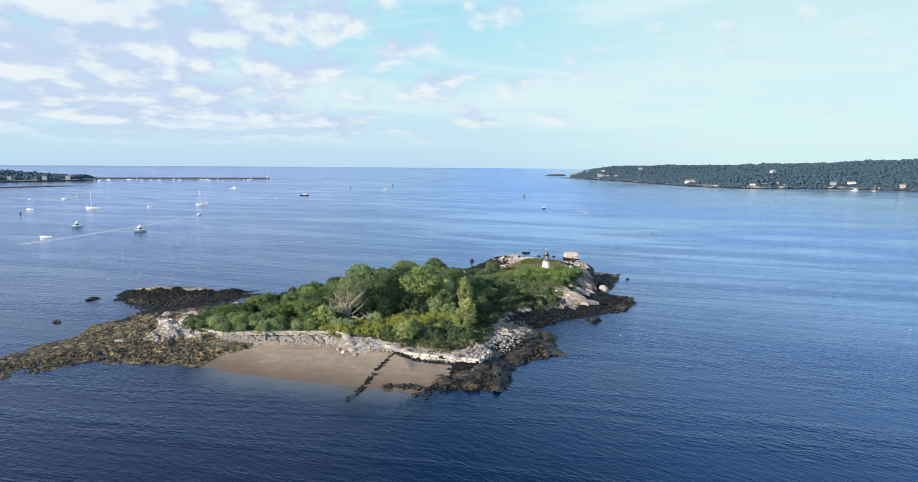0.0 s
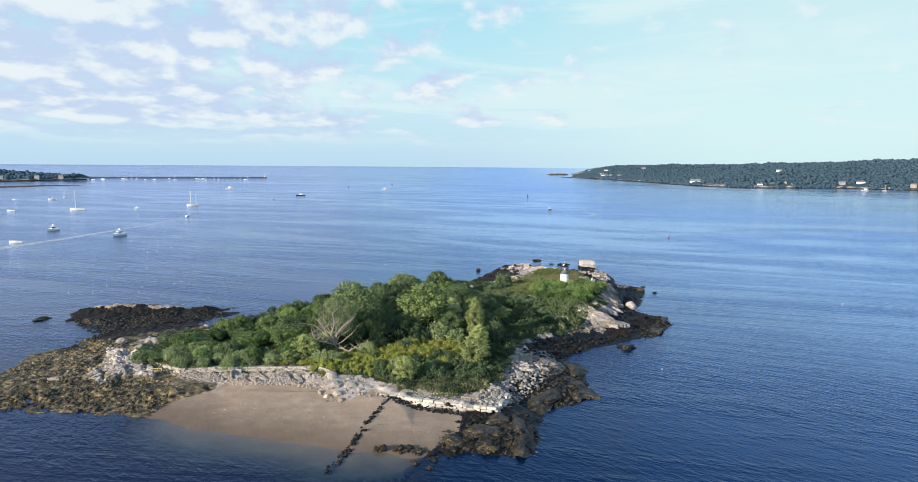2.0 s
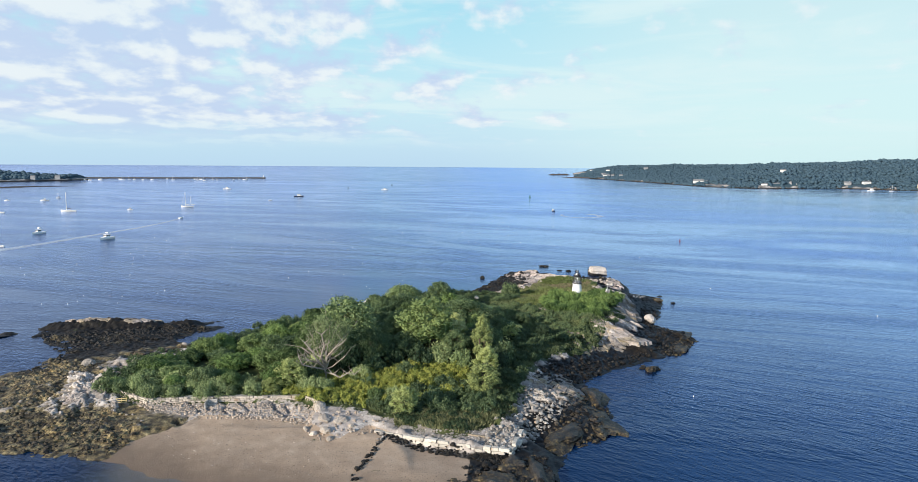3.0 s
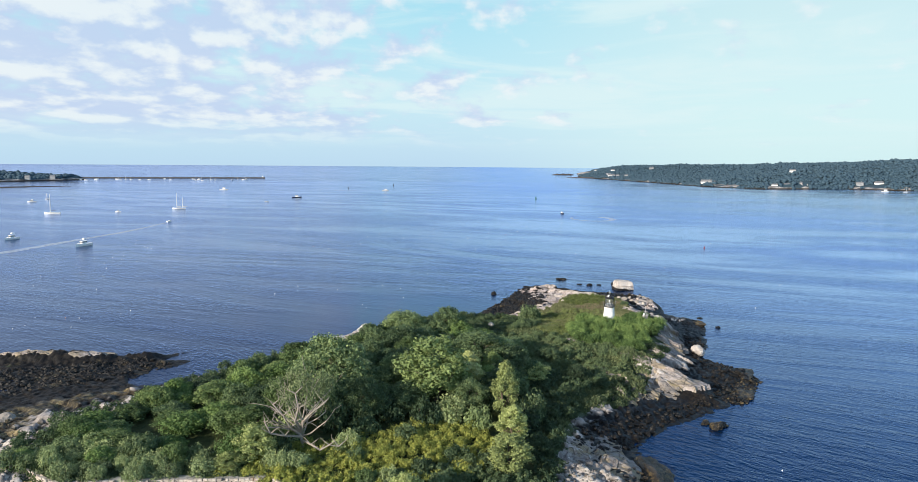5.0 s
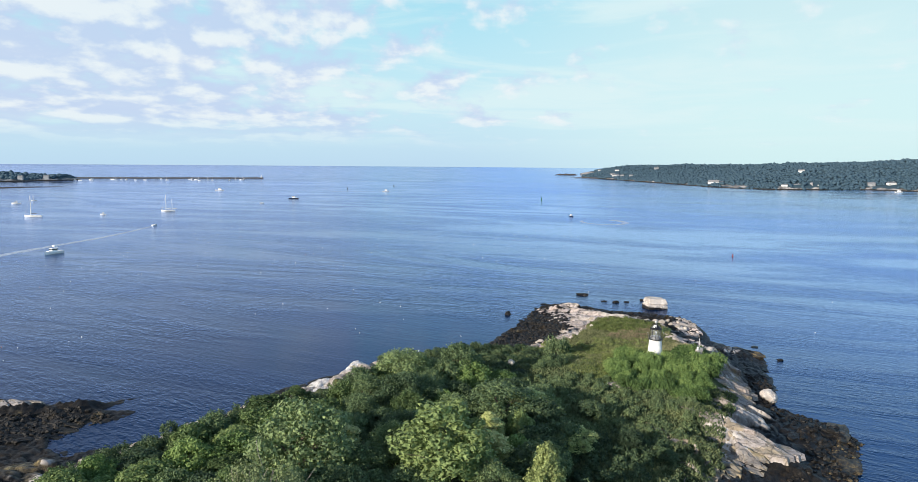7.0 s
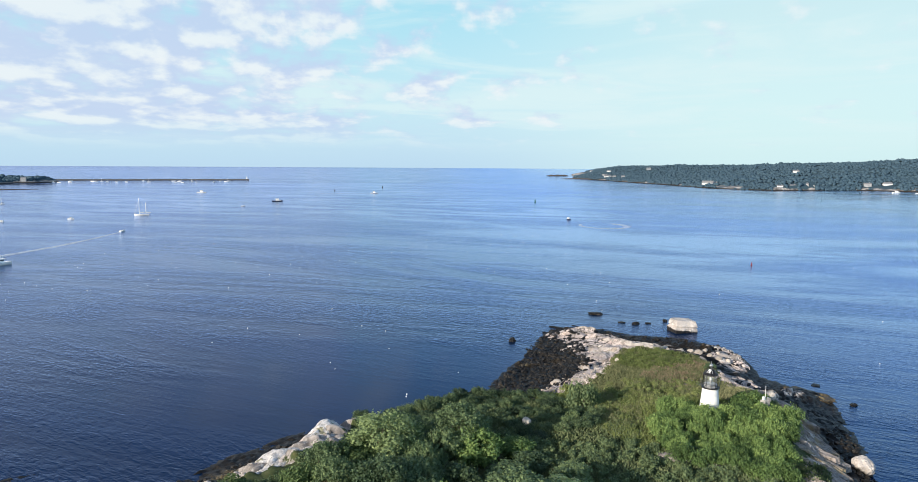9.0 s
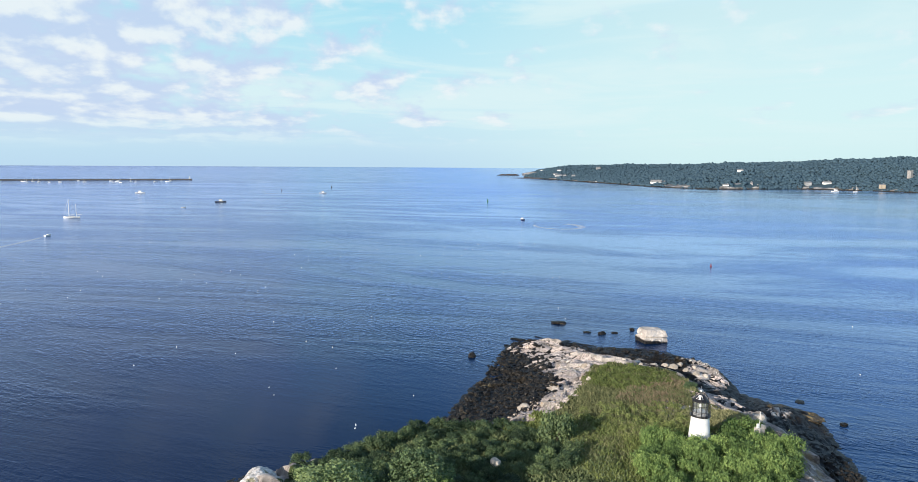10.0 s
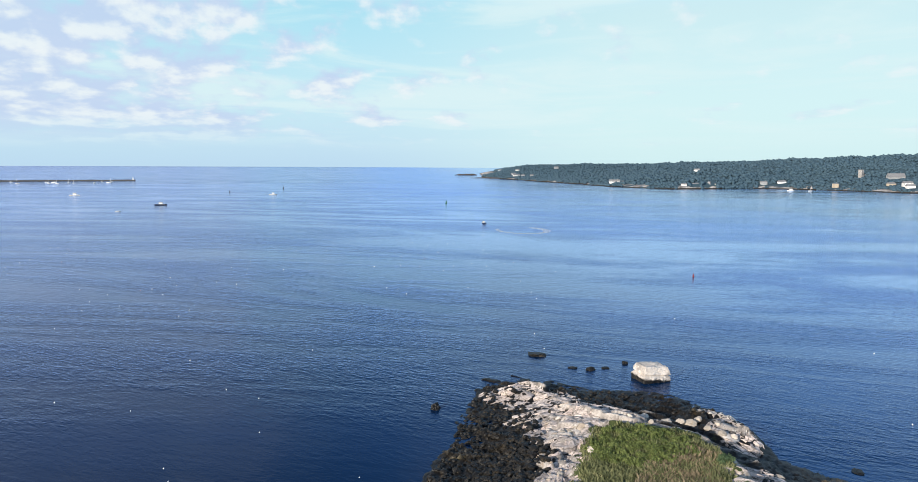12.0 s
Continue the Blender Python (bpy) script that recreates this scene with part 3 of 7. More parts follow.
# height below which the ground takes the weed colours, raised where the shore is dark
TIDE = [(-150, 350, 4.6), (-165, 350, 4.5), (-132, 353, 4.2), (-120, 250, 3.4), (-100, 256, 2.7), (-95, 246, 3.6), (-112, 266, 2.9), (-125, 285, 3.2), (-60, 246, 1.5), (-20, 236, 1.8), (-5, 232, 1.2), (5, 231, 1.6), (10, 215, 4.6), (30, 246, 4.4), (25, 264, 3.2), (25, 285, 4.8), (40, 303, 4.6), (56, 322, 2.4), (72, 318, 5.2), (67, 314, 5.0),
        (84, 335, 4.2), (80, 365, 4.2), (70, 350, 3.0), (88, 400, 4.6), (74, 400, 4.0), (92, 440, 4.0), (80, 452, 5.0), (60, 480, 5.0), (70, 468, 5.5), (56, 476, 5.0), (63, 460, 3.6), (38, 487, 3.4), (22, 450, 5.5), (20, 436, 5.0), (28, 474, 5.5), (14, 424, 5.2), (27, 440, 6.5), (22, 426, 4.8), (12, 412, 5.2), (40, 448, 2.4), (34, 428, 2.4), (0, 410, 4.6), (90, 446, 7.0), (92, 458, 7.0), (81, 443, 2.4), (73, 446, 5.5), (70, 452, 5.5), (85, 425, 5.0), (-45, 370, 3.0), (-80, 335, 3.6)]
# ledges that stand out of the slope: x, y, half length, half width, turn in degrees, height
LEDGES = [(-150, 350, 26, 4.5, 4, 3.4), (-118, 355, 15, 3.5, -6, 1.8), (-45, 365, 14, 6, 62, 3.0), (83, 449, 15, 7.5, 112, 4.0), (27, 262, 9, 6, 70, 1.7),
          (56, 325, 15, 4.5, -44, 3.0), (48, 334, 11, 4, -40, 1.6), (38, 487, 15, 7, -20, 2.0), (44, 462, 13, 8, 30, 1.2), (14, 215, 11, 4.5, 78, 1.8), (31, 246, 9, 5, 60, 1.3),
          (82, 336, 11, 5, 30, 1.6), (90, 412, 10, 5, 30, 1.8), (-100, 254, 9, 5, 25, 0.9), (-112, 262, 12, 5, 60, 0.7), (-88, 246, 8, 3, -12, 0.6), (2, 204, 7, 4, 10, 0.8)]

STEP = 0.6
GX, GY = np.meshgrid(np.arange(-200, 122, STEP), np.arange(172, 540, STEP))


def land(x, y):
    """Height of the ground, with the shares of sand and soil, the distance from the shore and the cracks."""
    sd = inside(SHORE, x + 2.2 * (fbm(x / 7, y / 7, 3, 5) - 0.5) * 2, y + 2.2 * (fbm(x / 7, y / 7, 3, 15) - 0.5) * 2)
    gd = inside(GREENS, x, y)
    sa = inside(SAND, x, y)
    level = blended(LEVELS, x, y)
    out = np.maximum(-gd, 0)
    u = np.clip(sd / (np.maximum(sd, 0) + out + 0.01), 0, 1)
    h = level * (0.55 * u + 0.45 * smooth(u, 0.25, 1.0))
    for lx, ly, a, b, turn, top in LEDGES:
        c, s = math.cos(radians(turn)), math.sin(radians(turn))
        p, q = (x - lx) * c + (y - ly) * s, -(x - lx) * s + (y - ly) * c
        h = h + top * np.exp(-((p / a) ** 2 + (q / b) ** 2) ** 1.5) * smooth(sd, -1.0, 5.0)
    sand = smooth(sa, -1.5, 1.5)
    soil = smooth(gd, -6.5, 3.0)
    rough = smooth(sd, -3, 3) * (1 - sand) * (1 - smooth(gd, -2, 2) * 0.85)
    rough = rough * (1 - 0.75 * smooth(inside(BANK, x, y), -1.5, 1.5))
    # slabs along the grain of the rock, blocks, cobbles
    ang = radians(-47)
    p, q = x * math.cos(ang) + y * math.sin(ang), -x * math.sin(ang) + y * math.cos(ang)
    f1, f2, num, cx, cy = cells(p / 9.5 + 0.3 * fbm(x / 4, y / 4, 2, 70), q / 3.4, 21)
    slab = (num - 0.5) * 1.9 + (q / 3.4 - cy) * (0.9 - 1.6 * num) - 0.8 * np.exp(-(f2 - f1) * 9)
    g1, g2, gn, _, _ = cells(p / 3.9, q / 2.3, 33)
    block = (gn - 0.5) * 0.9 - 0.7 * np.exp(-(g2 - g1) * 10)
    k1, _, kn, _, _ = cells(x / 1.35, y / 1.35, 47)
    cob = np.sqrt(np.clip(1 - (k1 / 0.62) ** 2, 0, 1)) * (0.25 + 0.6 * kn)
    loose = smooth(fbm(x / 18, y / 18, 3, 61) + 0.16 * smooth(blended(TIDE, x, y, 3.0) - h, -1.2, 1.2) - 0.06, 0.44, 0.58) * smooth(blended(TIDE, x, y, 3.0) - h, -0.5, 0.7)
    relief = (1 - loose) * (slab + 0.55 * block) + loose * (0.5 * block + cob * 0.9 - 0.3)
    h = h + rough * (relief * (0.75 + 0.55 * smooth(h, 0.3, 2.5)) + (0.35 + 0.6 * loose) * (fbm(x / 3, y / 3, 4, 80) - 0.5))
    h = h + smooth(gd, -2, 2) * 0.9 * (fbm(x / 9, y / 9, 3, 90) - 0.5)
    beach = np.clip(sd * 0.085, -4, 2.6) + 0.35 * smooth(sd, 22, 34)
    h = h * (1 - sand) + (beach + 0.10 * (fbm(x / 6, y / 2.5, 3, 95) - 0.5)) * sand
    foot = smooth(inside(WALL_FOOT, x, y), -0.5, 0.7)
    h = h * (1 - foot) + np.minimum(h, 2.2 + 0.13 * np.clip(y - 240, 0, 14) + 0.25 * (fbm(x / 2, y / 2, 3, 97) - 0.5)) * foot
    foot = smooth(inside(QUAY_FOOT, x, y), -0.5, 0.7)
    h = h * (1 - foot) + np.minimum(h, 1.35 + 0.25 * np.maximum(-14 - x, 0)) * foot
    top = smooth(inside(QUAY_TOP, x, y), -0.8, 0.8)
    h = h * (1 - top) + (2.8 + 0.12 * np.clip(y - 229, 0, 10) + 0.3 * (fbm(x / 3, y / 3, 3, 98) - 0.5)) * top
    deep = np.maximum(sd * 0.35 - 0.2, -7.0)
    h = np.where(sd < 0, np.where(sand > 0.5, np.maximum(sd * 0.05, -5), np.minimum(h, 0.25) * smooth(sd, -4, 0) + deep), h)
    crack = rough * np.clip((1 - loose) * np.exp(-(f2 - f1) * 16) + 0.7 * np.exp(-(g2 - g1) * 14), 0, 1)
    return h, sand, soil, sd, crack


HZ, SANDY, SOILY, SHORE_D, CRACKS = land(GX, GY)
TIDES = blended(TIDE, GX, GY, 3.0)


def ground_z(x, y):
    fx, fy = np.clip((x + 200) / STEP, 0, GX.shape[1] - 2), np.clip((y - 172) / STEP, 0, GX.shape[0] - 2)
    i, j = np.int32(fx), np.int32(fy)
    u, v = fx - i, fy - j
    return HZ[j, i] * (1 - u) * (1 - v) + HZ[j, i + 1] * u * (1 - v) + HZ[j + 1, i] * (1 - u) * v + HZ[j + 1, i + 1] * u * v


def build_ground():
    keep = SHORE_D > np.where(SANDY > 0.02, -34, -9)
    index = np.full(GX.shape, -1)
    index[keep] = np.arange(keep.sum())
    quad = np.stack([index[:-1, :-1], index[:-1, 1:], index[1:, 1:], index[1:, :-1]], -1).reshape(-1, 4)
    quad = quad[(quad >= 0).all(1)]
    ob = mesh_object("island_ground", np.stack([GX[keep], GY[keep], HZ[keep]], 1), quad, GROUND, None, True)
    for name, field in (("sand", SANDY), ("soil", SOILY), ("crack", CRACKS), ("tide", TIDES)):
        ob.data.attributes.new(name, "FLOAT", "POINT").data.foreach_set("value", field[keep].astype(np.float32))
    return tagged(ob, "rocky island ground with a sand beach, weedy ledges and soil", "island", kind="structure")


build_ground()

# ---- the sea: one sheet to the horizon; past 2.6 km it is drawn in, so that far shores keep their direction and height ----
MID, EYE_Z, NEAR_R, FAR_R = (0.0, 145.0), 69.0, 2600.0, 2100.0


def drawn_in(d):
    return np.where(d < NEAR_R, d, NEAR_R + FAR_R * (1 - np.exp(-(np.maximum(d, NEAR_R) - NEAR_R) / 4000.0)))


def far_place(x, y, z=0.0):
    """Where a far point goes: x, y, z and its scale."""
    d = math.hypot(x - MID[0], y - MID[1])
    s = float(drawn_in(d)) / d if d > 0 else 1.0
    return MID[0] + (x - MID[0]) * s, MID[1] + (y - MID[1]) * s, EYE_Z * (1 - s) + z * s, s


def build_sea():
    true_r = np.concatenate([[8], np.linspace(40, 2600, 36), 2600 + 12400 * np.linspace(0.03, 1, 34) ** 1.7])
    seg = 192
    a = np.linspace(0, 2 * math.pi, seg, endpoint=False)
    rows = []
    for r in true_r:
        d = float(drawn_in(r))
        rows.append(np.stack([MID[0] + d * np.cos(a), MID[1] + d * np.sin(a), np.full(seg, EYE_Z * (1 - d / r))], 1))
    verts = np.concatenate(rows)
    faces = [tuple(range(seg))]
    for k in range(len(true_r) - 1):
        o = k * seg
        faces += [(o + i, o + (i + 1) % seg, o + seg + (i + 1) % seg, o + seg + i) for i in range(seg)]
    faces = [f if len(f) > 4 else f[::-1] for f in faces]
    ob = mesh_object("sea_water", verts, faces, SEA, None, True)
    return tagged(ob, "calm blue harbour water with fine wind ripples", "sea", kind="structure")


build_sea()
bm = bmesh.new()
bmesh.ops.create_circle(bm, cap_ends=True, segments=64, radius=420, matrix=Matrix.Translation((-30, 300, -7.4)))
tagged(part("sea_bed", bm, CONCRETE, None), "grey silt of the sea bed under the water", "sea bed", kind="structure")

# ---- plants ----
def leaves(rng, centres, outward, size, spread=0.42):
    """Pointed leaves or sprays at the centres, turned roughly outward: vertices and faces."""
    n = len(centres)
    nrm = outward + rng.normal(0, spread, (n, 3))
    nrm /= np.linalg.norm(nrm, axis=1)[:, None] + 1e-9
    t = rng.normal(0, 1, (n, 3))
    t -= (t * nrm).sum(1)[:, None] * nrm
    t /= np.linalg.norm(t, axis=1)[:, None] + 1e-9
    s = np.cross(nrm, t)
    k = (size * rng.uniform(0.6, 1.35, n))[:, None]
    a, b, c = centres - t * k * 0.62, centres + t * k * 0.45 + s * k * 0.5 + nrm * k * 0.1, centres + t * k * 0.45 - s * k * 0.5 - nrm * k * 0.1
    return np.stack([a, b, c], 1).reshape(-1, 3), np.arange(3 * n).reshape(-1, 3)


def crown_points(rng, shape, lobes, per_lobe, radius, lobe_r):
    """Points and outward directions over many lobes heaped into an uneven crown. shape: centre height, half width, half height, cone share."""
    zc, rw, rh, cone = shape
    pts, out = [], []
    for _ in range(lobes):
        a, v = rng.uniform(0, 2 * math.pi), rng.uniform(-0.75, 1.0)
        wide = math.sqrt(max(1 - v * v, 0.02)) * (1 - cone * (v + 1) * 0.42)
        q = rng.uniform(0.4, 1.0) ** 0.7 * rng.uniform(0.85, 1.2)
        c = np.array([rw * wide * q * math.cos(a), rw * wide * q * math.sin(a), zc + rh * v * rng.uniform(0.8, 1.0)])
        r = lobe_r * rng.uniform(0.6, 1.25) * (1 - 0.4 * cone * max(v, 0))
        d = rng.normal(0, 1, (per_lobe, 3))
        d[:, 2] = np.where(d[:, 2] < 0, d[:, 2] * 0.6, d[:, 2])
        d /= np.linalg.norm(d, axis=1)[:, None]
        depth = rng.uniform(0.25, 1.0, per_lobe) ** 0.5 * rng.uniform(0.85, 1.25, per_lobe)
        pts.append(c + d * (r * depth)[:, None] * np.array([1, 1, 1.05]))
        out.append(d)
    return np.concatenate(pts), np.concatenate(out)


def limb_mesh(rng, height, width, base_r, limbs, up=0.55):
    """A tapered, slightly crooked trunk that forks into limbs."""
    bm = bmesh.new()

    def grow(p, d, length, r, depth):
        steps = 3
        for k in range(steps):
            d = (d + Vector(rng.normal(0, 0.16, 3))).normalized()
            q = p + d * (length / steps)
            r2 = r * 0.84
            rod(bm, p, q, r, r2, 5)
            p, r = q, r2
            if depth > 0 and k >= 1:
                side = Vector((*rng.normal(0, 1, 2), rng.uniform(0.1, 0.9))).normalized()
                grow(p, (d * 0.45 + side).normalized(), length * rng.uniform(0.45, 0.7), r * 0.55, depth - 1)
    grow(Vector((0, 0, -0.6)), Vector((0, 0, 1)), height * up, base_r, 0)
    for k in range(limbs):
        a = 2 * math.pi * (k + rng.uniform(0, 0.6)) / limbs
        d = Vector((math.cos(a), math.sin(a), rng.uniform(0.5, 1.5))).normalized()
        grow(Vector((0, 0, height * up * rng.uniform(0.45, 0.95) - 0.6)), d, width * rng.uniform(0.7, 1.1), base_r * 0.5, 1)
    return bm


def make_tree(seed, height, width, cone=0.0, leaf=None, lobes=104, per=104, size=0.36, low=0.04):
    rng = np.random.default_rng(seed)
    tree = new("tree")
    part("trunk", limb_mesh(rng, height, width * 0.8, 0.13 + height * 0.012, 6), BARK, tree)
    half = height * (1 - low) / 2
    p, o = crown_points(rng, (height - half, width, half * 0.86, cone), lobes, per, 1.0, width * 0.27)
    v, f = leaves(rng, p, o, size)
    mesh_object("crown", v, f, leaf, tree)
    tagged(tree, category="tree")
    return tree


def make_shrub(seed, height, width, leaf, lobes=22, per=104, size=0.29):
    rng = np.random.default_rng(seed)
    shrub = new("shrub")
    bm = bmesh.new()
    for _ in range(6):
        a, r = rng.uniform(0, 2 * math.pi), rng.uniform(0.2, 0.6) * width
        rod(bm, (0, 0, -0.3), (r * math.cos(a), r * math.sin(a), height * rng.uniform(0.5, 0.8)), 0.05, 0.02, 5)
    part("stems", bm, BARK, shrub)
    p, o = crown_points(rng, (height * 0.45, width, height * 0.45, 0.15), lobes, per, 1.0, width * 0.42)
    p[:, 2] = np.maximum(p[:, 2], 0.05)
    v, f = leaves(rng, p, o, size)
    mesh_object("foliage", v, f, leaf, shrub)
    tagged(shrub, category="shrub")
    return shrub


def bush(seed, leaf):
    """A low tree, leafy to the ground."""
    rng = np.random.default_rng(seed)
    tree = new("tree")
    part("trunk", limb_mesh(rng, 6.0, 3.0, 0.16, 5, 0.4), BARK, tree)
    p, o = crown_points(rng, (3.0, 3.6, 2.5, 0.1), 60, 112, 1.0, 1.15)
    p[:, 2] = np.maximum(p[:, 2], 0.1)
    v, f = leaves(rng, p, o, 0.33)
    mesh_object("crown", v, f, leaf, tree)
    return tagged(tree, category="tree")


# kinds: made once at their own size, then copied and scaled
TREES = {
    "oak": [make_tree(11, 14, 5.6, 0.0, LEAF[0]), make_tree(12, 14, 5.2, 0.15, LEAF[0]), make_tree(13, 14, 6.0, 0.05, LEAF[0])],
    "maple": [make_tree(21, 14, 5.4, 0.2, LEAF[1], 110, 104, 0.37), make_tree(22, 14, 4.8, 0.1, LEAF[1])],
    "pale": [make_tree(31, 15, 3.4, 0.55, LEAF[2], 84, 120, 0.31, 0.02), make_tree(32, 13, 4.2, 0.35, LEAF[2], 76, 96, 0.34)],
}
TREES["bush_oak"] = [bush(61, LEAF[0]), bush(62, LEAF[0]), bush(63, SHRUB)]
TREES["bush_maple"] = [bush(64, LEAF[1]), bush(65, BRIGHT)]
TREE_LABEL = {"bush_oak": "low dark green tree with a rounded bushy crown", "bush_maple": "low bright green tree with a rounded bushy crown", "oak": "dark green broadleaf tree in the island's dense grove", "maple": "bright green broadleaf tree with a full rounded crown",
              "pale": "yellow-green tree with thin pale leaves and gaps"}
SHRUBS = {
    "dark": [make_shrub(41, 3.0, 2.6, SHRUB), make_shrub(42, 3.0, 2.9, SHRUB), make_shrub(43, 3.0, 2.4, LEAF[0])],
    "olive": [make_shrub(44, 3.0, 2.6, OLIVE), make_shrub(45, 3.0, 2.9, OLIVE)],
    "bright": [make_shrub(51, 2.6, 2.8, BRIGHT, 26, 110, 0.31), make_shrub(52, 2.6, 3.0, BRIGHT, 26, 110, 0.31)],
}
SHRUB_LABEL = {"olive": "sunlit olive-green shrub above the sea wall", "dark": "dense dark green shrub on the island's slope", "bright": "bright green leafy shrub in a thicket by the lighthouse"}
ORIGINALS = [t for kinds in (*TREES.values(), *SHRUBS.values()) for t in kinds]
plant_rng = np.random.default_rng(5)


def put_plant(kinds, labels, kind, group, x, y, height, width, nominal):
    src = kinds[kind][int(plant_rng.integers(len(kinds[kind])))]
    ob = copy_thing(src, Matrix.Identity(4))
    tall, wide = nominal
    ob.matrix_basis = pose(x, y, float(ground_z(x, y)) - 0.1, 0, 0, plant_rng.uniform(0, 360)) @ Matrix.Diagonal((width / wide, width / wide, height / tall, 1))
    tagged(ob, labels[kind], group=group)
    return ob


def spire_at(x, y, top, width):
    """The slim pale tree."""
    first = TREES["pale"]
    TREES["pale"] = first[:1]
    tree_at("pale", x, y, top, width)
    TREES["pale"] = first


def tree_at(kind, x, y, top, width):
    tall = max(top - float(ground_z(x, y)), 3.0)
    if tall < 8.0 and kind != "pale":
        kind = "bush_" + kind
    nominal = {"oak": (14, 5.6), "maple": (14, 5.1), "pale": (14.5, 3.6), "bush_oak": (6.0, 4.2), "bush_maple": (6.0, 4.2)}[kind]
    put_plant(TREES, TREE_LABEL, kind, "trees of the grove", x, y, tall, width, nominal)


def shrub_at(kind, x, y, height, width):
    nominal = {"dark": (3.0, 2.9), "olive": (3.0, 2.9), "bright": (2.6, 3.2)}[kind]
    put_plant(SHRUBS, SHRUB_LABEL, kind, "shrubs of the island", x, y, height, width, nominal)


# the trees that stand out: kind, x, y, height of the top above the sea, half width
for tree_row in [("oak", -41, 291, 26.0, 8.8), ("maple", -14.2, 293, 25.5, 10.0), ("oak", -30.5, 281, 18.5, 4.4), ("oak", -27.3, 352, 19.2, 7.6),
                 ("oak", -11.8, 356, 20.0, 6.2), ("oak", -38, 344, 16.5, 4.4), ("oak", -26, 330, 19.5, 6.0), ("oak", -2, 325, 19.0, 7.0), ("oak", 11, 313, 14.0, 4.8), ("oak", -40, 308, 19.0, 5.6),
                 ("pale", -52, 261, 15.0, 4.2), ("pale", -17.7, 241.5, 13.5, 3.4), ("pale", 3, 257, 15.0, 4.6), ("maple", -56, 261, 12.0, 4.0), ("maple", -66.6, 301, 13.5, 4.8),
                 ("maple", -86, 290, 11.4, 4.4), ("maple", -98, 273, 10.2, 4.2), ("maple", -92.6, 270, 10.0, 4.2), ("maple", -102, 260, 7.2, 3.0),
                 ("oak", -77, 262, 10.5, 4.0), ("oak", 27, 316, 10.5, 3.2), ("oak", 21, 332, 11.5, 4.0), ("oak", 33, 309, 9.4, 2.4),
                 ("maple", -26, 250.5, 8.6, 2.6), ("maple", -68, 259, 10.0, 3.4), ("maple", -84, 259, 9.0, 3.4), ("oak", 10, 265, 10.0, 3.4), ("pale", -56, 257, 10, 3.0)]:
    tree_at(*tree_row)

spire_at(3.7, 282.5, 22.6, 3.9)
spire_at(4.6, 270, 15.5, 4.2)
GROVE = [(-95, 263), (-75, 260), (-58, 267), (-47, 276), (-34, 281), (-16, 287), (-2, 287), (9, 286), (12, 300), (16, 320), (10, 345), (2, 360), (-18, 366), (-33, 356), (-50, 338), (-70, 318), (-90, 298), (-100, 280)]
CANOPY = [(-41, 291, 23), (-14, 293, 20), (-31, 281, 16), (-32, 347, 16), (-14, 345, 18), (-26, 335, 18), (-3, 320, 17.5), (11, 313, 14.5), (-38, 300, 20),
          (-52, 262, 13.5), (-67, 301, 13), (-86, 290, 11), (-98, 273, 9.6), (-77, 262, 10), (-58, 320, 14), (-80, 305, 10.5), (5, 350, 14), (-45, 335, 15), (8, 280, 14), (-25, 266, 11)]
taken = [(-41, 291, 7), (-14.2, 293, 8.5), (3.7, 282.5, 4), (-30.5, 281, 4), (-43, 266, 7), (-27.3, 352, 6), (-11.8, 356, 5), (-2, 325, 5)]
tries = 0
while tries < 1500:
    tries += 1
    x, y = plant_rng.uniform(-104, 20), plant_rng.uniform(258, 368)
    if inside(GROVE, np.array([x]), np.array([y]))[0] < 0.5 or any(math.hypot(x - a, y - b) < r for a, b, r in taken):
        continue
    top = float(blended(CANOPY, x, y, 3.5)) * plant_rng.uniform(0.8, 1.02)
    taken.append((x, y, 6.6))
    tree_at(str(plant_rng.choice(["oak", "oak", "oak", "oak", "maple", "pale"] if x > -50 else ["oak", "maple", "maple"])), x, y, top, plant_rng.uniform(3.8, 5.8))

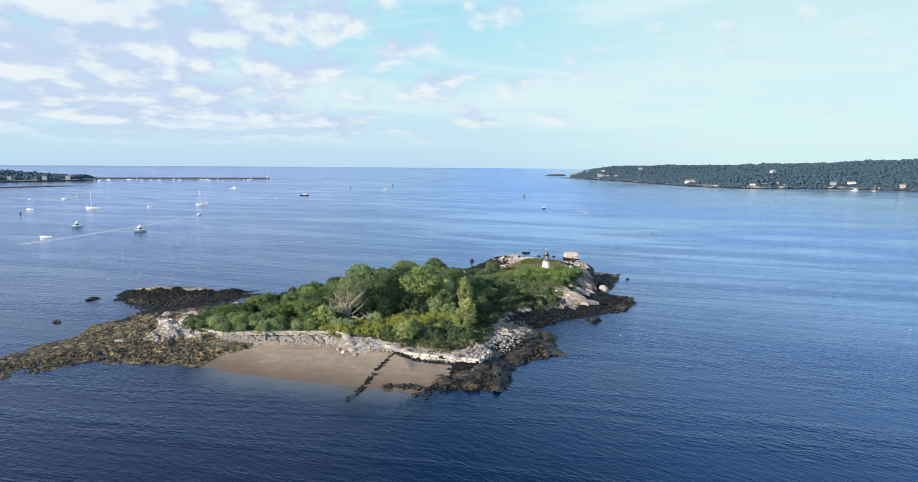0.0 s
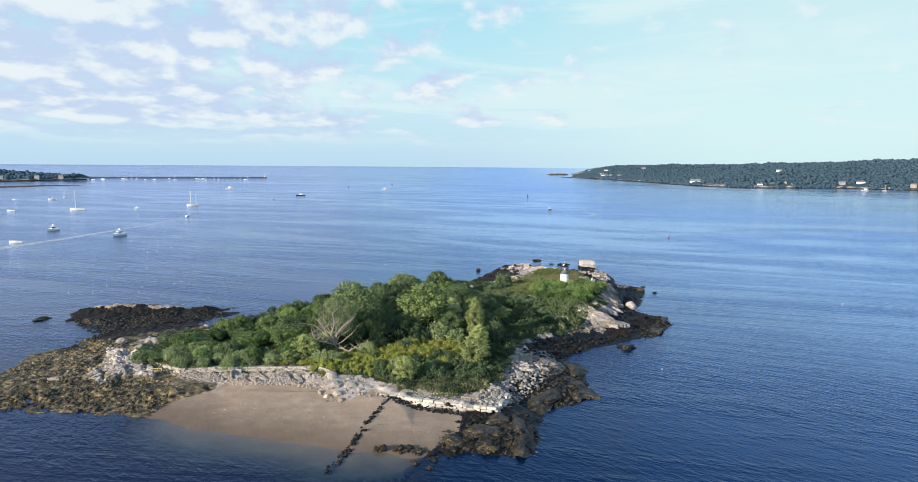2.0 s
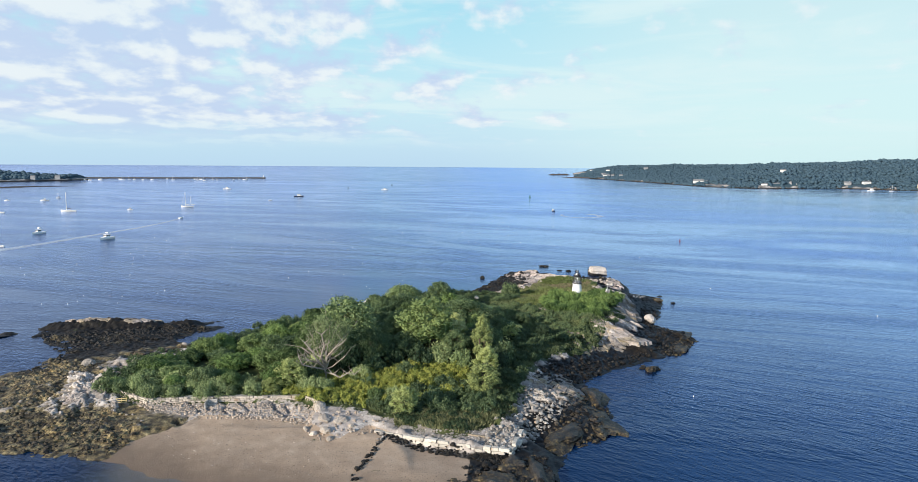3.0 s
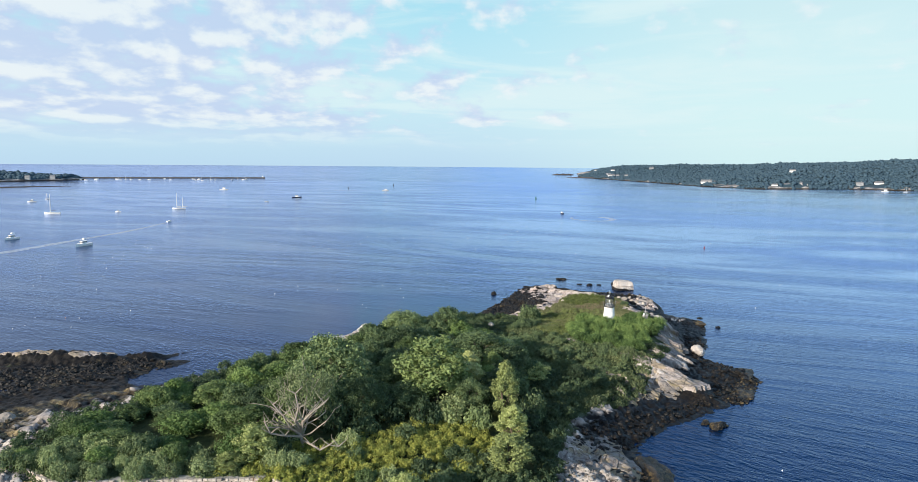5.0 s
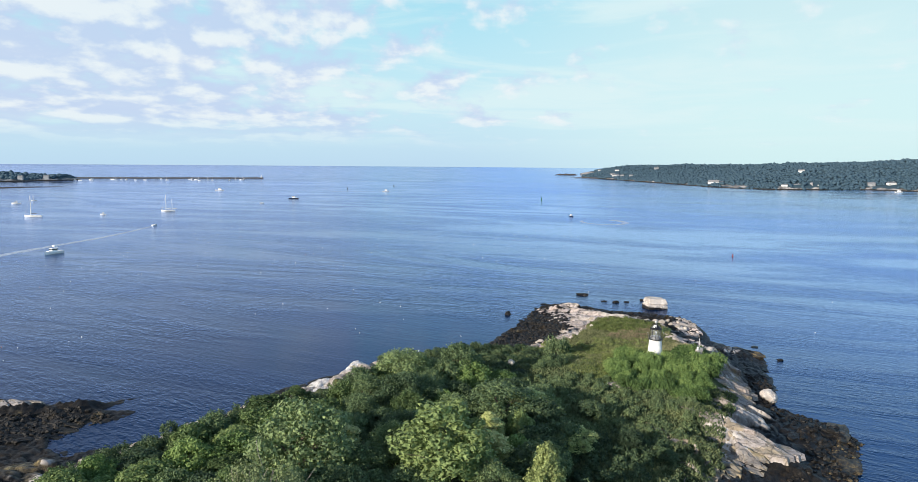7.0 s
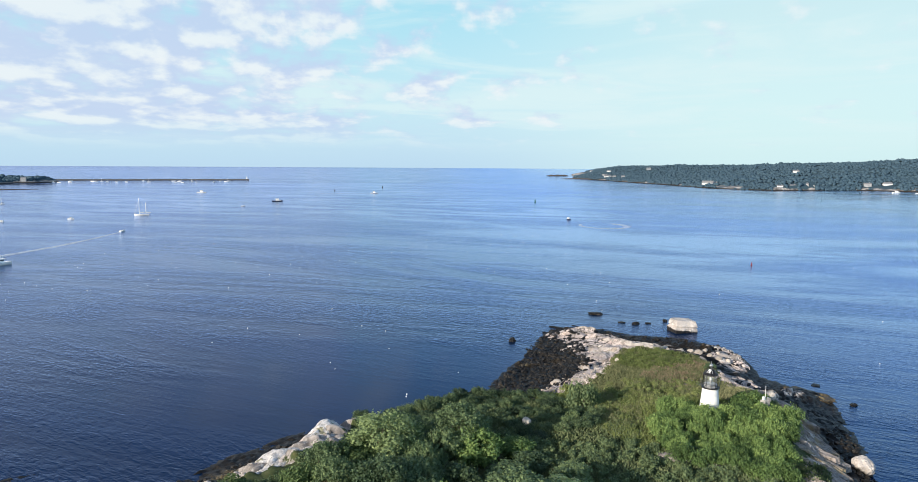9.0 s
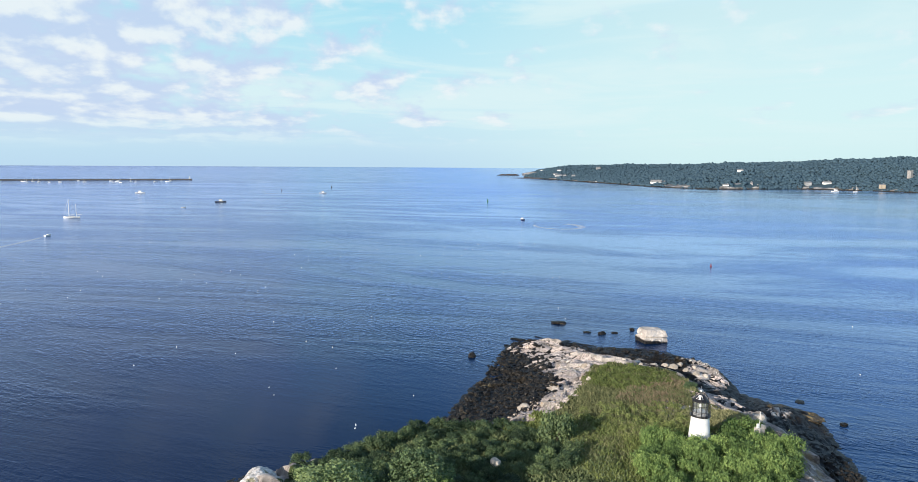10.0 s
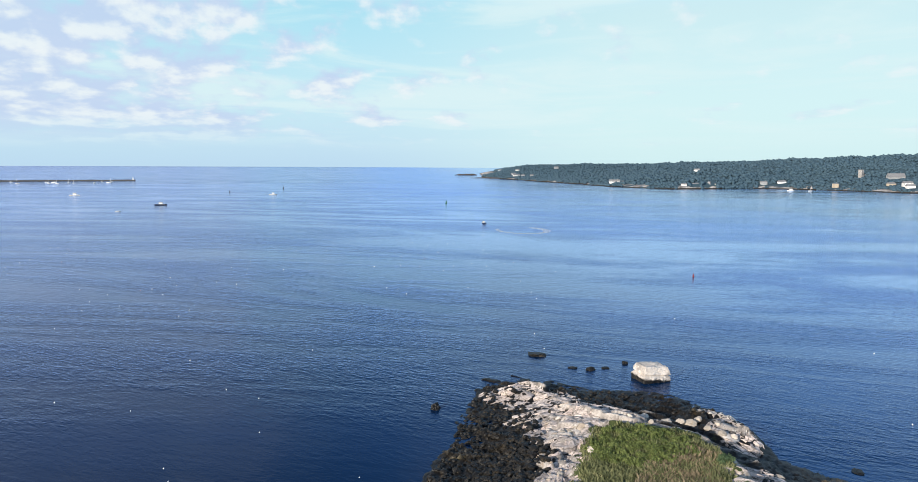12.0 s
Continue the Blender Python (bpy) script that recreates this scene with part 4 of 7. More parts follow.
# shrubs fill the rest of the green ground, in regions: outline, kind, height, half width, spacing
REGIONS = [([(-104, 259), (-88, 252), (-60, 255), (-55, 262), (-75, 262), (-95, 268)], "olive", (2.0, 4.0), 2.4, 3.2),
           ([(-110, 268), (-100, 262), (-85, 296), (-60, 324), (-36, 350), (-44, 352), (-66, 334), (-90, 306)], "dark", (2.2, 4.2), 2.6, 3.6),
           ([(-58, 255.5), (-46, 255.5), (-38, 250), (-27, 247), (-19, 251), (-6, 256), (1, 264), (-1, 276), (-10, 281), (-24, 278), (-36, 271), (-48, 265)], "gold", (1.2, 2.6), 1.9, 2.2),
           ([(-19, 243), (-17, 237.5), (-3, 234), (4, 239), (9, 247), (0, 248), (-12, 250)], "low", (0.9, 1.8), 1.8, 2.6),
           ([(-28, 247), (-19, 243), (2, 243), (8, 250), (4, 262), (-4, 258), (-16, 254), (-24, 251)], "dark", (1.6, 3.6), 2.1, 2.7),
           ([(8, 250), (13, 265), (16, 279), (24, 294), (36, 318), (20, 325), (12, 300), (10, 272)], "dark", (0.9, 2.2), 2.0, 3.0),
           ([(14, 318), (37, 318), (52, 341), (52, 352), (20, 362), (5, 362), (8, 345)], "dark", (0.8, 2.0), 2.1, 3.4),
           ([(34, 357), (52, 345), (61, 359), (68, 379), (68, 390), (55, 377), (47, 376), (41, 381), (34, 374)], "bright", (2.0, 3.4), 2.7, 2.9),
           ([(-36, 358), (-18, 366), (5, 362), (22, 372), (22, 388), (10, 397), (-8, 400), (-24, 390), (-35, 381)], "dark", (1.0, 2.6), 2.2, 3.2),
           ([(24, 384), (44, 384), (52, 392), (60, 400), (50, 408), (34, 408), (24, 400)], "sedge", (0.5, 1.1), 1.9, 3.6),
           ([(23, 293), (33, 299), (41, 308), (47, 317), (49, 326), (44, 328), (37, 317)], "low", (0.5, 1.2), 1.7, 2.2),
           ([(41, 427), (48, 424), (60, 426), (65, 431), (61, 439), (48, 442), (42, 436)], "sedge", (0.7, 1.3), 2.0, 2.4)]
LOOSE = {"dark": SHRUB, "gold": GOLD, "low": HERB, "sedge": SEDGE}
for number, (outline, kind, (lo, hi), width, gap) in enumerate(REGIONS):
    xs, ys = [p[0] for p in outline], [p[1] for p in outline]
    done, growth = [], []
    for _ in range(900):
        x, y = plant_rng.uniform(min(xs), max(xs)), plant_rng.uniform(min(ys), max(ys))
        if inside(outline, np.array([x]), np.array([y]))[0] < 5 * (vnoise(np.array([x / 6]), np.array([y / 6]), 12)[0] - 0.6) or any(math.hypot(x - a, y - b) < gap for a, b in done) or math.hypot(x - 50.3, y - 380) < 4.6:
            continue
        done.append((x, y))
        h, w = plant_rng.uniform(lo, hi), width * plant_rng.uniform(0.8, 1.2)
        if number in (0, 7, 8):
            shrub_at(kind, x, y, h, w)
            continue
        p, o = crown_points(plant_rng, (h * 0.45, w, h * 0.45, 0.15), 15, 66, 1.0, w * 0.40)
        p[:, 2] = np.maximum(p[:, 2], 0.05)
        growth.append(leaves(plant_rng, p + np.array([x, y, float(ground_z(x, y)) - 0.1]), o, 0.26 if kind == "gold" else 0.33)[0])
    if growth:
        v = np.concatenate(growth)
        ob = mesh_object({"dark": "undergrowth", "gold": "goldenrod", "low": "low_scrub", "sedge": "sedge"}[kind], v, np.arange(len(v)).reshape(-1, 3), LOOSE[kind])
        tagged(ob, {"dark": "tangled green undergrowth on the island's slope", "gold": "goldenrod in yellow flower below the trees", "low": "low grey-green scrub between grass and rocks", "sedge": "light yellow-green sedge on the far knoll"}[kind], "scrub", kind="stuff")
# single bushes
for kind, x, y, h, w in [("olive", -44, 257.5, 4.2, 2.6), ("olive", -41, 257, 3.8, 2.4), ("olive", -47, 257.5, 4.0, 2.5), ("dark", -47, 263, 5.0, 3.0), ("dark", -51, 266, 6.5, 3.4), ("dark", -38, 277, 6.5, 4.0), ("dark", -30, 275, 5.0, 3.6), ("dark", -23, 283, 6.5, 4.2), ("olive", -9, 283, 5.5, 4.0), ("dark", -3, 279, 5.5, 3.8), ("dark", 8, 277, 6.0, 3.8), ("dark", 10, 284, 7.0, 4.2), ("olive", -47, 272, 6.5, 4.0), ("dark", -16, 281, 5.5, 4.0), ("olive", -33, 268, 4.0, 3.0), ("olive", -22, 251.5, 3.4, 2.4), ("olive", -11, 250, 3.2, 2.4), ("dark", -15, 256, 3.4, 2.6), ("dark", -8, 262, 3.6, 2.6), ("dark", -30, 262, 3.0, 2.4), ("dark", -20, 272, 3.6, 2.8), ("dark", 1, 250, 3.0, 2.6), ("bright", 47.6, 375.4, 3.0, 2.4), ("bright", 52.6, 375.8, 2.9, 2.4), ("bright", 45.4, 379.4, 2.6, 2.0), ("dark", 20.0, 386.5, 7.0, 3.8), ("dark", 22.6, 389.0, 5.0, 3.0), ("bright", 56, 374, 3.2, 3.0), ("bright", 62, 377, 3.0, 2.8), ("dark", 67, 384, 2.4, 2.2), ("dark", 68, 412, 1.6, 2.0), ("dark", 66, 421, 1.8, 2.2)]:
    shrub_at(kind, x, y, h, w)
for ob in ORIGINALS:
    for child in list(ob.children):
        bpy.data.objects.remove(child)
    bpy.data.objects.remove(ob)


def dead_tree(x, y, height):
    """A dying tree: bleached forking limbs that reach through a thin rounded crown."""
    rng = np.random.default_rng(77)
    tree = empty("dead_tree", x, y, float(ground_z(x, y)) - 0.3)
    part("trunk", limb_mesh(rng, height * 0.9, height * 0.55, 0.38, 14, 0.5), DEAD, tree)
    # low crooked limbs, bare and white
    for way in ([(0, 0, 2.6), (3.0, -4.2, 3.4), (5.4, -6.2, 3.0), (7.6, -7.2, 4.6), (9.6, -7.0, 4.2)], [(0, 0, 3.6), (-1.6, -3.6, 7.0), (-2.6, -5.6, 10.4), (-4.6, -6.0, 13.0)],
                [(0, 0, 4.6), (1.4, -4.0, 8.6), (3.8, -6.0, 11.4), (6.4, -6.0, 13.4)], [(0, 0, 4.4), (-0.4, -4.2, 8.6), (0.8, -6.0, 12.2), (0.2, -5.8, 15.4)], [(0, 0, 3.4), (-2.6, -4.4, 5.4), (-5.2, -6.2, 6.6), (-6.4, -6.2, 9.0)]):
        bm = bmesh.new()
        for k, (a, b) in enumerate(zip(way, way[1:])):
            rod(bm, a, b, 0.29 - 0.05 * k, 0.24 - 0.05 * k, 6)
            for turn in (1, -1):
                c = Vector(b) + Vector((1.3 * turn * (-1) ** k + rng.normal(0, 0.4), rng.normal(-0.4, 0.4), rng.uniform(0.6, 1.8)))
                rod(bm, b, c, 0.13, 0.07, 5)
                rod(bm, c, c + Vector((rng.normal(0, 0.6), rng.normal(0, 0.5), rng.uniform(0.4, 1.2))), 0.05, 0.02, 4)
        part("low_limb", bm, DEAD, tree, "bleached bare crooked limb")
    bm = bmesh.new()
    for _ in range(46):
        a, v = rng.uniform(0, 2 * math.pi), rng.uniform(0.45, 1.0)
        r = height * 0.46 * math.sqrt(max(1.08 - v * v, 0)) * rng.uniform(0.6, 1)
        p = Vector((r * math.cos(a), r * math.sin(a), height * v))
        q = p + Vector((math.cos(a) * rng.uniform(0.5, 1.6), math.sin(a) * rng.uniform(0.5, 1.6), rng.uniform(0.2, 1.4)))
        rod(bm, p * 0.85 + Vector((rng.uniform(-1, 1), rng.uniform(-1, 1), height * 0.04)), q, 0.06, 0.02, 4)
    tagged(part("twigs", bm, DEAD, tree), kind="stuff")
    p, o = crown_points(rng, (height * 0.74, height * 0.37, height * 0.28, 0.0), 26, 170, 1.0, 2.2)
    v, f = leaves(rng, p + np.array([0.5, 2.0, 0.0]), o, 0.32)
    mesh_object("sparse_leaves", v, f, SPRAY, tree)
    return tagged(tree, "half-dead tree with bare bleached limbs and sparse leaves", "tree")


dead_tree(-43, 267, 17.6)


def grass(name, outline, count, height, mat, label, seed, width=0.12):
    """Blades and stalks over an outline, as one sheet of growth."""
    rng = np.random.default_rng(seed)
    xs, ys = [p[0] for p in outline], [p[1] for p in outline]
    x, y = rng.uniform(min(xs), max(xs), count * 3), rng.uniform(min(ys), max(ys), count * 3)
    keep = (inside(outline, x, y) > 3.0 * (fbm(x / 5, y / 5, 3, seed) - 0.55)) & (np.hypot(x - 50.3, y - 380) > 3.2)
    x, y = x[keep][:count], y[keep][:count]
    n = len(x)
    z = ground_z(x, y) - 0.05
    a, lean = rng.uniform(0, 2 * math.pi, n), rng.normal(0, 0.35, (n, 2))
    h = height * rng.uniform(0.5, 1.4, n) * (0.6 + 0.8 * vnoise(x / 4, y / 4, seed + 3))
    w = width * rng.uniform(0.7, 1.6, n)
    base = np.stack([x, y, z], 1)
    side = np.stack([np.cos(a) * w, np.sin(a) * w, np.zeros(n)], 1)
    mid = base + np.stack([lean[:, 0] * h * 0.4, lean[:, 1] * h * 0.4, h * 0.6], 1)
    tip = base + np.stack([lean[:, 0] * h, lean[:, 1] * h, h], 1)
    verts = np.stack([base - side, base + side, mid + side * 1.1, tip, mid - side * 1.1], 1).reshape(-1, 3)
    ob = mesh_object(name, verts, np.arange(5 * n).reshape(-1, 5), mat)
    return tagged(ob, label, "grass", kind="stuff")


grass("dry_grass", [(20, 404), (30, 398), (46, 388), (62, 394), (69, 402), (63, 409), (67, 420), (69, 428), (66, 437), (58, 442), (47, 445), (40, 437), (36, 426), (29, 413)],
      26000, 0.75, GRASS, "tall dry yellow-brown grass on the far knoll", 301)
grass("rough_herbs", [(8, 246), (12, 262), (16, 277), (24, 292), (38, 318), (53, 340), (62, 358), (40, 372), (18, 386), (8, 398), (-8, 399), (-24, 388), (0, 360), (12, 320), (9, 290)],
      42000, 0.7, HERB, "rank green herbs and grass on the open slope", 302, 0.16)
grass("knoll_herbs", [(16, 390), (22, 366), (34, 352), (38, 373), (49, 385), (62, 388), (46, 391), (30, 401), (20, 406), (8, 400)], 18000, 0.8, SEDGE, "green herbs and grass beside the lighthouse", 305, 0.16)
grass("beach_grass", [(-20, 243), (-19, 236), (-3, 232.3), (5, 237), (12, 247), (2, 250), (-10, 248)], 12000, 0.9, GRASS, "pale grass above the granite wall", 303)
grass("verge_grass", [(-104, 260), (-88, 251), (-60, 254), (-47, 255), (-38, 249), (-27, 246), (-20, 241), (-20, 250), (-45, 260), (-90, 260)], 14000, 0.7, HERB, "green grass and herbs along the sea wall", 304)

grass("ledge_grass", [(24, 293), (34, 298), (42, 307), (47, 316), (52, 326), (57, 335), (62, 345), (67, 357), (62, 357), (52, 341), (38, 318)], 17000, 0.65, HERB, "green grass and herbs in the joints of the shore ledge", 306, 0.14)
grass("russet_grass", [(52, 427), (62, 432), (68, 426), (62, 416), (59, 408), (53, 402), (45, 404), (42, 414), (48, 422)], 3200, 0.85, RUSSET, "russet seed heads of tall grass on the far knoll", 309)
grass("slope_grass", [(22, 372), (34, 366), (42, 382), (44, 390), (30, 400), (22, 394)], 6000, 0.8, GRASS, "dry yellow-green grass on the slope before the knoll", 308)
grass("knoll_grass", [(54, 386), (67, 386), (71, 400), (63, 405), (53, 398)], 6000, 0.7, GRASS, "dry grass between the lighthouse and the bare slabs", 307)
# ---- the lighthouse ----
LX, LY = 50.3, 380.0


def lighthouse():
    z0 = 7.6
    th = empty("lighthouse", LX, LY, 0)
    th.scale = (0.89, 0.89, 1.0)
    tower = part("tower", lathe(bmesh.new(), [(2.95, z0), (2.9, 8.3), (2.78, 8.35), (2.12, 14.55), (2.3, 14.75), (2.3, 14.9)], 40), WHITE, th, "white tapered cast-iron tower")
    bm = bmesh.new()
    box(bm, -1.5, -2.15, 8.9, 0.85, 0.35, 1.05, radians(-35))
    part("window", bm, DARKGLASS, tower, "small dark window")
    part("gallery_deck", lathe(bmesh.new(), [(2.2, 14.9), (2.5, 14.95), (2.5, 15.08), (1.6, 15.1)], 40), BLACK, th)
    rail = bmesh.new()
    for k in range(20):
        a = 2 * math.pi * k / 20
        rod(rail, (2.42 * math.cos(a), 2.42 * math.sin(a), 15.05), (2.42 * math.cos(a), 2.42 * math.sin(a), 16.15), 0.03, None, 5)
    for z in (15.45, 15.8, 16.15):
        for k in range(40):
            a, b = 2 * math.pi * k / 40, 2 * math.pi * (k + 1) / 40
            rod(rail, (2.42 * math.cos(a), 2.42 * math.sin(a), z), (2.42 * math.cos(b), 2.42 * math.sin(b), z), 0.028, None, 4)
    part("gallery_railing", rail, BLACK, th, "thin black iron railing")
    part("parapet", lathe(bmesh.new(), [(1.78, 15.08), (1.78, 15.75), (1.86, 15.77), (1.86, 15.85), (1.7, 15.9)], 10), GREYP, th, "weathered grey parapet")
    for k in range(10):
        a, b = 2 * math.pi * k / 10, 2 * math.pi * (k + 1) / 10
        p, q = Vector((1.74 * math.cos(a), 1.74 * math.sin(a), 0)), Vector((1.74 * math.cos(b), 1.74 * math.sin(b), 0))
        me = bmesh.new()
        vs = [me.verts.new((*(v * 0.985).xy, z)) for v, z in ((p, 15.9), (q, 15.9), (q, 18.2), (p, 18.2))]
        me.faces.new(vs)
        bmesh.ops.solidify(me, geom=me.faces[:], thickness=0.012)
        part("pane", me, CLEAR, th).visible_shadow = False
        me = bmesh.new()
        rod(me, p + Vector((0, 0, 15.8)), p + Vector((0, 0, 18.3)), 0.055, None, 6)
        rod(me, p + Vector((0, 0, 17.2)), q + Vector((0, 0, 17.2)), 0.035, None, 5)
        part("glazing_bar", me, BLACK, th)
        # outer bird cage: bars that bend in over the roof
        me = bmesh.new()
        o = [(2.0, 15.1), (2.05, 16.6), (2.02, 18.2), (1.75, 19.1), (1.1, 19.8), (0.3, 20.1)]
        for (r0, h0), (r1, h1) in zip(o, o[1:]):
            rod(me, (r0 * math.cos(a), r0 * math.sin(a), h0), (r1 * math.cos(a), r1 * math.sin(a), h1), 0.05, None, 5)
        part("cage_bar", me, BLACK, th)
    roof = part("roof", lathe(bmesh.new(), [(1.95, 18.2), (2.0, 18.3), (1.9, 18.45), (1.35, 19.0), (0.7, 19.5), (0.3, 19.75)], 20), BLACK, th)
    part("ventilator", lathe(bmesh.new(), [(0.22, 19.7), (0.22, 20.05), (0.42, 20.2), (0.5, 20.45), (0.42, 20.7), (0.12, 20.85), (0.05, 20.9), (0.04, 21.5)], 16), STEEL, roof, "grey ventilator ball with a rod")
    bm = bmesh.new()
    bmesh.ops.create_cone(bm, cap_ends=False, segments=10, radius1=1.4, radius2=0.5, depth=0.72, matrix=Matrix.Translation((-0.1, -0.1, 19.23)))
    bmesh.ops.delete(bm, geom=[f for i, f in enumerate(bm.faces) if i not in (4, 5, 6, 7)], context="FACES")
    bmesh.ops.solidify(bm, geom=bm.faces[:], thickness=0.03)
    part("roof_streak", bm, WHITE, roof, "white droppings streaked over the roof")
    part("pedestal", lathe(bmesh.new(), [(0.25, 15.1), (0.25, 16.6), (0.4, 16.65), (0.4, 16.75)], 12), GREYP, th)
    part("beacon", lathe(bmesh.new(), [(0.3, 16.75), (0.36, 16.9), (0.36, 17.35), (0.2, 17.5)], 14), LENS, th, "small round beacon lens")
    for k, s in enumerate((-1, 1)):
        bm = bmesh.new()
        rod(bm, (s * 2.4, 0.1, 15.1), (s * 2.75, 0.1, 16.9), 0.04, None, 6)
        bmesh.ops.create_icosphere(bm, subdivisions=2, radius=0.16, matrix=Matrix.Translation((s * 2.75, 0.1, 17.0)))
        part("side_lamp", bm, STEEL, th, "small white lamp on a bracket")
    tagged(th, "white lighthouse tower with a black caged lantern among bushes", "lighthouse")


lighthouse()


def signal_mast(x, y):
    z = float(ground_z(x, y))
    th = empty("signal_mast", x, y, 0)
    bm = bmesh.new()
    box(bm, 0, 0, z - 0.5, 1.6, 1.6, 3.6, 0.3, 0.05)
    part("plinth", bm, CONCRETE, th)
    bm = bmesh.new()
    rod(bm, (0, 0, z + 3.0), (0, 0, 15.0), 0.075, 0.045)
    part("mast", bm, WHITE, th)
    bm = bmesh.new()
    box(bm, -0.5, -0.2, z + 3.2, 0.5, 0.4, 0.9, 0.4, 0.03)
    part("equipment_box", bm, HULL, th)
    bm = bmesh.new()
    box(bm, 0.7, -0.5, z + 3.1, 0.12, 1.2, 0.8, 0.5)
    rod(bm, (0.7, -0.5, z + 2.6), (0.7, -0.5, z + 3.3), 0.05)
    part("solar_panel", bm, STEEL, th)
    tagged(th, "white signal mast with boxes on a concrete plinth", "mast")


signal_mast(64.6, 381.0)


def hand_rail(points):
    th = empty("hand_rail", 0, 0, 0)
    tops = []
    for x, y in points:
        z = float(ground_z(x, y))
        bm = bmesh.new()
        rod(bm, (x, y, z - 0.4), (x, y, z + 1.5), 0.045, None, 6)
        part("post", bm, STEEL, th)
        tops.append(Vector((x, y, z + 1.45)))
    for dz in (0, -0.5):
        bm = bmesh.new()
        for a, b in zip(tops, tops[1:]):
            rod(bm, a + Vector((0, 0, dz)), b + Vector((0, 0, dz)), 0.03, None, 5)
        part("rail", bm, STEEL, th)
    tagged(th, "grey metal hand rail running down the rocks", "railing")


hand_rail([(66.5, 379.5), (68.5, 377), (70.5, 374.5), (72.5, 372)])


# ---- rocks ----
def rock_mesh(seed, detail=2, sharp=0.55, squash=0.72, boxy=1.0, facets=9, rag=0.12):
    """An angular boulder of half width 1, resting on z = -0.25."""
    rng = np.random.default_rng(seed)
    bm = bmesh.new()
    bmesh.ops.create_icosphere(bm, subdivisions=detail, radius=1.0)
    cuts = [(Vector(rng.normal(0, 1, 3)).normalized(), rng.uniform(0.5, 0.9)) for _ in range(facets)]
    for v in bm.verts:
        if boxy < 1:
            v.co = Vector([math.copysign(abs(c) ** boxy, c) for c in v.co]) * 0.86
        for n, d in cuts:
            over = v.co.dot(n) - d
            if over > 0:
                v.co -= n * over * sharp * 1.6
        v.co *= 1 + rag * noise.noise(v.co * 1.7 + Vector((seed, 0, 0)))
        if rag > 0.3:
            v.co *= 1 + 0.16 * noise.noise(v.co * 3.4 + Vector((0, seed, 0))) + 0.09 * noise.noise(v.co * 8.0 + Vector((0, seed, 5)))
        if detail > 3:
            crag = noise.noise(v.co * 2.6 + Vector((seed, 9, 0)))
            v.co *= 1 + 0.10 * (abs(crag) ** 0.5 - 0.5) + 0.06 * noise.noise(v.co * 6.0 + Vector((seed, 3, 0)))
        elif detail > 2:
            v.co *= 1 + 0.06 * noise.noise(v.co * 4.0 + Vector((seed, 3, 0)))
        v.co.z *= squash
    me = bpy.data.meshes.new("rock")
    bm.to_mesh(me)
    bm.free()
    return me


def boulder(name, x, y, z, sx, sy, sz, rz, seed, mat, label, detail=4, tilt=0.0, boxy=1.0):
    me = rock_mesh(seed, detail, 0.38 if detail > 3 else 0.55, 0.72, boxy, 9 if boxy == 1 else 2, 0.4 if mat in (ROCK, KELP) else 0.14)
    me.materials.append(mat)
    ob = new(name, me)
    ob.matrix_basis = pose(x, y, z, tilt, 0, rz) @ Matrix.Diagonal((sx, sy, sz, 1))
    return tagged(ob, label, "rock")


def on_ground(x, y, sink=0.2):
    return max(float(ground_z(x, y)), -0.4) - sink


GREAT = rock_surface("great_boulder_stone", 1.3, False, 0.1)
DARK_STONE = rock_surface("wet_dark_stone", 9.0, False)


def great_boulder(x, y):
    """A block as big as a house, flat on top, split by one level joint above the tide line."""
    bm = bmesh.new()
    bmesh.ops.create_cube(bm, size=2.0)
    bmesh.ops.subdivide_edges(bm, edges=bm.edges[:], cuts=23, use_grid_fill=True)
    for v in bm.verts:
        n = v.co.normalized()
        c = v.co * 0.86 + n * 0.19
        c *= 1 + 0.10 * noise.noise(n * 1.6 + Vector((4, 1, 2))) + 0.07 * noise.noise(n * 4.5) + 0.045 * noise.noise(n * 11.0)
        z = 6.0 * (c.z + 1) / 2 - 0.9 + 0.3 * c.x * (c.z > 0) * -1
        joint = math.exp(-((z - 2.3 + 0.25 * c.x) / 0.24) ** 2)
        wide = 1.04 - 0.17 * joint - 0.045 * max(z - 2.4, 0) - 0.06 * (z > 2.3 - 0.25 * c.x)
        v.co = Vector((4.7 * c.x * wide, 3.9 * c.y * wide, z))
    me = bpy.data.meshes.new("boulder")
    bm.to_mesh(me)
    bm.free()
    me.materials.append(GREAT)
    ob = new("boulder", me)
    ob.matrix_basis = pose(x, y, -0.1, 0, 0, 8)
    tagged(ob, "huge pale flat-topped boulder with a dark tide line in the water", "rock")


great_boulder(83.8, 497.6)
boulder("boulder", 79.6, 364.5, 1.6, 2.7, 2.5, 3.4, 10, 8, GREAT, "round white boulder on the weedy shore ledge", 4)
boulder("boulder", -127, 292.5, 1.6, 2.4, 2.2, 2.6, 0, 9, PALE_STONE, "white boulder standing on the dark reef", 4)
boulder("boulder", -126.5, 250, 1.3, 2.9, 1.8, 1.5, 20, 10, PALE_STONE, "low white boulder lying on the brown reef", 4)
boulder("boulder", -53.5, 373.5, 0.9, 3.0, 2.6, 2.6, 30, 12, ROCK, "brown weedy boulder under the white outcrop", 4)
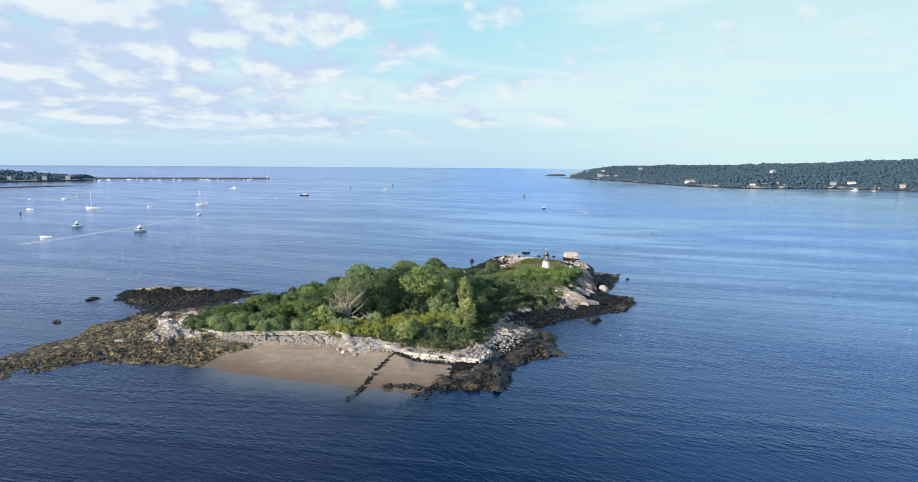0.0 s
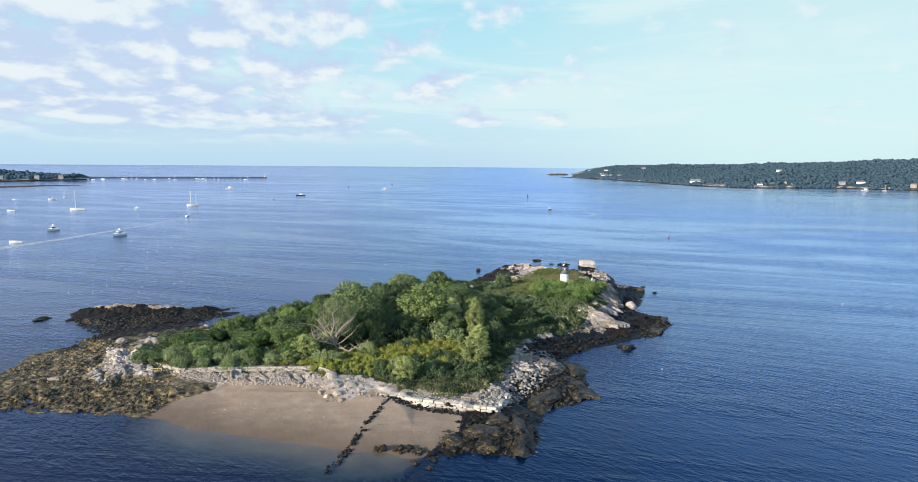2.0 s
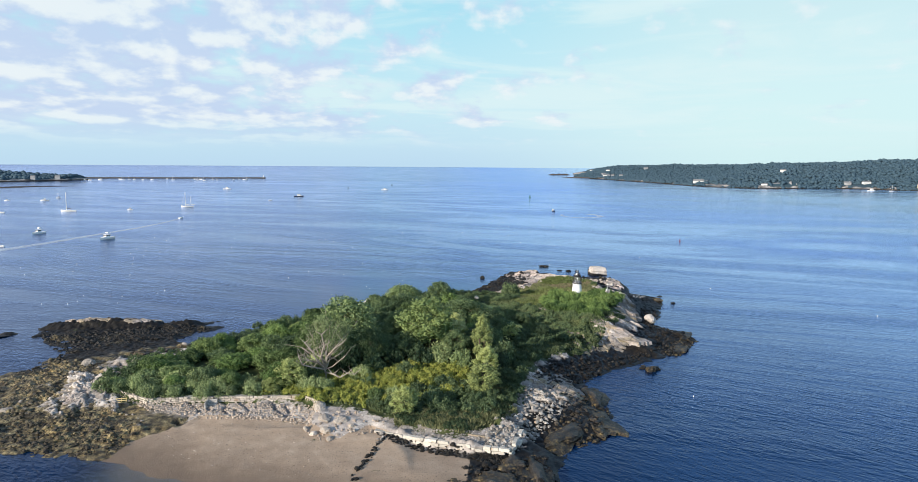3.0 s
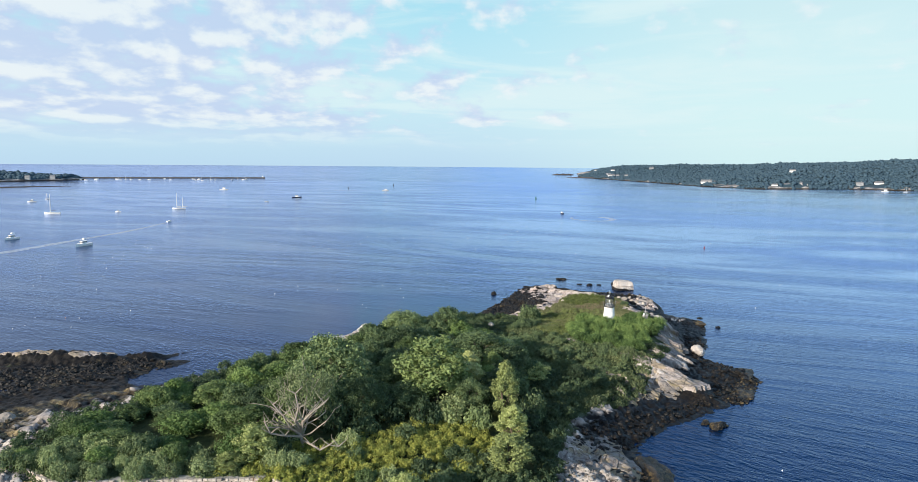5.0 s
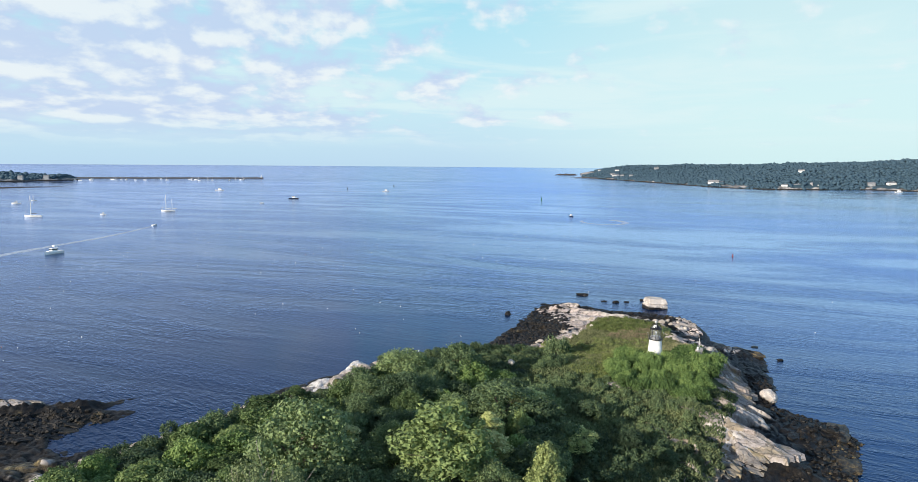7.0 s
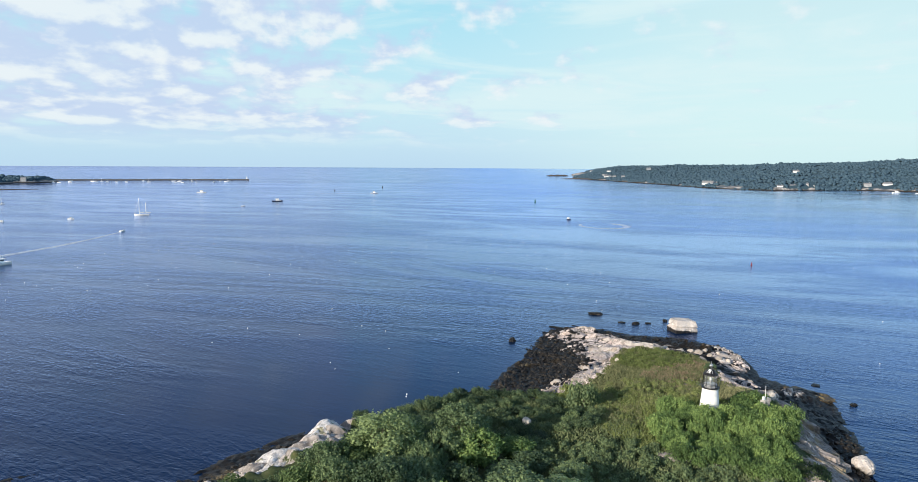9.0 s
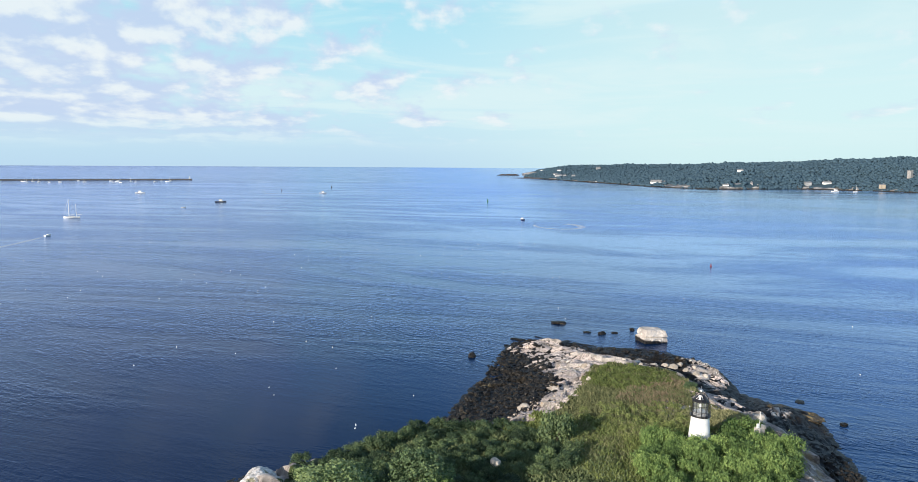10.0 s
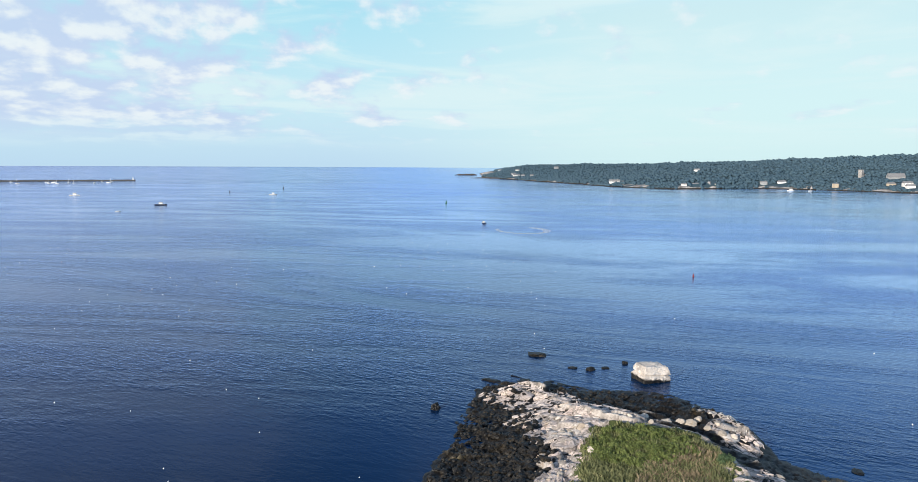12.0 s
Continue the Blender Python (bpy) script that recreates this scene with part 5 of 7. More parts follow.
for bx, by, br, bh, bs in [(53.5, 530, 3.6, 0.9, 14), (67.4, 510, 1.7, 1.0, 15), (10.5, 480, 1.7, 1.7, 16), (82, 515.5, 1.2, 0.8, 17), (103.8, 408.4, 1.3, 0.5, 20), (102.3, 426.3, 1.8, 0.2, 21), (-183, 336, 4.0, 0.7, 22), (-172, 286, 2.4, 0.7, 23), (62, 513, 1.6, 0.4, 24), (73, 511, 1.4, 0.4, 25)]:
    boulder("sea_rock", bx, by, 0.1, br, br * 0.8, bh * 1.5, bs * 37, bs, ROCK, "dark weedy rock standing out of the water", 4)
# white stones of the far shore
for bx, by, br, bs in [(63.2, 455.5, 1.5, 31), (66.8, 451, 1.8, 32), (70.5, 450, 1.5, 33), (73, 449.5, 1.8, 34), (75.6, 446, 1.3, 35), (77.5, 442, 1.2, 36), (80, 441, 1.1, 37), (62, 449, 1.0, 38), (57, 450.5, 1.0, 39),
                       (76, 451.5, 1.2, 40), (79, 447, 1.0, 41), (72, 444.5, 0.9, 42), (24, 417.5, 1.7, 43), (20.5, 409, 1.4, 44), (33.5, 437, 1.2, 45), (31, 425, 1.2, 46), (78, 420, 1.5, 47), (77.5, 405, 2.6, 48), (18.2, 418.1, 1.9, 53), (40.5, 432.7, 1.5, 54), (74, 398, 1.8, 49), (75, 388, 1.6, 50), (36, 452, 1.1, 51), (38, 447, 1.0, 52)]:
    boulder("boulder", bx, by, on_ground(bx, by, -0.15), br, br * 0.85, br * 0.95, bs * 41, bs, PALE_STONE, "white rounded stone lying on the dark far shore", 3)
# white blocks in the scrub, and the ruined corner by the beach
for bx, by, bz, sx, sy, sz, rz, bs in [(-40.5, 246.5, 3.6, 1.6, 4.4, 1.5, 14, 61), (-38, 240, 2.9, 1.5, 2.6, 1.5, 20, 62), (-36.6, 234.5, 2.0, 1.6, 1.8, 1.6, 30, 63), (-33.5, 239, 2.9, 2.2, 1.9, 1.4, 60, 64), (-39.5, 233.5, 1.9, 1.2, 1.0, 1.0, 10, 65), (-35, 231, 1.7, 1.1, 0.9, 0.9, 80, 66),
                                       (-42, 236.5, 2.1, 1.0, 0.9, 0.9, 50, 67), (-30.5, 236, 2.4, 1.0, 0.9, 0.8, 15, 68), (4, 372, 9.4, 1.0, 1.4, 1.6, 20, 69)]:
    boulder("boulder", bx, by, max(bz, on_ground(bx, by, 0.0) + 0.1), sx, sy, sz, rz, bs, PALE_STONE, "pale granite outcrop block, sun-bleached and cracked", 4)

# loose stones on shores and slopes: single stones near by, heaps as stuff
STONES = [rock_mesh(100 + k, 1 if k < 5 else 2) for k in range(10)]
heap_rng = np.random.default_rng(9)


def scatter(outline, count, lo, hi, want=None):
    xs, ys = [p[0] for p in outline], [p[1] for p in outline]
    x, y = heap_rng.uniform(min(xs), max(xs), count * 6), heap_rng.uniform(min(ys), max(ys), count * 6)
    keep = inside(outline, x, y) > 0
    x, y = x[keep][:count], y[keep][:count]
    r = lo + (hi - lo) * heap_rng.uniform(0, 1, len(x)) ** 2.4
    return x, y, r


def heap(name, outline, count, lo, hi, mat, label):
    """Many stones as one heap."""
    x, y, r = scatter(outline, count, lo, hi)
    verts, faces, off = [], [], 0
    shapes = []
    for me in STONES[:6]:
        co = np.zeros(len(me.vertices) * 3)
        me.vertices.foreach_get("co", co)
        shapes.append((co.reshape(-1, 3), np.array([p.vertices[:] for p in me.polygons])))
    for k in range(len(x)):
        co, fa = shapes[k % len(shapes)]
        a = heap_rng.uniform(0, 6.28)
        c, s = math.cos(a), math.sin(a)
        m = np.array([[c, -s, 0], [s, c, 0], [0, 0, heap_rng.uniform(0.7, 1.2)]]) * np.array([[1], [heap_rng.uniform(0.6, 1)], [1]])
        verts.append(co @ m.T * r[k] + np.array([x[k], y[k], max(float(ground_z(x[k], y[k])), -0.3) + 0.15 * r[k]]))
        faces.append(fa + off)
        off += len(co)
    ob = mesh_object(name, np.concatenate(verts), [tuple(f) for f in np.concatenate(faces).tolist()], mat)
    return tagged(ob, label, "stones", kind="stuff")


def stones(outline, count, lo, hi, mat, label, group):
    x, y, r = scatter(outline, count, lo, hi)
    metal = []
    for k in range(6):
        me = STONES[4 + k].copy()
        me.materials.append(mat)
        metal.append(me)
    for k in range(len(x)):
        ob = new("stone", metal[k % 6])
        ob.matrix_basis = pose(x[k], y[k], max(float(ground_z(x[k], y[k])), -0.3) + 0.25 * r[k], heap_rng.uniform(-15, 15), heap_rng.uniform(-15, 15), heap_rng.uniform(0, 360)) @ Matrix.Diagonal((r[k], r[k] * heap_rng.uniform(0.6, 1), r[k] * heap_rng.uniform(0.7, 1.2), 1))
        tagged(ob, label, "stone", group)


REVET = [(-100, 256), (-86, 246.5), (-72, 243.5), (-48, 241.5), (-41, 238), (-42, 250), (-60, 252), (-75, 251)]
RUBBLE = [(2, 227), (9, 223.5), (14, 233), (22, 245), (26, 256), (20, 268), (14, 262), (10, 247), (4, 236)]
FAR_DARK = [(-8, 411), (8, 445), (21, 480), (30, 500), (36, 480), (34, 455), (28, 433), (19, 418), (7, 406)]
heap("cobble_bank", REVET, 1700, 0.16, 0.5, COBBLE, "bank of pale beach cobbles below the sea wall")
heap("rubble_bank", RUBBLE, 900, 0.25, 0.8, GREY_STONE, "bank of broken grey granite rubble beside the wall")
heap("weedy_cobbles", FAR_DARK, 1700, 0.3, 1.25, DARK_STONE, "dark weed-covered cobbles along the far shore")
heap("reef_cobbles", [(-150, 262), (-120, 240), (-90, 228), (-84, 240), (-100, 254), (-112, 275), (-130, 300), (-146, 300)], 2400, 0.22, 0.95, ROCK, "brown weedy stones strewn over the reef")
heap("reef_weed", [(-160, 206), (-138, 216), (-124, 229), (-98, 226), (-85, 225), (-84, 236), (-100, 242), (-125, 244), (-150, 226)], 1100, 0.3, 0.85, KELP, "golden rockweed over stones at the reef's edge")
heap("shoulder_weed", [(18, 228), (27, 232), (37, 242), (39, 262), (36, 274), (29, 262), (22, 244)], 620, 0.25, 0.8, KELP, "golden rockweed and stones over the low shore ledge")
heap("ridge_weed", [(-7, 210), (-7, 203), (2, 200), (10, 199), (17, 201), (18, 214), (15, 226), (6, 219)], 420, 0.2, 0.7, KELP, "golden rockweed and stones over the rocks before the quay")
heap("back_reef_stones", [(-170, 336), (-150, 341), (-118, 352), (-107, 348), (-112, 334), (-140, 314), (-146, 300), (-130, 290)], 1500, 0.3, 1.1, ROCK, "dark weedy stones over the back of the reef")
heap("wall_foot_stones", [(-24, 233.5), (-3, 226.2), (8, 222.8), (8, 219.5), (-4, 222.8), (-22, 229.8)], 260, 0.25, 0.8, ROCK, "weedy stones at the foot of the granite wall")
heap("point_stones", [(-3, 218), (0, 205), (8, 203), (18, 214), (16, 226), (6, 220)], 300, 0.3, 1.1, ROCK, "weedy stones on the ledge in front of the wall")
heap("cove_stones", [(18, 272), (26, 288), (40, 300), (60, 312), (72, 320), (62, 308), (44, 293), (38, 284), (30, 276)], 500, 0.3, 1.1, DARK_STONE, "dark stones round the shaded cove")
heap("far_stones", [(40, 500), (60, 488), (80, 480), (88, 462), (80, 452), (66, 462), (52, 470)], 500, 0.3, 1.1, DARK_STONE, "dark boulders between the point and the great boulder")
heap("back_stones", [(-60, 372), (-72, 356), (-86, 338), (-78, 330), (-62, 345), (-50, 360)], 300, 0.3, 1.0, ROCK, "weedy stones along the island's back shore")
heap("pocket_cobbles", [(20, 452), (30, 449), (34.5, 438), (30.5, 430), (23, 422), (14, 420), (12, 436)], 620, 0.5, 1.3, DARK_STONE, "dark wet cobbles heaped in a pocket of the far point")
heap("pink_gravel", [(16, 404), (28, 414), (34, 430), (31, 440), (24, 428), (12, 408)], 500, 0.14, 0.4, COBBLE, "small pale stones above the far shore")
stones([(-22.8, 231), (-21.8, 231), (-25, 215), (-28.5, 198), (-31, 190), (-32.5, 190), (-28, 210)], 120, 0.25, 0.8, ROCK, "dark weedy stone in a row across the beach", "stone row on the beach")
stones([(-18, 200), (-6, 197), (0, 202), (-4, 206), (-14, 204)], 18, 0.5, 1.6, ROCK, "dark weedy rock in the shallows by the beach", "rocks by the beach")
stones(RUBBLE, 70, 0.6, 1.15, GREY_STONE, "grey granite block in the rubble bank", "blocks of the rubble bank")
stones([(-42, 245), (-33, 246), (-25, 241), (-20, 238), (-24, 234), (-34, 230), (-43, 232)], 110, 0.2, 0.6, COBBLE, "pale tumbled stone beside the beach", "tumbled stones by the beach")
heap("sand_stones", [(-80, 240), (-44, 241), (-32, 228), (-34, 212), (-70, 222)], 220, 0.06, 0.24, COBBLE, "small stones and wrack strewn over the sand")


# jointed granite: angular slabs split along the grain of the ledges, with open joints
def ledge_material(name, greying):
    """One share sets golden lichen and a grey that stands in for shade on the slope."""
    m, nt, b = material(name, 0.85, 0.25)
    p = place(nt)
    tone = ramp(nt, one(nt), [(0.0, (0.62, 0.60, 0.60)), (0.5, (0.95, 0.92, 0.90)), (1.0, (1.0, 0.90, 0.84))])
    c = ramp(nt, tex_noise(nt, p, 0.5, 6, 0.65), [(0.32, (0.35, 0.32, 0.315)), (0.5, (0.57, 0.52, 0.50)), (0.66, (0.76, 0.70, 0.675))])
    c = mix(nt, 1.0, c, tone, "MULTIPLY")
    c = mix(nt, 0.68 * greying, c, (0.200, 0.192, 0.182))
    c = mix(nt, span(nt, tex_noise(nt, p, 1.3, 6, 0.7), 0.54 - 0.06 * greying, 0.66, 0, 0.7), c, (0.24, 0.20, 0.165))
    c = mix(nt, span(nt, tex_noise(nt, p, 0.16, 5, 0.65), 0.55 - 0.10 * greying, 0.64 - 0.06 * greying, 0, 0.4 + 0.3 * greying), c, (0.30, 0.235, 0.125))
    grain = tex_noise(nt, mapped(nt, p, (0.5, 2.2, 2.2), (0, 0, 0), 47), 1.0, 6, 0.7)
    c = mix(nt, span(nt, grain, 0.57, 0.62, 0, 0.6), c, (0.10, 0.085, 0.07))
    joint = nt.nodes.new("ShaderNodeTexVoronoi")
    joint.feature = "DISTANCE_TO_EDGE"
    joint.inputs["Scale"].default_value = 1.0
    warp = nt.nodes.new("ShaderNodeVectorMath")
    warp.operation = "ADD"
    nt.links.new(mapped(nt, p, (0.22, 0.6, 0.4), (0, 0, 0), 12), warp.inputs[0])
    nt.links.new(mix(nt, 1.0, tex_noise(nt, p, 0.7, 4, 0.6), (0.6, 0.6, 0.6), "MULTIPLY"), warp.inputs[1])
    nt.links.new(warp.outputs[0], joint.inputs["Vector"])
    c = mix(nt, span(nt, joint.outputs["Distance"], 0.012, 0.06, 0.7, 0.0), c, (0.11, 0.095, 0.08))
    c = mix(nt, 0.4, c, ramp(nt, tex_noise(nt, p, 8.0, 5, 0.8), [(0.3, 0.4), (0.7, 1.0)]), "MULTIPLY")
    nt.links.new(c, b.inputs["Base Color"])
    bump(nt, b, calc(nt, "ADD", tex_noise(nt, p, 3.0, 7, 0.7), span(nt, grain, 0.55, 0.62, 0.6, 0.0)), 0.7, 0.12)
    return m


LEDGE = ledge_material("ledge_granite", 0.0)
BLEACHED, _nt, _b = material("bleached_granite", 0.85, 0.25)
_p = place(_nt)
_c = ramp(_nt, tex_noise(_nt, _p, 0.7, 7, 0.7), [(0.36, (0.34, 0.32, 0.30)), (0.5, (0.58, 0.55, 0.52)), (0.64, (0.72, 0.70, 0.67))])
_c = mix(_nt, span(_nt, tex_noise(_nt, _p, 0.45, 6, 0.7), 0.55, 0.62, 0, 0.85), _c, (0.17, 0.165, 0.085))
_c = mix(_nt, span(_nt, tex_noise(_nt, mapped(_nt, _p, (0.5, 2.0, 1.0), (0, 0, 0), 30), 1.0, 6, 0.7), 0.58, 0.64, 0, 0.7), _c, (0.12, 0.11, 0.10))
_nt.links.new(_c, _b.inputs["Base Color"])
bump(_nt, _b, tex_noise(_nt, _p, 1.6, 8, 0.7), 0.8, 0.3)
WORN = ledge_material("worn_granite", 0.65)
# darker grey: the shade of the slope is put into the rock's colour
SLOPE = ledge_material("shade_greyed_granite", 0.95)
LICHENED = ledge_material("lichened_granite", 1.3)


def cell_outline(seeds, k, reach, gap):
    """The straight-sided cell round one seed, shrunk by half a joint."""
    poly = [Vector((reach * math.cos(0.3 + a), reach * math.sin(0.3 + a))) for a in np.arange(8) * math.pi / 4]
    for j in range(len(seeds)):
        d = Vector(seeds[j] - seeds[k])
        if j == k or d.length > 2.2 * reach:
            continue
        n, lim, cut = d.normalized(), d.length / 2 - gap, []
        for a, b in zip(poly, poly[1:] + poly[:1]):
            da, db = a.dot(n) - lim, b.dot(n) - lim
            if da <= 0:
                cut.append(a)
            if da * db < 0:
                cut.append(a.lerp(b, da / (da - db)))
        poly = cut
        if len(poly) < 3:
            return []
    return poly


def slabs(outline, count, size, aspect, turn, label, group, lift=0.15, gap=0.04, mat=None, apart=0.8, rise=0.22):
    rng = np.random.default_rng(count * 7 + int(abs(turn)))
    c, s = math.cos(radians(turn)), math.sin(radians(turn))
    xs, ys = [p[0] for p in outline], [p[1] for p in outline]
    x, y = rng.uniform(min(xs), max(xs), count * 30), rng.uniform(min(ys), max(ys), count * 30)
    ok = inside(outline, x, y) > -0.3
    x, y = x[ok], y[ok]
    uv = np.stack([(x * c + y * s) / (size * aspect), (-x * s + y * c) / size], 1)
    taken_k = []
    for k in range(len(uv)):
        if len(taken_k) < count and all(np.hypot(*(uv[k] - uv[j])) > apart for j in taken_k):
            taken_k.append(k)
    uv = uv[taken_k]
    for k in range(len(uv)):
        poly = cell_outline(uv, k, 1.0, gap * rng.uniform(0.4, 1.6))
        if len(poly) < 3:
            continue
        px, py = x[taken_k[k]], y[taken_k[k]]
        ring_ = []
        for i in range(len(poly)):
            q, q2 = poly[i], poly[(i + 1) % len(poly)]
            ring_ += [q, q.lerp(q2, 0.5) * rng.uniform(0.94, 1.0)]
        flat = [Vector((q.x * size * aspect * c - q.y * size * s, q.x * size * aspect * s + q.y * size * c, 0)) for q in ring_]
        z0 = float(ground_z(px, py))
        up = lift + rng.uniform(0, rise)
        tilt = rng.normal(0, 0.04, 2)
        bm = bmesh.new()
        rings = []
        for scale_, dz in ((1.06, -1.5), (1.0, up - 0.12), (0.93, up), (0.5, up + 0.08)):
            row = []
            for q in flat:
                under = float(ground_z(px + q.x * scale_, py + q.y * scale_)) - z0
                under = max(min(under, 1.6), -1.6) * 0.8
                row.append(bm.verts.new((q.x * scale_, q.y * scale_, dz + under + (q.x * tilt[0] + q.y * tilt[1]) * scale_ + rng.uniform(-0.05, 0.05))))
            rings.append(row)
        for lo_, hi_ in zip(rings, rings[1:]):
            for i in range(len(flat)):
                bm.faces.new((lo_[i], lo_[(i + 1) % len(flat)], hi_[(i + 1) % len(flat)], hi_[i]))
        bm.faces.new(rings[-1])
        ob = part("weedy_rock" if mat is ROCK else "granite_slab", bm, mat or LEDGE, None)
        ob.matrix_basis = pose(px, py, z0)
        tagged(ob, label, "rock", group)


PALE = "pale jointed granite slab on the far point"
for number, (outline, count, size, aspect, turn) in enumerate([
        ([(26, 487), (35, 490), (50, 486), (51, 474), (41, 470), (33, 474)], 26, 2.2, 2.0, -14),
        ([(30, 464), (38, 471), (57, 469), (58, 459), (48, 455), (33, 458)], 34, 1.9, 2.3, 8),
        ([(33, 458), (48, 455), (44, 447), (41, 440), (36, 438), (32, 446)], 26, 2.2, 1.8, 12),
        ([(35, 438), (41, 440), (39, 430), (34, 421), (24, 409), (13, 399), (10, 401), (22, 417), (31, 430)], 36, 1.9, 2.0, 52)]):
    slabs(outline, count, size, aspect, turn, PALE, "slabs of the far point", -0.02, 0.03)
slabs([(78.5, 447), (83, 449), (84.5, 442), (81, 436), (78.5, 437)], 6, 3.0, 1.7, -62, "white-stained granite slab on the domed ledge", "slabs of the outer shore", -0.1, 0.012)
slabs([(48, 335), (52.5, 337), (57, 332), (61, 329), (62, 324), (59.5, 320), (55, 323), (51, 330)], 9, 3.2, 2.5, -44, "smooth pale granite slab on the steep shore ledge", "slabs of the shore ledge", 0.0, 0.012, WORN)
slabs([(35, 307), (44, 321), (48, 325), (54, 322), (59, 318), (55, 314), (46.4, 312), (38, 304)], 30, 1.7, 1.6, -30, "broken golden-grey granite block below the pale ledge", "slabs of the shore ledge", 0.0, 0.04, LICHENED)
slabs([(36, 327), (38, 327), (43, 313), (38, 312)], 5, 1.6, 2.6, -62, "smooth pale granite slab on the steep shore ledge", "slabs of the shore ledge", 0.3, 0.05, SLOPE)
slabs([(66, 404), (74, 411), (76, 416), (74, 425), (70, 427), (65, 418)], 16, 2.2, 2.0, -40, "grey granite slab above the weedy shore", "slabs of the outer shore", 0.0, 0.03)
slabs([(63, 404), (67, 402), (69, 393), (72, 386), (76, 380), (74, 368), (68, 370), (70, 382), (64, 392)], 30, 2.0, 2.2, -62, "grey granite slab above the weedy shore", "slabs of the outer shore", 0.1, 0.03, SLOPE)
slabs([(54, 342), (60, 344), (68, 358), (73, 366), (69, 374), (62, 359)], 18, 2.3, 2.4, -52, "grey granite slab above the weedy shore", "slabs of the outer shore", 0.0, 0.03, SLOPE)
slabs([(20, 277), (30, 278), (32, 270), (27, 256), (23, 259), (20, 267)], 9, 3.6, 1.7, 78, "broad pale granite slab beside the rubble bank", "slabs by the rubble bank", 0.15, 0.02, SLOPE)
slabs([(-118, 272), (-114, 256), (-103, 250), (-100, 256), (-106, 268)], 36, 2.0, 2.2, 40, "pinkish granite slab below the end of the sea wall", "slabs by the sea wall", -0.12, 0.03, WORN)
slabs([(-165, 350), (-150, 352), (-132, 354), (-132, 351), (-150, 348)], 11, 1.6, 2.8, 4, "pale grey granite ledge on the crest of the reef", "slabs of the reef", 0.0, 0.04, WORN)
slabs([(51, 400), (56, 400), (59, 411), (55, 412)], 9, 1.7, 2.4, 70, "grey granite slab lying bare in the grass", "slabs in the grass", 0.2)
slabs([(30, 352), (38, 350), (41, 356), (33, 358)], 4, 1.4, 2.6, -30, "grey granite slab lying bare in the scrub", "slabs in the grass", 0.8)
# smooth weed-covered mounds that run out from the quay and the rubble bank
for bx, by, bz, sx, sy, sz, rz, bs in [(13.0, 214, 0.2, 5.2, 15.0, 3.4, 3, 71), (-3.0, 206, 0.2, 4.6, 4.4, 2.6, 20, 72), (4.6, 204, 0.2, 4.4, 3.2, 2.2, -15, 73), (4.2, 212, 0.5, 4.8, 5.0, 2.6, 50, 74), (8.5, 219, 0.6, 4.0, 4.4, 2.4, 0, 75),
                                       (-11.5, 201.5, 0.1, 1.7, 1.5, 1.7, 10, 76), (-16.5, 203, 0.1, 2.0, 1.7, 2.0, 70, 77), (-20.6, 203, 0.1, 2.0, 1.6, 2.0, 30, 78), (-8.4, 193.5, 0.0, 1.0, 0.9, 0.9, 0, 79), (-12, 196, 0.0, 1.2, 1.0, 0.9, 0, 80),
                                       (32, 250, 0.2, 6.4, 15.0, 2.6, 12, 81), (23, 237, 0.3, 5.0, 9.0, 2.4, -30, 82), (36, 268, 0.4, 4.0, 9.0, 2.4, 0, 83), (-6, 213, 0.3, 3.0, 2.4, 1.4, 0, 84)]:
    boulder("boulder", bx, by, bz, sx, sy, sz, rz, bs, KELP, "golden-brown weed-covered rock mound below the quay", 4)
for bx, by, bz, sx, sy, sz, rz, bs in [(93, 415.5, 0.7, 8.5, 4.6, 2.0, -48, 85), (85.5, 338, 0.8, 9.0, 3.6, 2.0, 62, 86), (79, 320.5, 0.4, 5.5, 3.0, 1.6, 42, 87), (61.4, 295.5, 0.3, 2.2, 1.9, 2.3, 20, 88), (59.2, 298.2, 0.1, 1.6, 1.0, 1.2, 50, 89), (63.4, 297.2, 0.1, 1.5, 1.3, 1.4, 80, 90)]:
    boulder("boulder", bx, by, bz, sx, sy, sz, rz, bs, KELP, "low ledge under golden-brown rockweed on the outer shore", 4)
heap("outer_weed", [(68, 316), (77, 315), (90, 334), (88, 348), (80, 362), (86, 374), (90, 390), (82, 388), (76, 360), (76, 340)], 800, 0.35, 1.15, DARK_STONE, "dark weedy boulders along the outer shore")
heap("outer_kelp", [(70, 314), (77, 314), (91, 335), (88, 348), (84, 336)], 260, 0.3, 0.9, KELP, "golden rockweed along the outer shore's edge")
slabs([(-140, 250), (-120, 232), (-92, 227), (-86, 238), (-104, 250), (-122, 268), (-140, 290), (-146, 300)], 80, 1.6, 1.9, 35, "weed-covered brown rock on the tidal reef", "weedy rocks of the reef", 0.0, 0.07, ROCK)
slabs([(70, 318), (78, 320), (90, 338), (86, 350), (78, 346), (72, 330)], 30, 1.9, 1.8, 40, "weed-covered brown rock on the outer shore", "weedy rocks of the shore", 0.0, 0.06, ROCK)
slabs([(80, 440), (91, 440), (92, 460), (84, 474), (76, 466), (84, 454)], 40, 1.7, 1.7, 60, "weed-covered dark rock on the outer shore", "weedy rocks of the shore", 0.0, 0.06, ROCK)
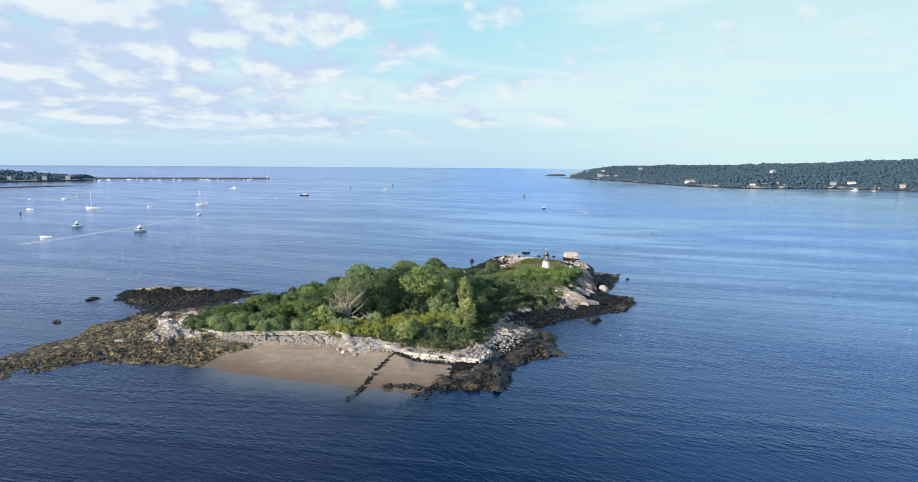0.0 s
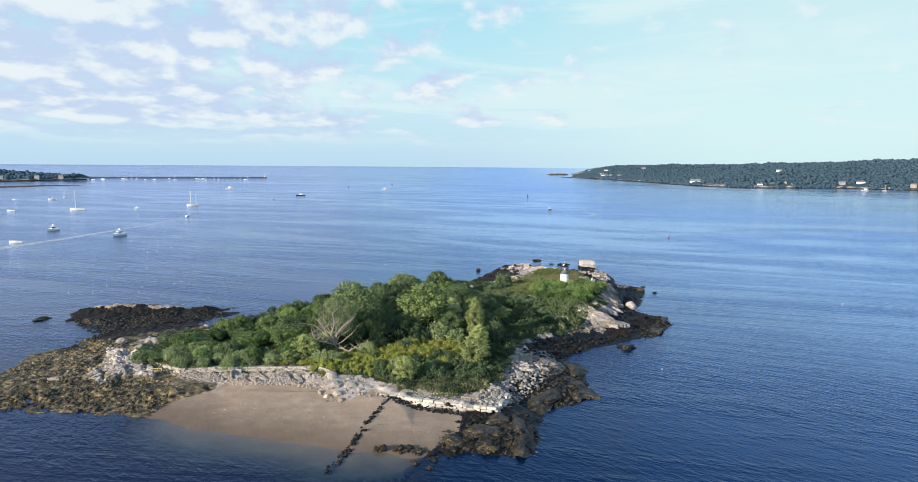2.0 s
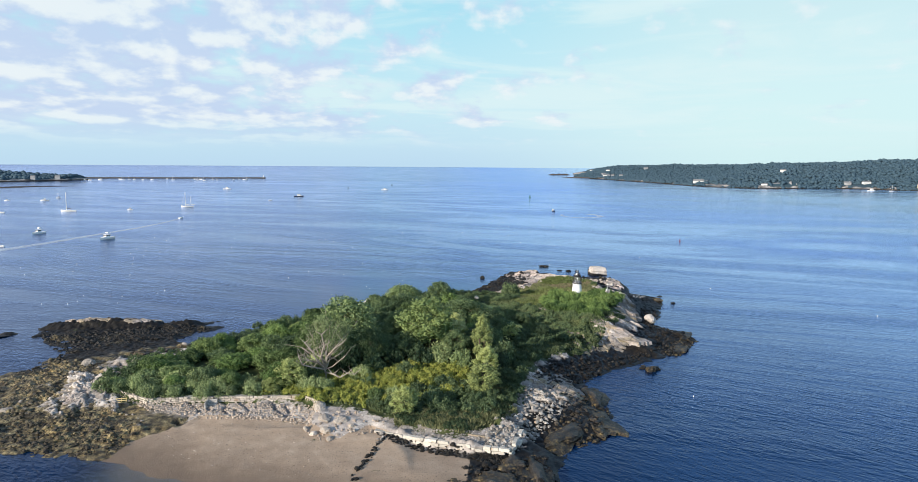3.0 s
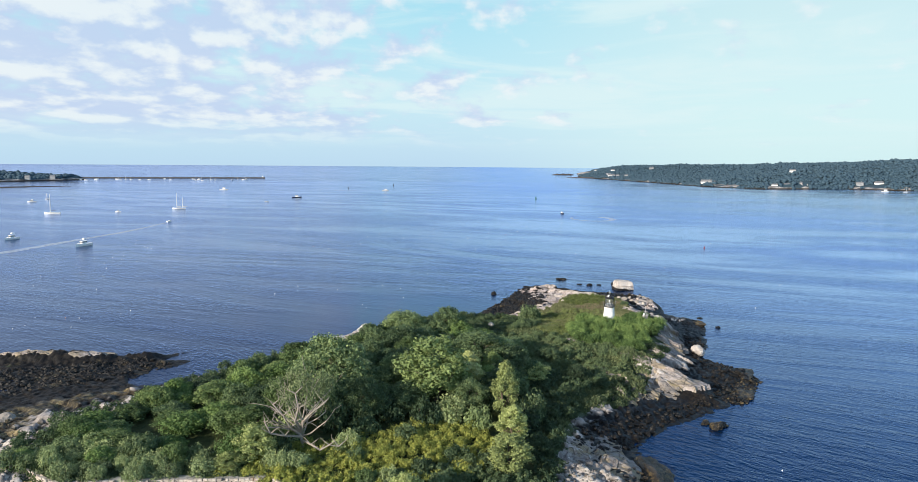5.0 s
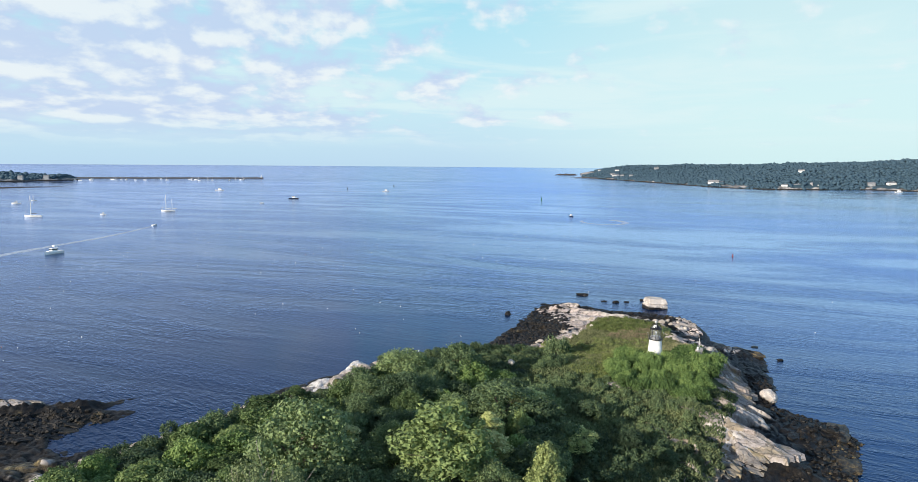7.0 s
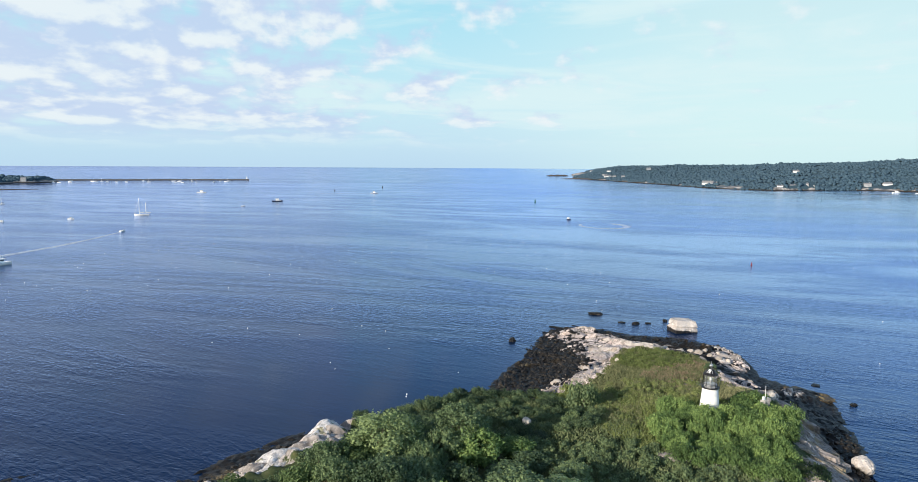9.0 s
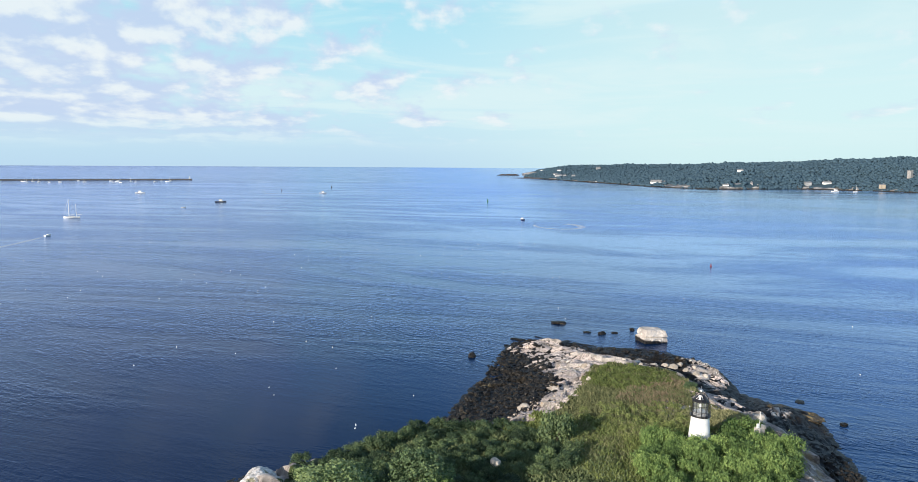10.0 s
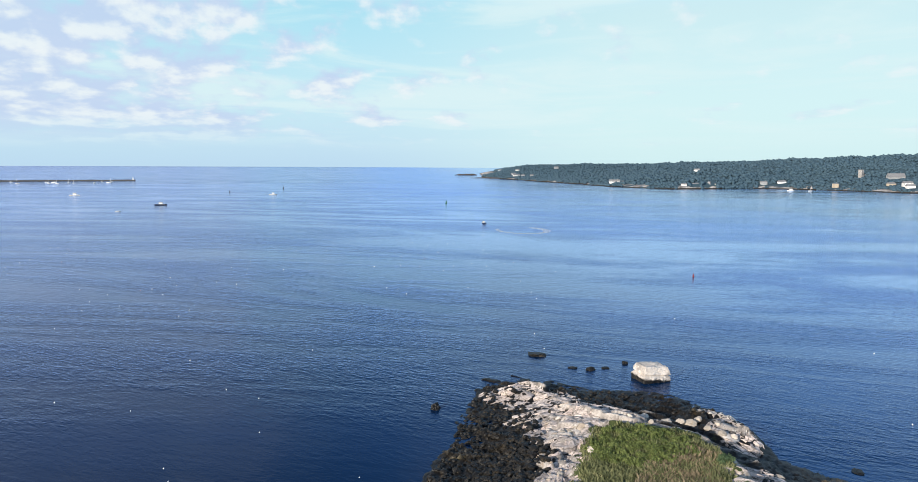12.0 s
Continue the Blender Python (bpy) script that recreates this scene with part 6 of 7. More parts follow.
slabs([(84, 380), (91, 392), (99, 412), (90, 430), (84, 422), (86, 400)], 50, 1.6, 1.8, 70, "weed-covered dark rock on the outer shore", "weedy rocks of the shore", 0.0, 0.06, ROCK)
for bx, by, bz, sx, sy, sz, rz, bs in [(-50.5, 358, 2.6, 7.5, 14.0, 7.2, -28, 96), (-42.5, 371, 3.6, 5.4, 9.0, 7.6, -22, 93)]:
    boulder("boulder", bx, by, bz, sx, sy, sz, rz, bs, BLEACHED, "white sun-bleached granite outcrop beside the trees", 5)
slabs([(-172, 338), (-150, 342), (-120, 350), (-107, 346), (-112, 335), (-138, 318), (-146, 308)], 60, 1.9, 1.8, 10, "weed-covered brown rock on the tidal reef", "weedy rocks of the reef", 0.0, 0.07, ROCK)
heap("quay_gravel", QUAY_TOP, 500, 0.12, 0.45, GREY_STONE, "grey gravel and stones behind the granite quay")


# ---- walls ----
def course_wall(name, line, top, courses, length, height, depth, mat, label, piece, jitter=0.1, seed=1, drop=0.0):
    """A wall of single stones laid in courses along a line."""
    rng = np.random.default_rng(seed)
    th = empty(name, 0, 0, 0)
    shapes = []
    for k in range(6):
        bm = bmesh.new()
        box(bm, 0, 0, -0.5, 1, 1, 1, 0, 0.06)
        for v in bm.verts:
            v.co += Vector(rng.uniform(-0.05, 0.05, 3))
        me = bpy.data.meshes.new(piece)
        bm.to_mesh(me)
        bm.free()
        me.materials.append(mat)
        shapes.append(me)
    for c in range(courses):
        for (x0, y0), (x1, y1) in zip(line, line[1:]):
            run = math.hypot(x1 - x0, y1 - y0)
            a = math.atan2(y1 - y0, x1 - x0)
            s = rng.uniform(0, 0.4) * length
            while s < run:
                w = length * rng.uniform(0.65, 1.4)
                if rng.uniform() > drop * (c == courses - 1):
                    m = min(s + w / 2, run)
                    out = rng.uniform(-jitter, jitter)
                    ob = new(piece, shapes[int(rng.integers(6))])
                    ob.parent = th
                    ob.matrix_basis = pose(x0 + math.cos(a) * m + math.sin(a) * out, y0 + math.sin(a) * m - math.cos(a) * out, top - (courses - c - 0.5) * height,
                                           rng.uniform(-3, 3), rng.uniform(-3, 3), math.degrees(a) + rng.uniform(-4, 4)) @ Matrix.Diagonal((w * 0.92, depth * rng.uniform(0.8, 1.2), height * 0.9, 1))
                s += w
    tagged(th, label, "wall")


course_wall("granite_quay", [(-24.5, 234.4), (-14, 230.2), (-3, 226.6), (7.0, 223.8)], 3.45, 2, 2.4, 0.82, 1.1, BLOCK, "low quay wall of pale cut granite blocks", "granite_block", 0.12, 3, 0.1)
course_wall("quay_return", [(8.2, 223.4), (10.5, 230), (12.5, 236)], 3.2, 2, 1.8, 0.75, 1.2, BLOCK, "tumbled end of the granite quay wall", "granite_block", 0.4, 4, 0.4)
course_wall("sea_wall", [(-99, 257.2), (-94, 253.6), (-88, 250.2), (-75, 252), (-60, 252.8), (-46, 253.6), (-41, 249.5)], 5.2, 3, 0.95, 0.5, 0.7, PALE_STONE, "dry-stone sea wall along the edge of the trees", "wall_stone", 0.12, 5, 0.12)


def path_slab():
    bm = bmesh.new()
    for x, y, rz, l in ((-81.5, 252.3, 0.14, 13.4), (-67.5, 253.6, 0.055, 15), (-53, 254.4, 0.055, 14)):
        box(bm, x, y, 4.55, l, 1.7, 0.5, rz, 0.03)
    tagged(part("wall_walk", bm, CONCRETE, None), "worn concrete walk on top of the sea wall", "path")


path_slab()


def stone_steps(x, y):
    th = empty("stone_steps", x, y, 0, 4)
    for k in range(7):
        bm = bmesh.new()
        box(bm, 0, -0.42 * k, 4.6 - 0.3 * k - 0.6, 2.2, 0.6, 0.75, 0, 0.03)
        part("step", bm, CONCRETE, th)
    bm = bmesh.new()
    box(bm, -1.4, -1.4, 2.6, 0.4, 3.6, 2.2, 0, 0.04)
    part("cheek_wall", bm, CONCRETE, th)
    tagged(th, "grey stone steps through the sea wall to the beach", "steps")


stone_steps(-70.5, 251.4)


def timber_frame(x, y, z):
    """A pallet-like rack of pale boards leaning by the wall."""
    th = empty("timber_rack", x, y, z, 12)
    for k, dx in enumerate((-1.2, 0, 1.2)):
        bm = bmesh.new()
        box(bm, dx, 0, 0, 0.16, 0.16, 1.5, 0, 0.01)
        part("post", bm, YELLOW, th)
    for dz in (0.15, 0.65, 1.2):
        bm = bmesh.new()
        box(bm, 0, -0.1, dz, 2.8, 0.07, 0.22, 0, 0.01)
        part("board", bm, YELLOW, th)
    tagged(th, "pale yellow timber rack standing by the sea wall", "rack")


timber_frame(-95.5, 251.2, float(ground_z(-95.5, 251.2)) - 0.1)


def timber_beam(x, y, rz, length):
    z = float(ground_z(x, y))
    bm = bmesh.new()
    box(bm, 0, 0, 0, length, 0.4, 0.4, 0, 0.03)
    ob = part("timber_beam", bm, TIMBER, None)
    ob.matrix_basis = pose(x, y, z, 0, 0, rz)
    tagged(ob, "weathered driftwood beam lying in the gravel", "beam")


timber_beam(1, 231.3, -18, 5.0)
timber_beam(6.5, 234, 62, 5.0)

# ---- far shores ----
def far_array(p):
    """far_place for rows of x, y, z."""
    d = np.hypot(p[:, 0] - MID[0], p[:, 1] - MID[1])
    s = drawn_in(d) / d
    return np.stack([MID[0] + (p[:, 0] - MID[0]) * s, MID[1] + (p[:, 1] - MID[1]) * s, EYE_Z * (1 - s) + p[:, 2] * s], 1), s


def far_ground_material():
    m, nt, b = material("far_shore_ground", 0.9, 0.2)
    p = place(nt)
    a = nt.nodes.new("ShaderNodeAttribute")
    a.attribute_name = "rise"
    up = calc(nt, "ADD", a.outputs["Fac"], calc(nt, "MULTIPLY", calc(nt, "SUBTRACT", tex_noise(nt, p, 0.014, 6, 0.65), 0.5), 34.0))
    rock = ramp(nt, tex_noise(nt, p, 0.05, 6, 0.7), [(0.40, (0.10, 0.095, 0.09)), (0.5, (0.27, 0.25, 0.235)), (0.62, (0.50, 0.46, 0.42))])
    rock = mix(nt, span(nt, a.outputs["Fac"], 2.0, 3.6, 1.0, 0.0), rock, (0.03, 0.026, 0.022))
    # wooded ground in the canopy's colour, its blue distance haze included
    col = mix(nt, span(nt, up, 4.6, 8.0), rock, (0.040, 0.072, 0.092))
    nt.links.new(col, b.inputs["Base Color"])
    return m


FAR_GROUND = far_ground_material()


HOUSES = [(840, 4420, 30, 18, 12, 7, WHITE), (767, 3715, 15.5, 22, 12, 8, WHITE), (750, 3572, 9.5, 32, 14, 9, WHITE), (785, 3580, 11.5, 16, 12, 8, GREYP), (806, 3489, 14, 16, 12, 7, GREYP), (858, 4024, 34, 22, 12, 7, WHITE), (1033, 3862, 50, 22, 12, 7, GREYP), (1229, 2672, 46, 20, 12, 9, WHITE),
          (846, 2495, 8.5, 36, 12, 6, WHITE), (872, 2498, 9.5, 14, 10, 5, WHITE), (960, 2226, 8.0, 17, 10, 5, WHITE), (1003, 2236, 8.0, 18, 10, 6, WHITE), (1046, 2246, 8.0, 16, 12, 11, SLATEWALL), (1068, 2250, 8.0, 12, 10, 6, WHITE),
          (1245, 2266, 12.0, 20, 12, 7, GREYP), (1299, 2254, 16.0, 24, 12, 5, WHITE), (1375, 2110, 6.5, 13, 12, 12, TAN), (1596, 2139, 34, 50, 14, 6, GREYP), (1485, 2026, 16, 20, 12, 6, TAN), (1493, 1977, 16, 24, 14, 9, WHITE), (1474, 1945, 11.5, 22, 12, 7, WHITE), (1520, 1950, 18, 16, 12, 9, WHITE)]
LEFT_HOUSES = [(-1475, 2420, 11, 15), (-1450, 2520, 11, 16), (-1540, 2330, 11, 14)]
CLEARINGS = [(h[0], h[1], h[3]) for h in HOUSES + LEFT_HOUSES] + [(1564, 2245, 16)]


def far_land(name, shore, inland, depth, tops, count, size, seed, label, wood_label, first=0.06, steep=0.0):
    """A wooded shore: ground rising from a shore line, and the wood on it. tops: heights along the shore."""
    rng = np.random.default_rng(seed)
    line = np.array(shore, float)
    run = np.concatenate([[0], np.cumsum(np.hypot(*np.diff(line, axis=0).T))])
    ns, nt_ = 320, 30

    def spot(s, t):
        x, y = np.interp(s, run, line[:, 0]), np.interp(s, run, line[:, 1])
        wob = 30 * (fbm(s / 90, s * 0, 4, seed) - 0.5)
        k = t * depth
        px, py = x + inland[0] * (k + wob), y + inland[1] * (k + wob)
        top = np.interp(s / run[-1], np.linspace(0, 1, len(tops)), tops)
        near_end = np.interp(s / run[-1], [0, 0.30, 0.46], [1.0, 0.85, 0.0]) * steep
        z = -2.0 + 11 * smooth(t, 0, 0.05) * (0.25 + 1.1 * fbm(px / 70, py / 70, 3, seed + 4)) + top * (0.15 * smooth(t, 0.03, 0.15) + 0.85 * smooth(t, 0.06 - 0.05 * near_end, 0.8 - 0.62 * near_end))
        z = z + 14 * smooth(t, 0.1, 0.4) * (fbm(px / 260, py / 260, 3, seed + 8) - 0.5)
        return np.stack([px, py, z], -1)
    S, T = np.meshgrid(np.linspace(0, run[-1], ns), np.linspace(0, 1, nt_) ** 1.8, indexing="ij")
    P = spot(S.ravel(), T.ravel())
    bald = steep * (1 - smooth(S.ravel() / run[-1], 0.20, 0.32)) * (1 - smooth(T.ravel(), 0.07, 0.16))
    rise = P[:, 2] * (1 - 0.9 * bald) + 3.0 * bald
    Q, _ = far_array(P)
    idx = np.arange(ns * nt_).reshape(ns, nt_)
    quad = np.stack([idx[:-1, :-1], idx[1:, :-1], idx[1:, 1:], idx[:-1, 1:]], -1).reshape(-1, 4)
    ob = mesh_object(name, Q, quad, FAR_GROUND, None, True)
    ob.data.attributes.new("rise", "FLOAT", "POINT").data.foreach_set("value", rise.astype(np.float32))
    tagged(ob, label, "shore", kind="structure")
    # the wood
    bm = bmesh.new()
    bmesh.ops.create_icosphere(bm, subdivisions=1, radius=1.0)
    bmesh.ops.triangulate(bm, faces=bm.faces[:])
    bm.verts.index_update()
    co = np.array([v.co[:] for v in bm.verts])
    fa = np.array([[v.index for v in f.verts] for f in bm.faces])
    bm.free()
    s, t = rng.uniform(0, run[-1], count), first + (1 - first) * rng.uniform(0, 1, count) ** 1.35
    C = spot(s, t)
    keep = fbm(C[:, 0] / 70, C[:, 1] / 70, 3, seed + 30) + 2.6 * np.clip(t - 0.03, 0, 0.3) > 0.45
    keep &= steep * (1 - smooth(s / run[-1], 0.20, 0.32)) * (1 - smooth(t, 0.07, 0.16)) < 0.45
    away = np.hypot(C[:, 0] - MID[0], C[:, 1] - MID[1])
    for hx, hy, w in CLEARINGS:
        d = math.hypot(hx - MID[0], hy - MID[1])
        side = np.abs((C[:, 0] - MID[0]) * (hy - MID[1]) - (C[:, 1] - MID[1]) * (hx - MID[0])) / d
        keep &= ~((side < w * 0.55 + 5) & (away < d + 8) & (away > d - 45))
    C = C[keep]
    n = len(C)
    r = size * np.exp(rng.normal(0, 0.38, n)).clip(0.45, 2.2)
    C[:, 2] += 9 * (fbm(C[:, 0] / 45, C[:, 1] / 45, 2, seed + 50) - 0.5)
    C[:, 2] += r * rng.uniform(0.1, 0.75, n)
    lump = 1 + 0.16 * rng.normal(0, 1, (n, len(co), 1)).clip(-1.4, 1.4)
    V = C[:, None, :] + co[None] * lump * r[:, None, None] * np.array([1.15, 1.15, 0.85])
    V, _ = far_array(V.reshape(-1, 3))
    F = (fa[None] + (np.arange(n) * len(co))[:, None, None]).reshape(-1, 3)
    ob = mesh_object(name.replace("shore", "wood"), V, F, HAZED_LEAF, None, True)
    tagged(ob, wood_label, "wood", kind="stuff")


HEAD = [(900, 5600), (760, 4700), (665, 4150), (625, 3790), (680, 3420), (722, 3080), (750, 2844), (764, 2600), (778, 2402), (830, 2262), (892, 2190), (1030, 2225), (1180, 2235), (1290, 2130), (1350, 2010), (1400, 1900), (1500, 1740), (1720, 1580), (2050, 1420)]
far_land("headland_shore", HEAD, (0.94, 0.34), 1250, [22, 34, 38, 50, 62, 66, 74, 82, 98, 108, 102, 96], 56000, 3.2, 401, "distant rocky headland shore rising to a wooded ridge", "dense dark green wood covering the distant headland, tinted blue with haze", 0.022, 1.0)
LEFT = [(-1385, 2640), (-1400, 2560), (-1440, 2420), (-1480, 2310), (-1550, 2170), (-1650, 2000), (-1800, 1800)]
far_land("point_shore", LEFT, (-0.96, 0.26), 620, [14, 24, 26, 26, 26], 5200, 3.8, 402, "low distant point with a dark rocky shore", "dark green wood on the distant low point, tinted blue with haze", 0.05)


def far_thing(name, x, y, z=0.0, rz=0.0, size=1.0):
    px, py, pz, s = far_place(x, y, z)
    return empty(name, px, py, pz, rz, s * size)


def rock_strip(name, pts, width, height, label, seed):
    """A low bank of rock along a line, in the far water."""
    rng = np.random.default_rng(seed)
    line = np.array(pts, float)
    run = np.concatenate([[0], np.cumsum(np.hypot(*np.diff(line, axis=0).T))])
    n = max(int(run[-1] / 14), 12)
    s = np.linspace(0, run[-1], n)
    x, y = np.interp(s, run, line[:, 0]), np.interp(s, run, line[:, 1])
    dx, dy = np.gradient(x), np.gradient(y)
    l = np.hypot(dx, dy)
    nx, ny = -dy / l, dx / l
    rows = []
    for o, h in ((-1, -1.0), (-0.6, 0.55), (-0.2, 1.0), (0.25, 0.9), (0.65, 0.5), (1, -1.0)):
        taper = np.minimum(1, 4 * np.minimum(s, run[-1] - s) / run[-1] + 0.25)
        w = width * taper * (0.8 + 0.4 * rng.uniform(0, 1, n))
        z = np.where(h < 0, -1.5, h * height * taper * (0.75 + 0.5 * rng.uniform(0, 1, n)))
        rows.append(np.stack([x + nx * o * w, y + ny * o * w, z], 1))
    V, _ = far_array(np.concatenate(rows))
    F = [(k * n + i, k * n + i + 1, (k + 1) * n + i + 1, (k + 1) * n + i) for k in range(5) for i in range(n - 1)]
    ob = mesh_object(name, V, F, ROCKBANK)
    tagged(ob, label, "rocks", kind="structure")


ROCKBANK = masonry("far_dark_rock", (0.055, 0.052, 0.052), 0.4)
QUARRY = masonry("breakwater_granite", (0.095, 0.098, 0.105), 0.4)
rock_strip("rock_spit", [(-1420, 1640), (-1300, 1730), (-1188, 1760), (-1150, 1900), (-1075, 1975)], 26, 2.4, "low dark rock spit in the far water", 1)
rock_strip("rock_islet", [(600, 4700), (680, 4735), (755, 4770)], 30, 9, "low dark rock islet off the headland", 2)
rock_strip("rock_ledge", [(560, 3800), (625, 3770), (720, 3560), (820, 3380)], 28, 5, "dark rock ledge off the headland's shore", 3)


def breakwater():
    pts = [(-1545, 2850), (-1300, 2930), (-1080, 3010), (-866, 3092)]
    th = empty("breakwater", 0, 0, 0)
    bm = bmesh.new()
    sect = [(-11, -1.5), (-5, 4.6), (5, 4.6), (11, -1.5)]
    rings = []
    for k in range(41):
        f = k / 40 * 3
        i = min(int(f), 2)
        x = pts[i][0] + (pts[i + 1][0] - pts[i][0]) * (f - i)
        y = pts[i][1] + (pts[i + 1][1] - pts[i][1]) * (f - i)
        ring = []
        for o, z in sect:
            px, py, pz, _ = far_place(x - 0.32 * o, y + 0.95 * o, z + random.uniform(-0.5, 0.5))
            ring.append(bm.verts.new((px, py, pz)))
        rings.append(ring)
    for a, b in zip(rings, rings[1:]):
        for i in range(3):
            bm.faces.new((a[i], a[i + 1], b[i + 1], b[i]))
    bm.faces.new(rings[0]), bm.faces.new(rings[-1][::-1])
    part("granite_mound", bm, QUARRY, th)
    tagged(th, "long low granite breakwater across the far harbour mouth", "breakwater")
    lt = far_thing("breakwater_light", -874, 3089, 4.2)
    bm = bmesh.new()
    box(bm, 0, 0, 0, 5, 5, 3.5, 0, 0.1)
    part("house", bm, WHITE, lt)
    bm = bmesh.new()
    for sx in (-1.8, 1.8):
        for sy in (-1.8, 1.8):
            rod(bm, (sx, sy, 3.4), (sx * 0.5, sy * 0.5, 8.5), 0.25, 0.2, 6)
    part("skeleton_frame", bm, WHITE, lt)
    part("lantern", lathe(bmesh.new(), [(1.3, 8.4), (1.3, 8.7), (0.9, 8.8), (0.9, 10.4), (0.2, 11.4)], 12), WHITE, lt)
    tagged(lt, "small white light tower at the breakwater's end", "lighthouse")


breakwater()


def house(x, y, z, rz, w, d, h, wall, roof_h=0.2, chimney=True, size=1.0, label="pale house among trees on the distant shore"):
    th = far_thing("house", x, y, z, rz, size)
    bm = bmesh.new()
    box(bm, 0, 0, -8, w, d, h + 8)
    part("wall", bm, wall, th)
    bm = bmesh.new()
    r = w * roof_h
    e = 0.5
    pts = [(-w / 2 - e, -d / 2 - e, h), (w / 2 + e, -d / 2 - e, h), (w / 2 + e, d / 2 + e, h), (-w / 2 - e, d / 2 + e, h), (-w / 2 - e, 0, h + r), (w / 2 + e, 0, h + r)]
    v = [bm.verts.new(p) for p in pts]
    for f in ((0, 1, 5, 4), (2, 3, 4, 5), (1, 2, 5), (3, 0, 4), (3, 2, 1, 0)):
        bm.faces.new([v[i] for i in f])
    roof = part("roof", bm, SHINGLE, th)
    if chimney:
        bm = bmesh.new()
        box(bm, w * 0.25, 0.6, h, 1.1, 1.1, r + 1.8)
        part("chimney", bm, SLATEWALL, roof)
    n = max(int(w / 3.2), 2)
    for storey in range(max(int(h / 3), 1)):
        for k in range(n):
            bm = bmesh.new()
            box(bm, -w / 2 + w * (k + 0.5) / n, -d / 2 - 0.03, 0.9 + storey * 3, 1.2, 0.14, 1.5)
            part("window", bm, DARKGLASS, th)
    tagged(th, label, "house", "houses of the far shore")


for hx, hy, hz, w, d, h, wall in HOUSES:
    house(hx, hy, hz, random.uniform(-35, 5), w, d, h, wall)
for hx, hy, hz, w in LEFT_HOUSES:
    house(hx, hy, hz, random.uniform(10, 30), w, 10, 5, GREYP, label="pale house among trees on the low point")


def castle_tower(x, y, z):
    th = far_thing("castle_tower", x, y, z + 4, 20, 0.85)
    bm = bmesh.new()
    box(bm, 0, 0, -14, 14, 13, 38)
    part("tower", bm, SLATEWALL, th)
    bm = bmesh.new()
    for k in range(4):
        for sx, sy in ((k * 4.2 - 6.3, -6), (k * 4.2 - 6.3, 6), (-6.4, k * 3.9 - 5.9), (6.4, k * 3.9 - 5.9)):
            box(bm, sx, sy, 23.9, 1.8, 1.6, 1.9)
    part("battlement", bm, SLATEWALL, th)
    bm = bmesh.new()
    box(bm, 16, 3, -14, 20, 13, 22)
    part("hall", bm, SLATEWALL, th)
    for k in range(3):
        bm = bmesh.new()
        box(bm, -1 + k * 2.5, -6.55, 8 + 4 * (k % 2), 1.3, 0.2, 3.2)
        part("window", bm, DARKGLASS, th)
    tagged(th, "square grey stone tower with battlements above the trees", "tower")


castle_tower(1564, 2245, 34.0)


# ---- boats ----
def hull_bm(length, beam, free, sheer=0.25, stern=0.8):
    """A hull with a pointed bow, flared sides and a transom; the bow points to +x."""
    bm = bmesh.new()
    n, rows = 13, []
    for k in range(n):
        t = k / (n - 1)
        w = beam / 2 * (stern + (1 - stern) * min(t * 2.5, 1)) * (1 - max(0, (t - 0.45) / 0.55) ** 2.2)
        x = -length / 2 + length * t
        z = free * (1 + sheer * (2 * t - 0.8) ** 2)
        row = [(x, -w, z), (x, -w * 0.82, free * 0.25), (x, -w * 0.5, -0.35), (x, w * 0.5, -0.35), (x, w * 0.82, free * 0.25), (x, w, z)]
        rows.append([bm.verts.new(p) for p in row])
    for a, b in zip(rows, rows[1:]):
        for i in range(5):
            bm.faces.new((a[i], b[i], b[i + 1], a[i + 1]))
        bm.faces.new((a[5], b[5], b[0], a[0]))
    bm.faces.new(rows[0])
    bmesh.ops.recalc_face_normals(bm, faces=bm.faces[:])
    return bm


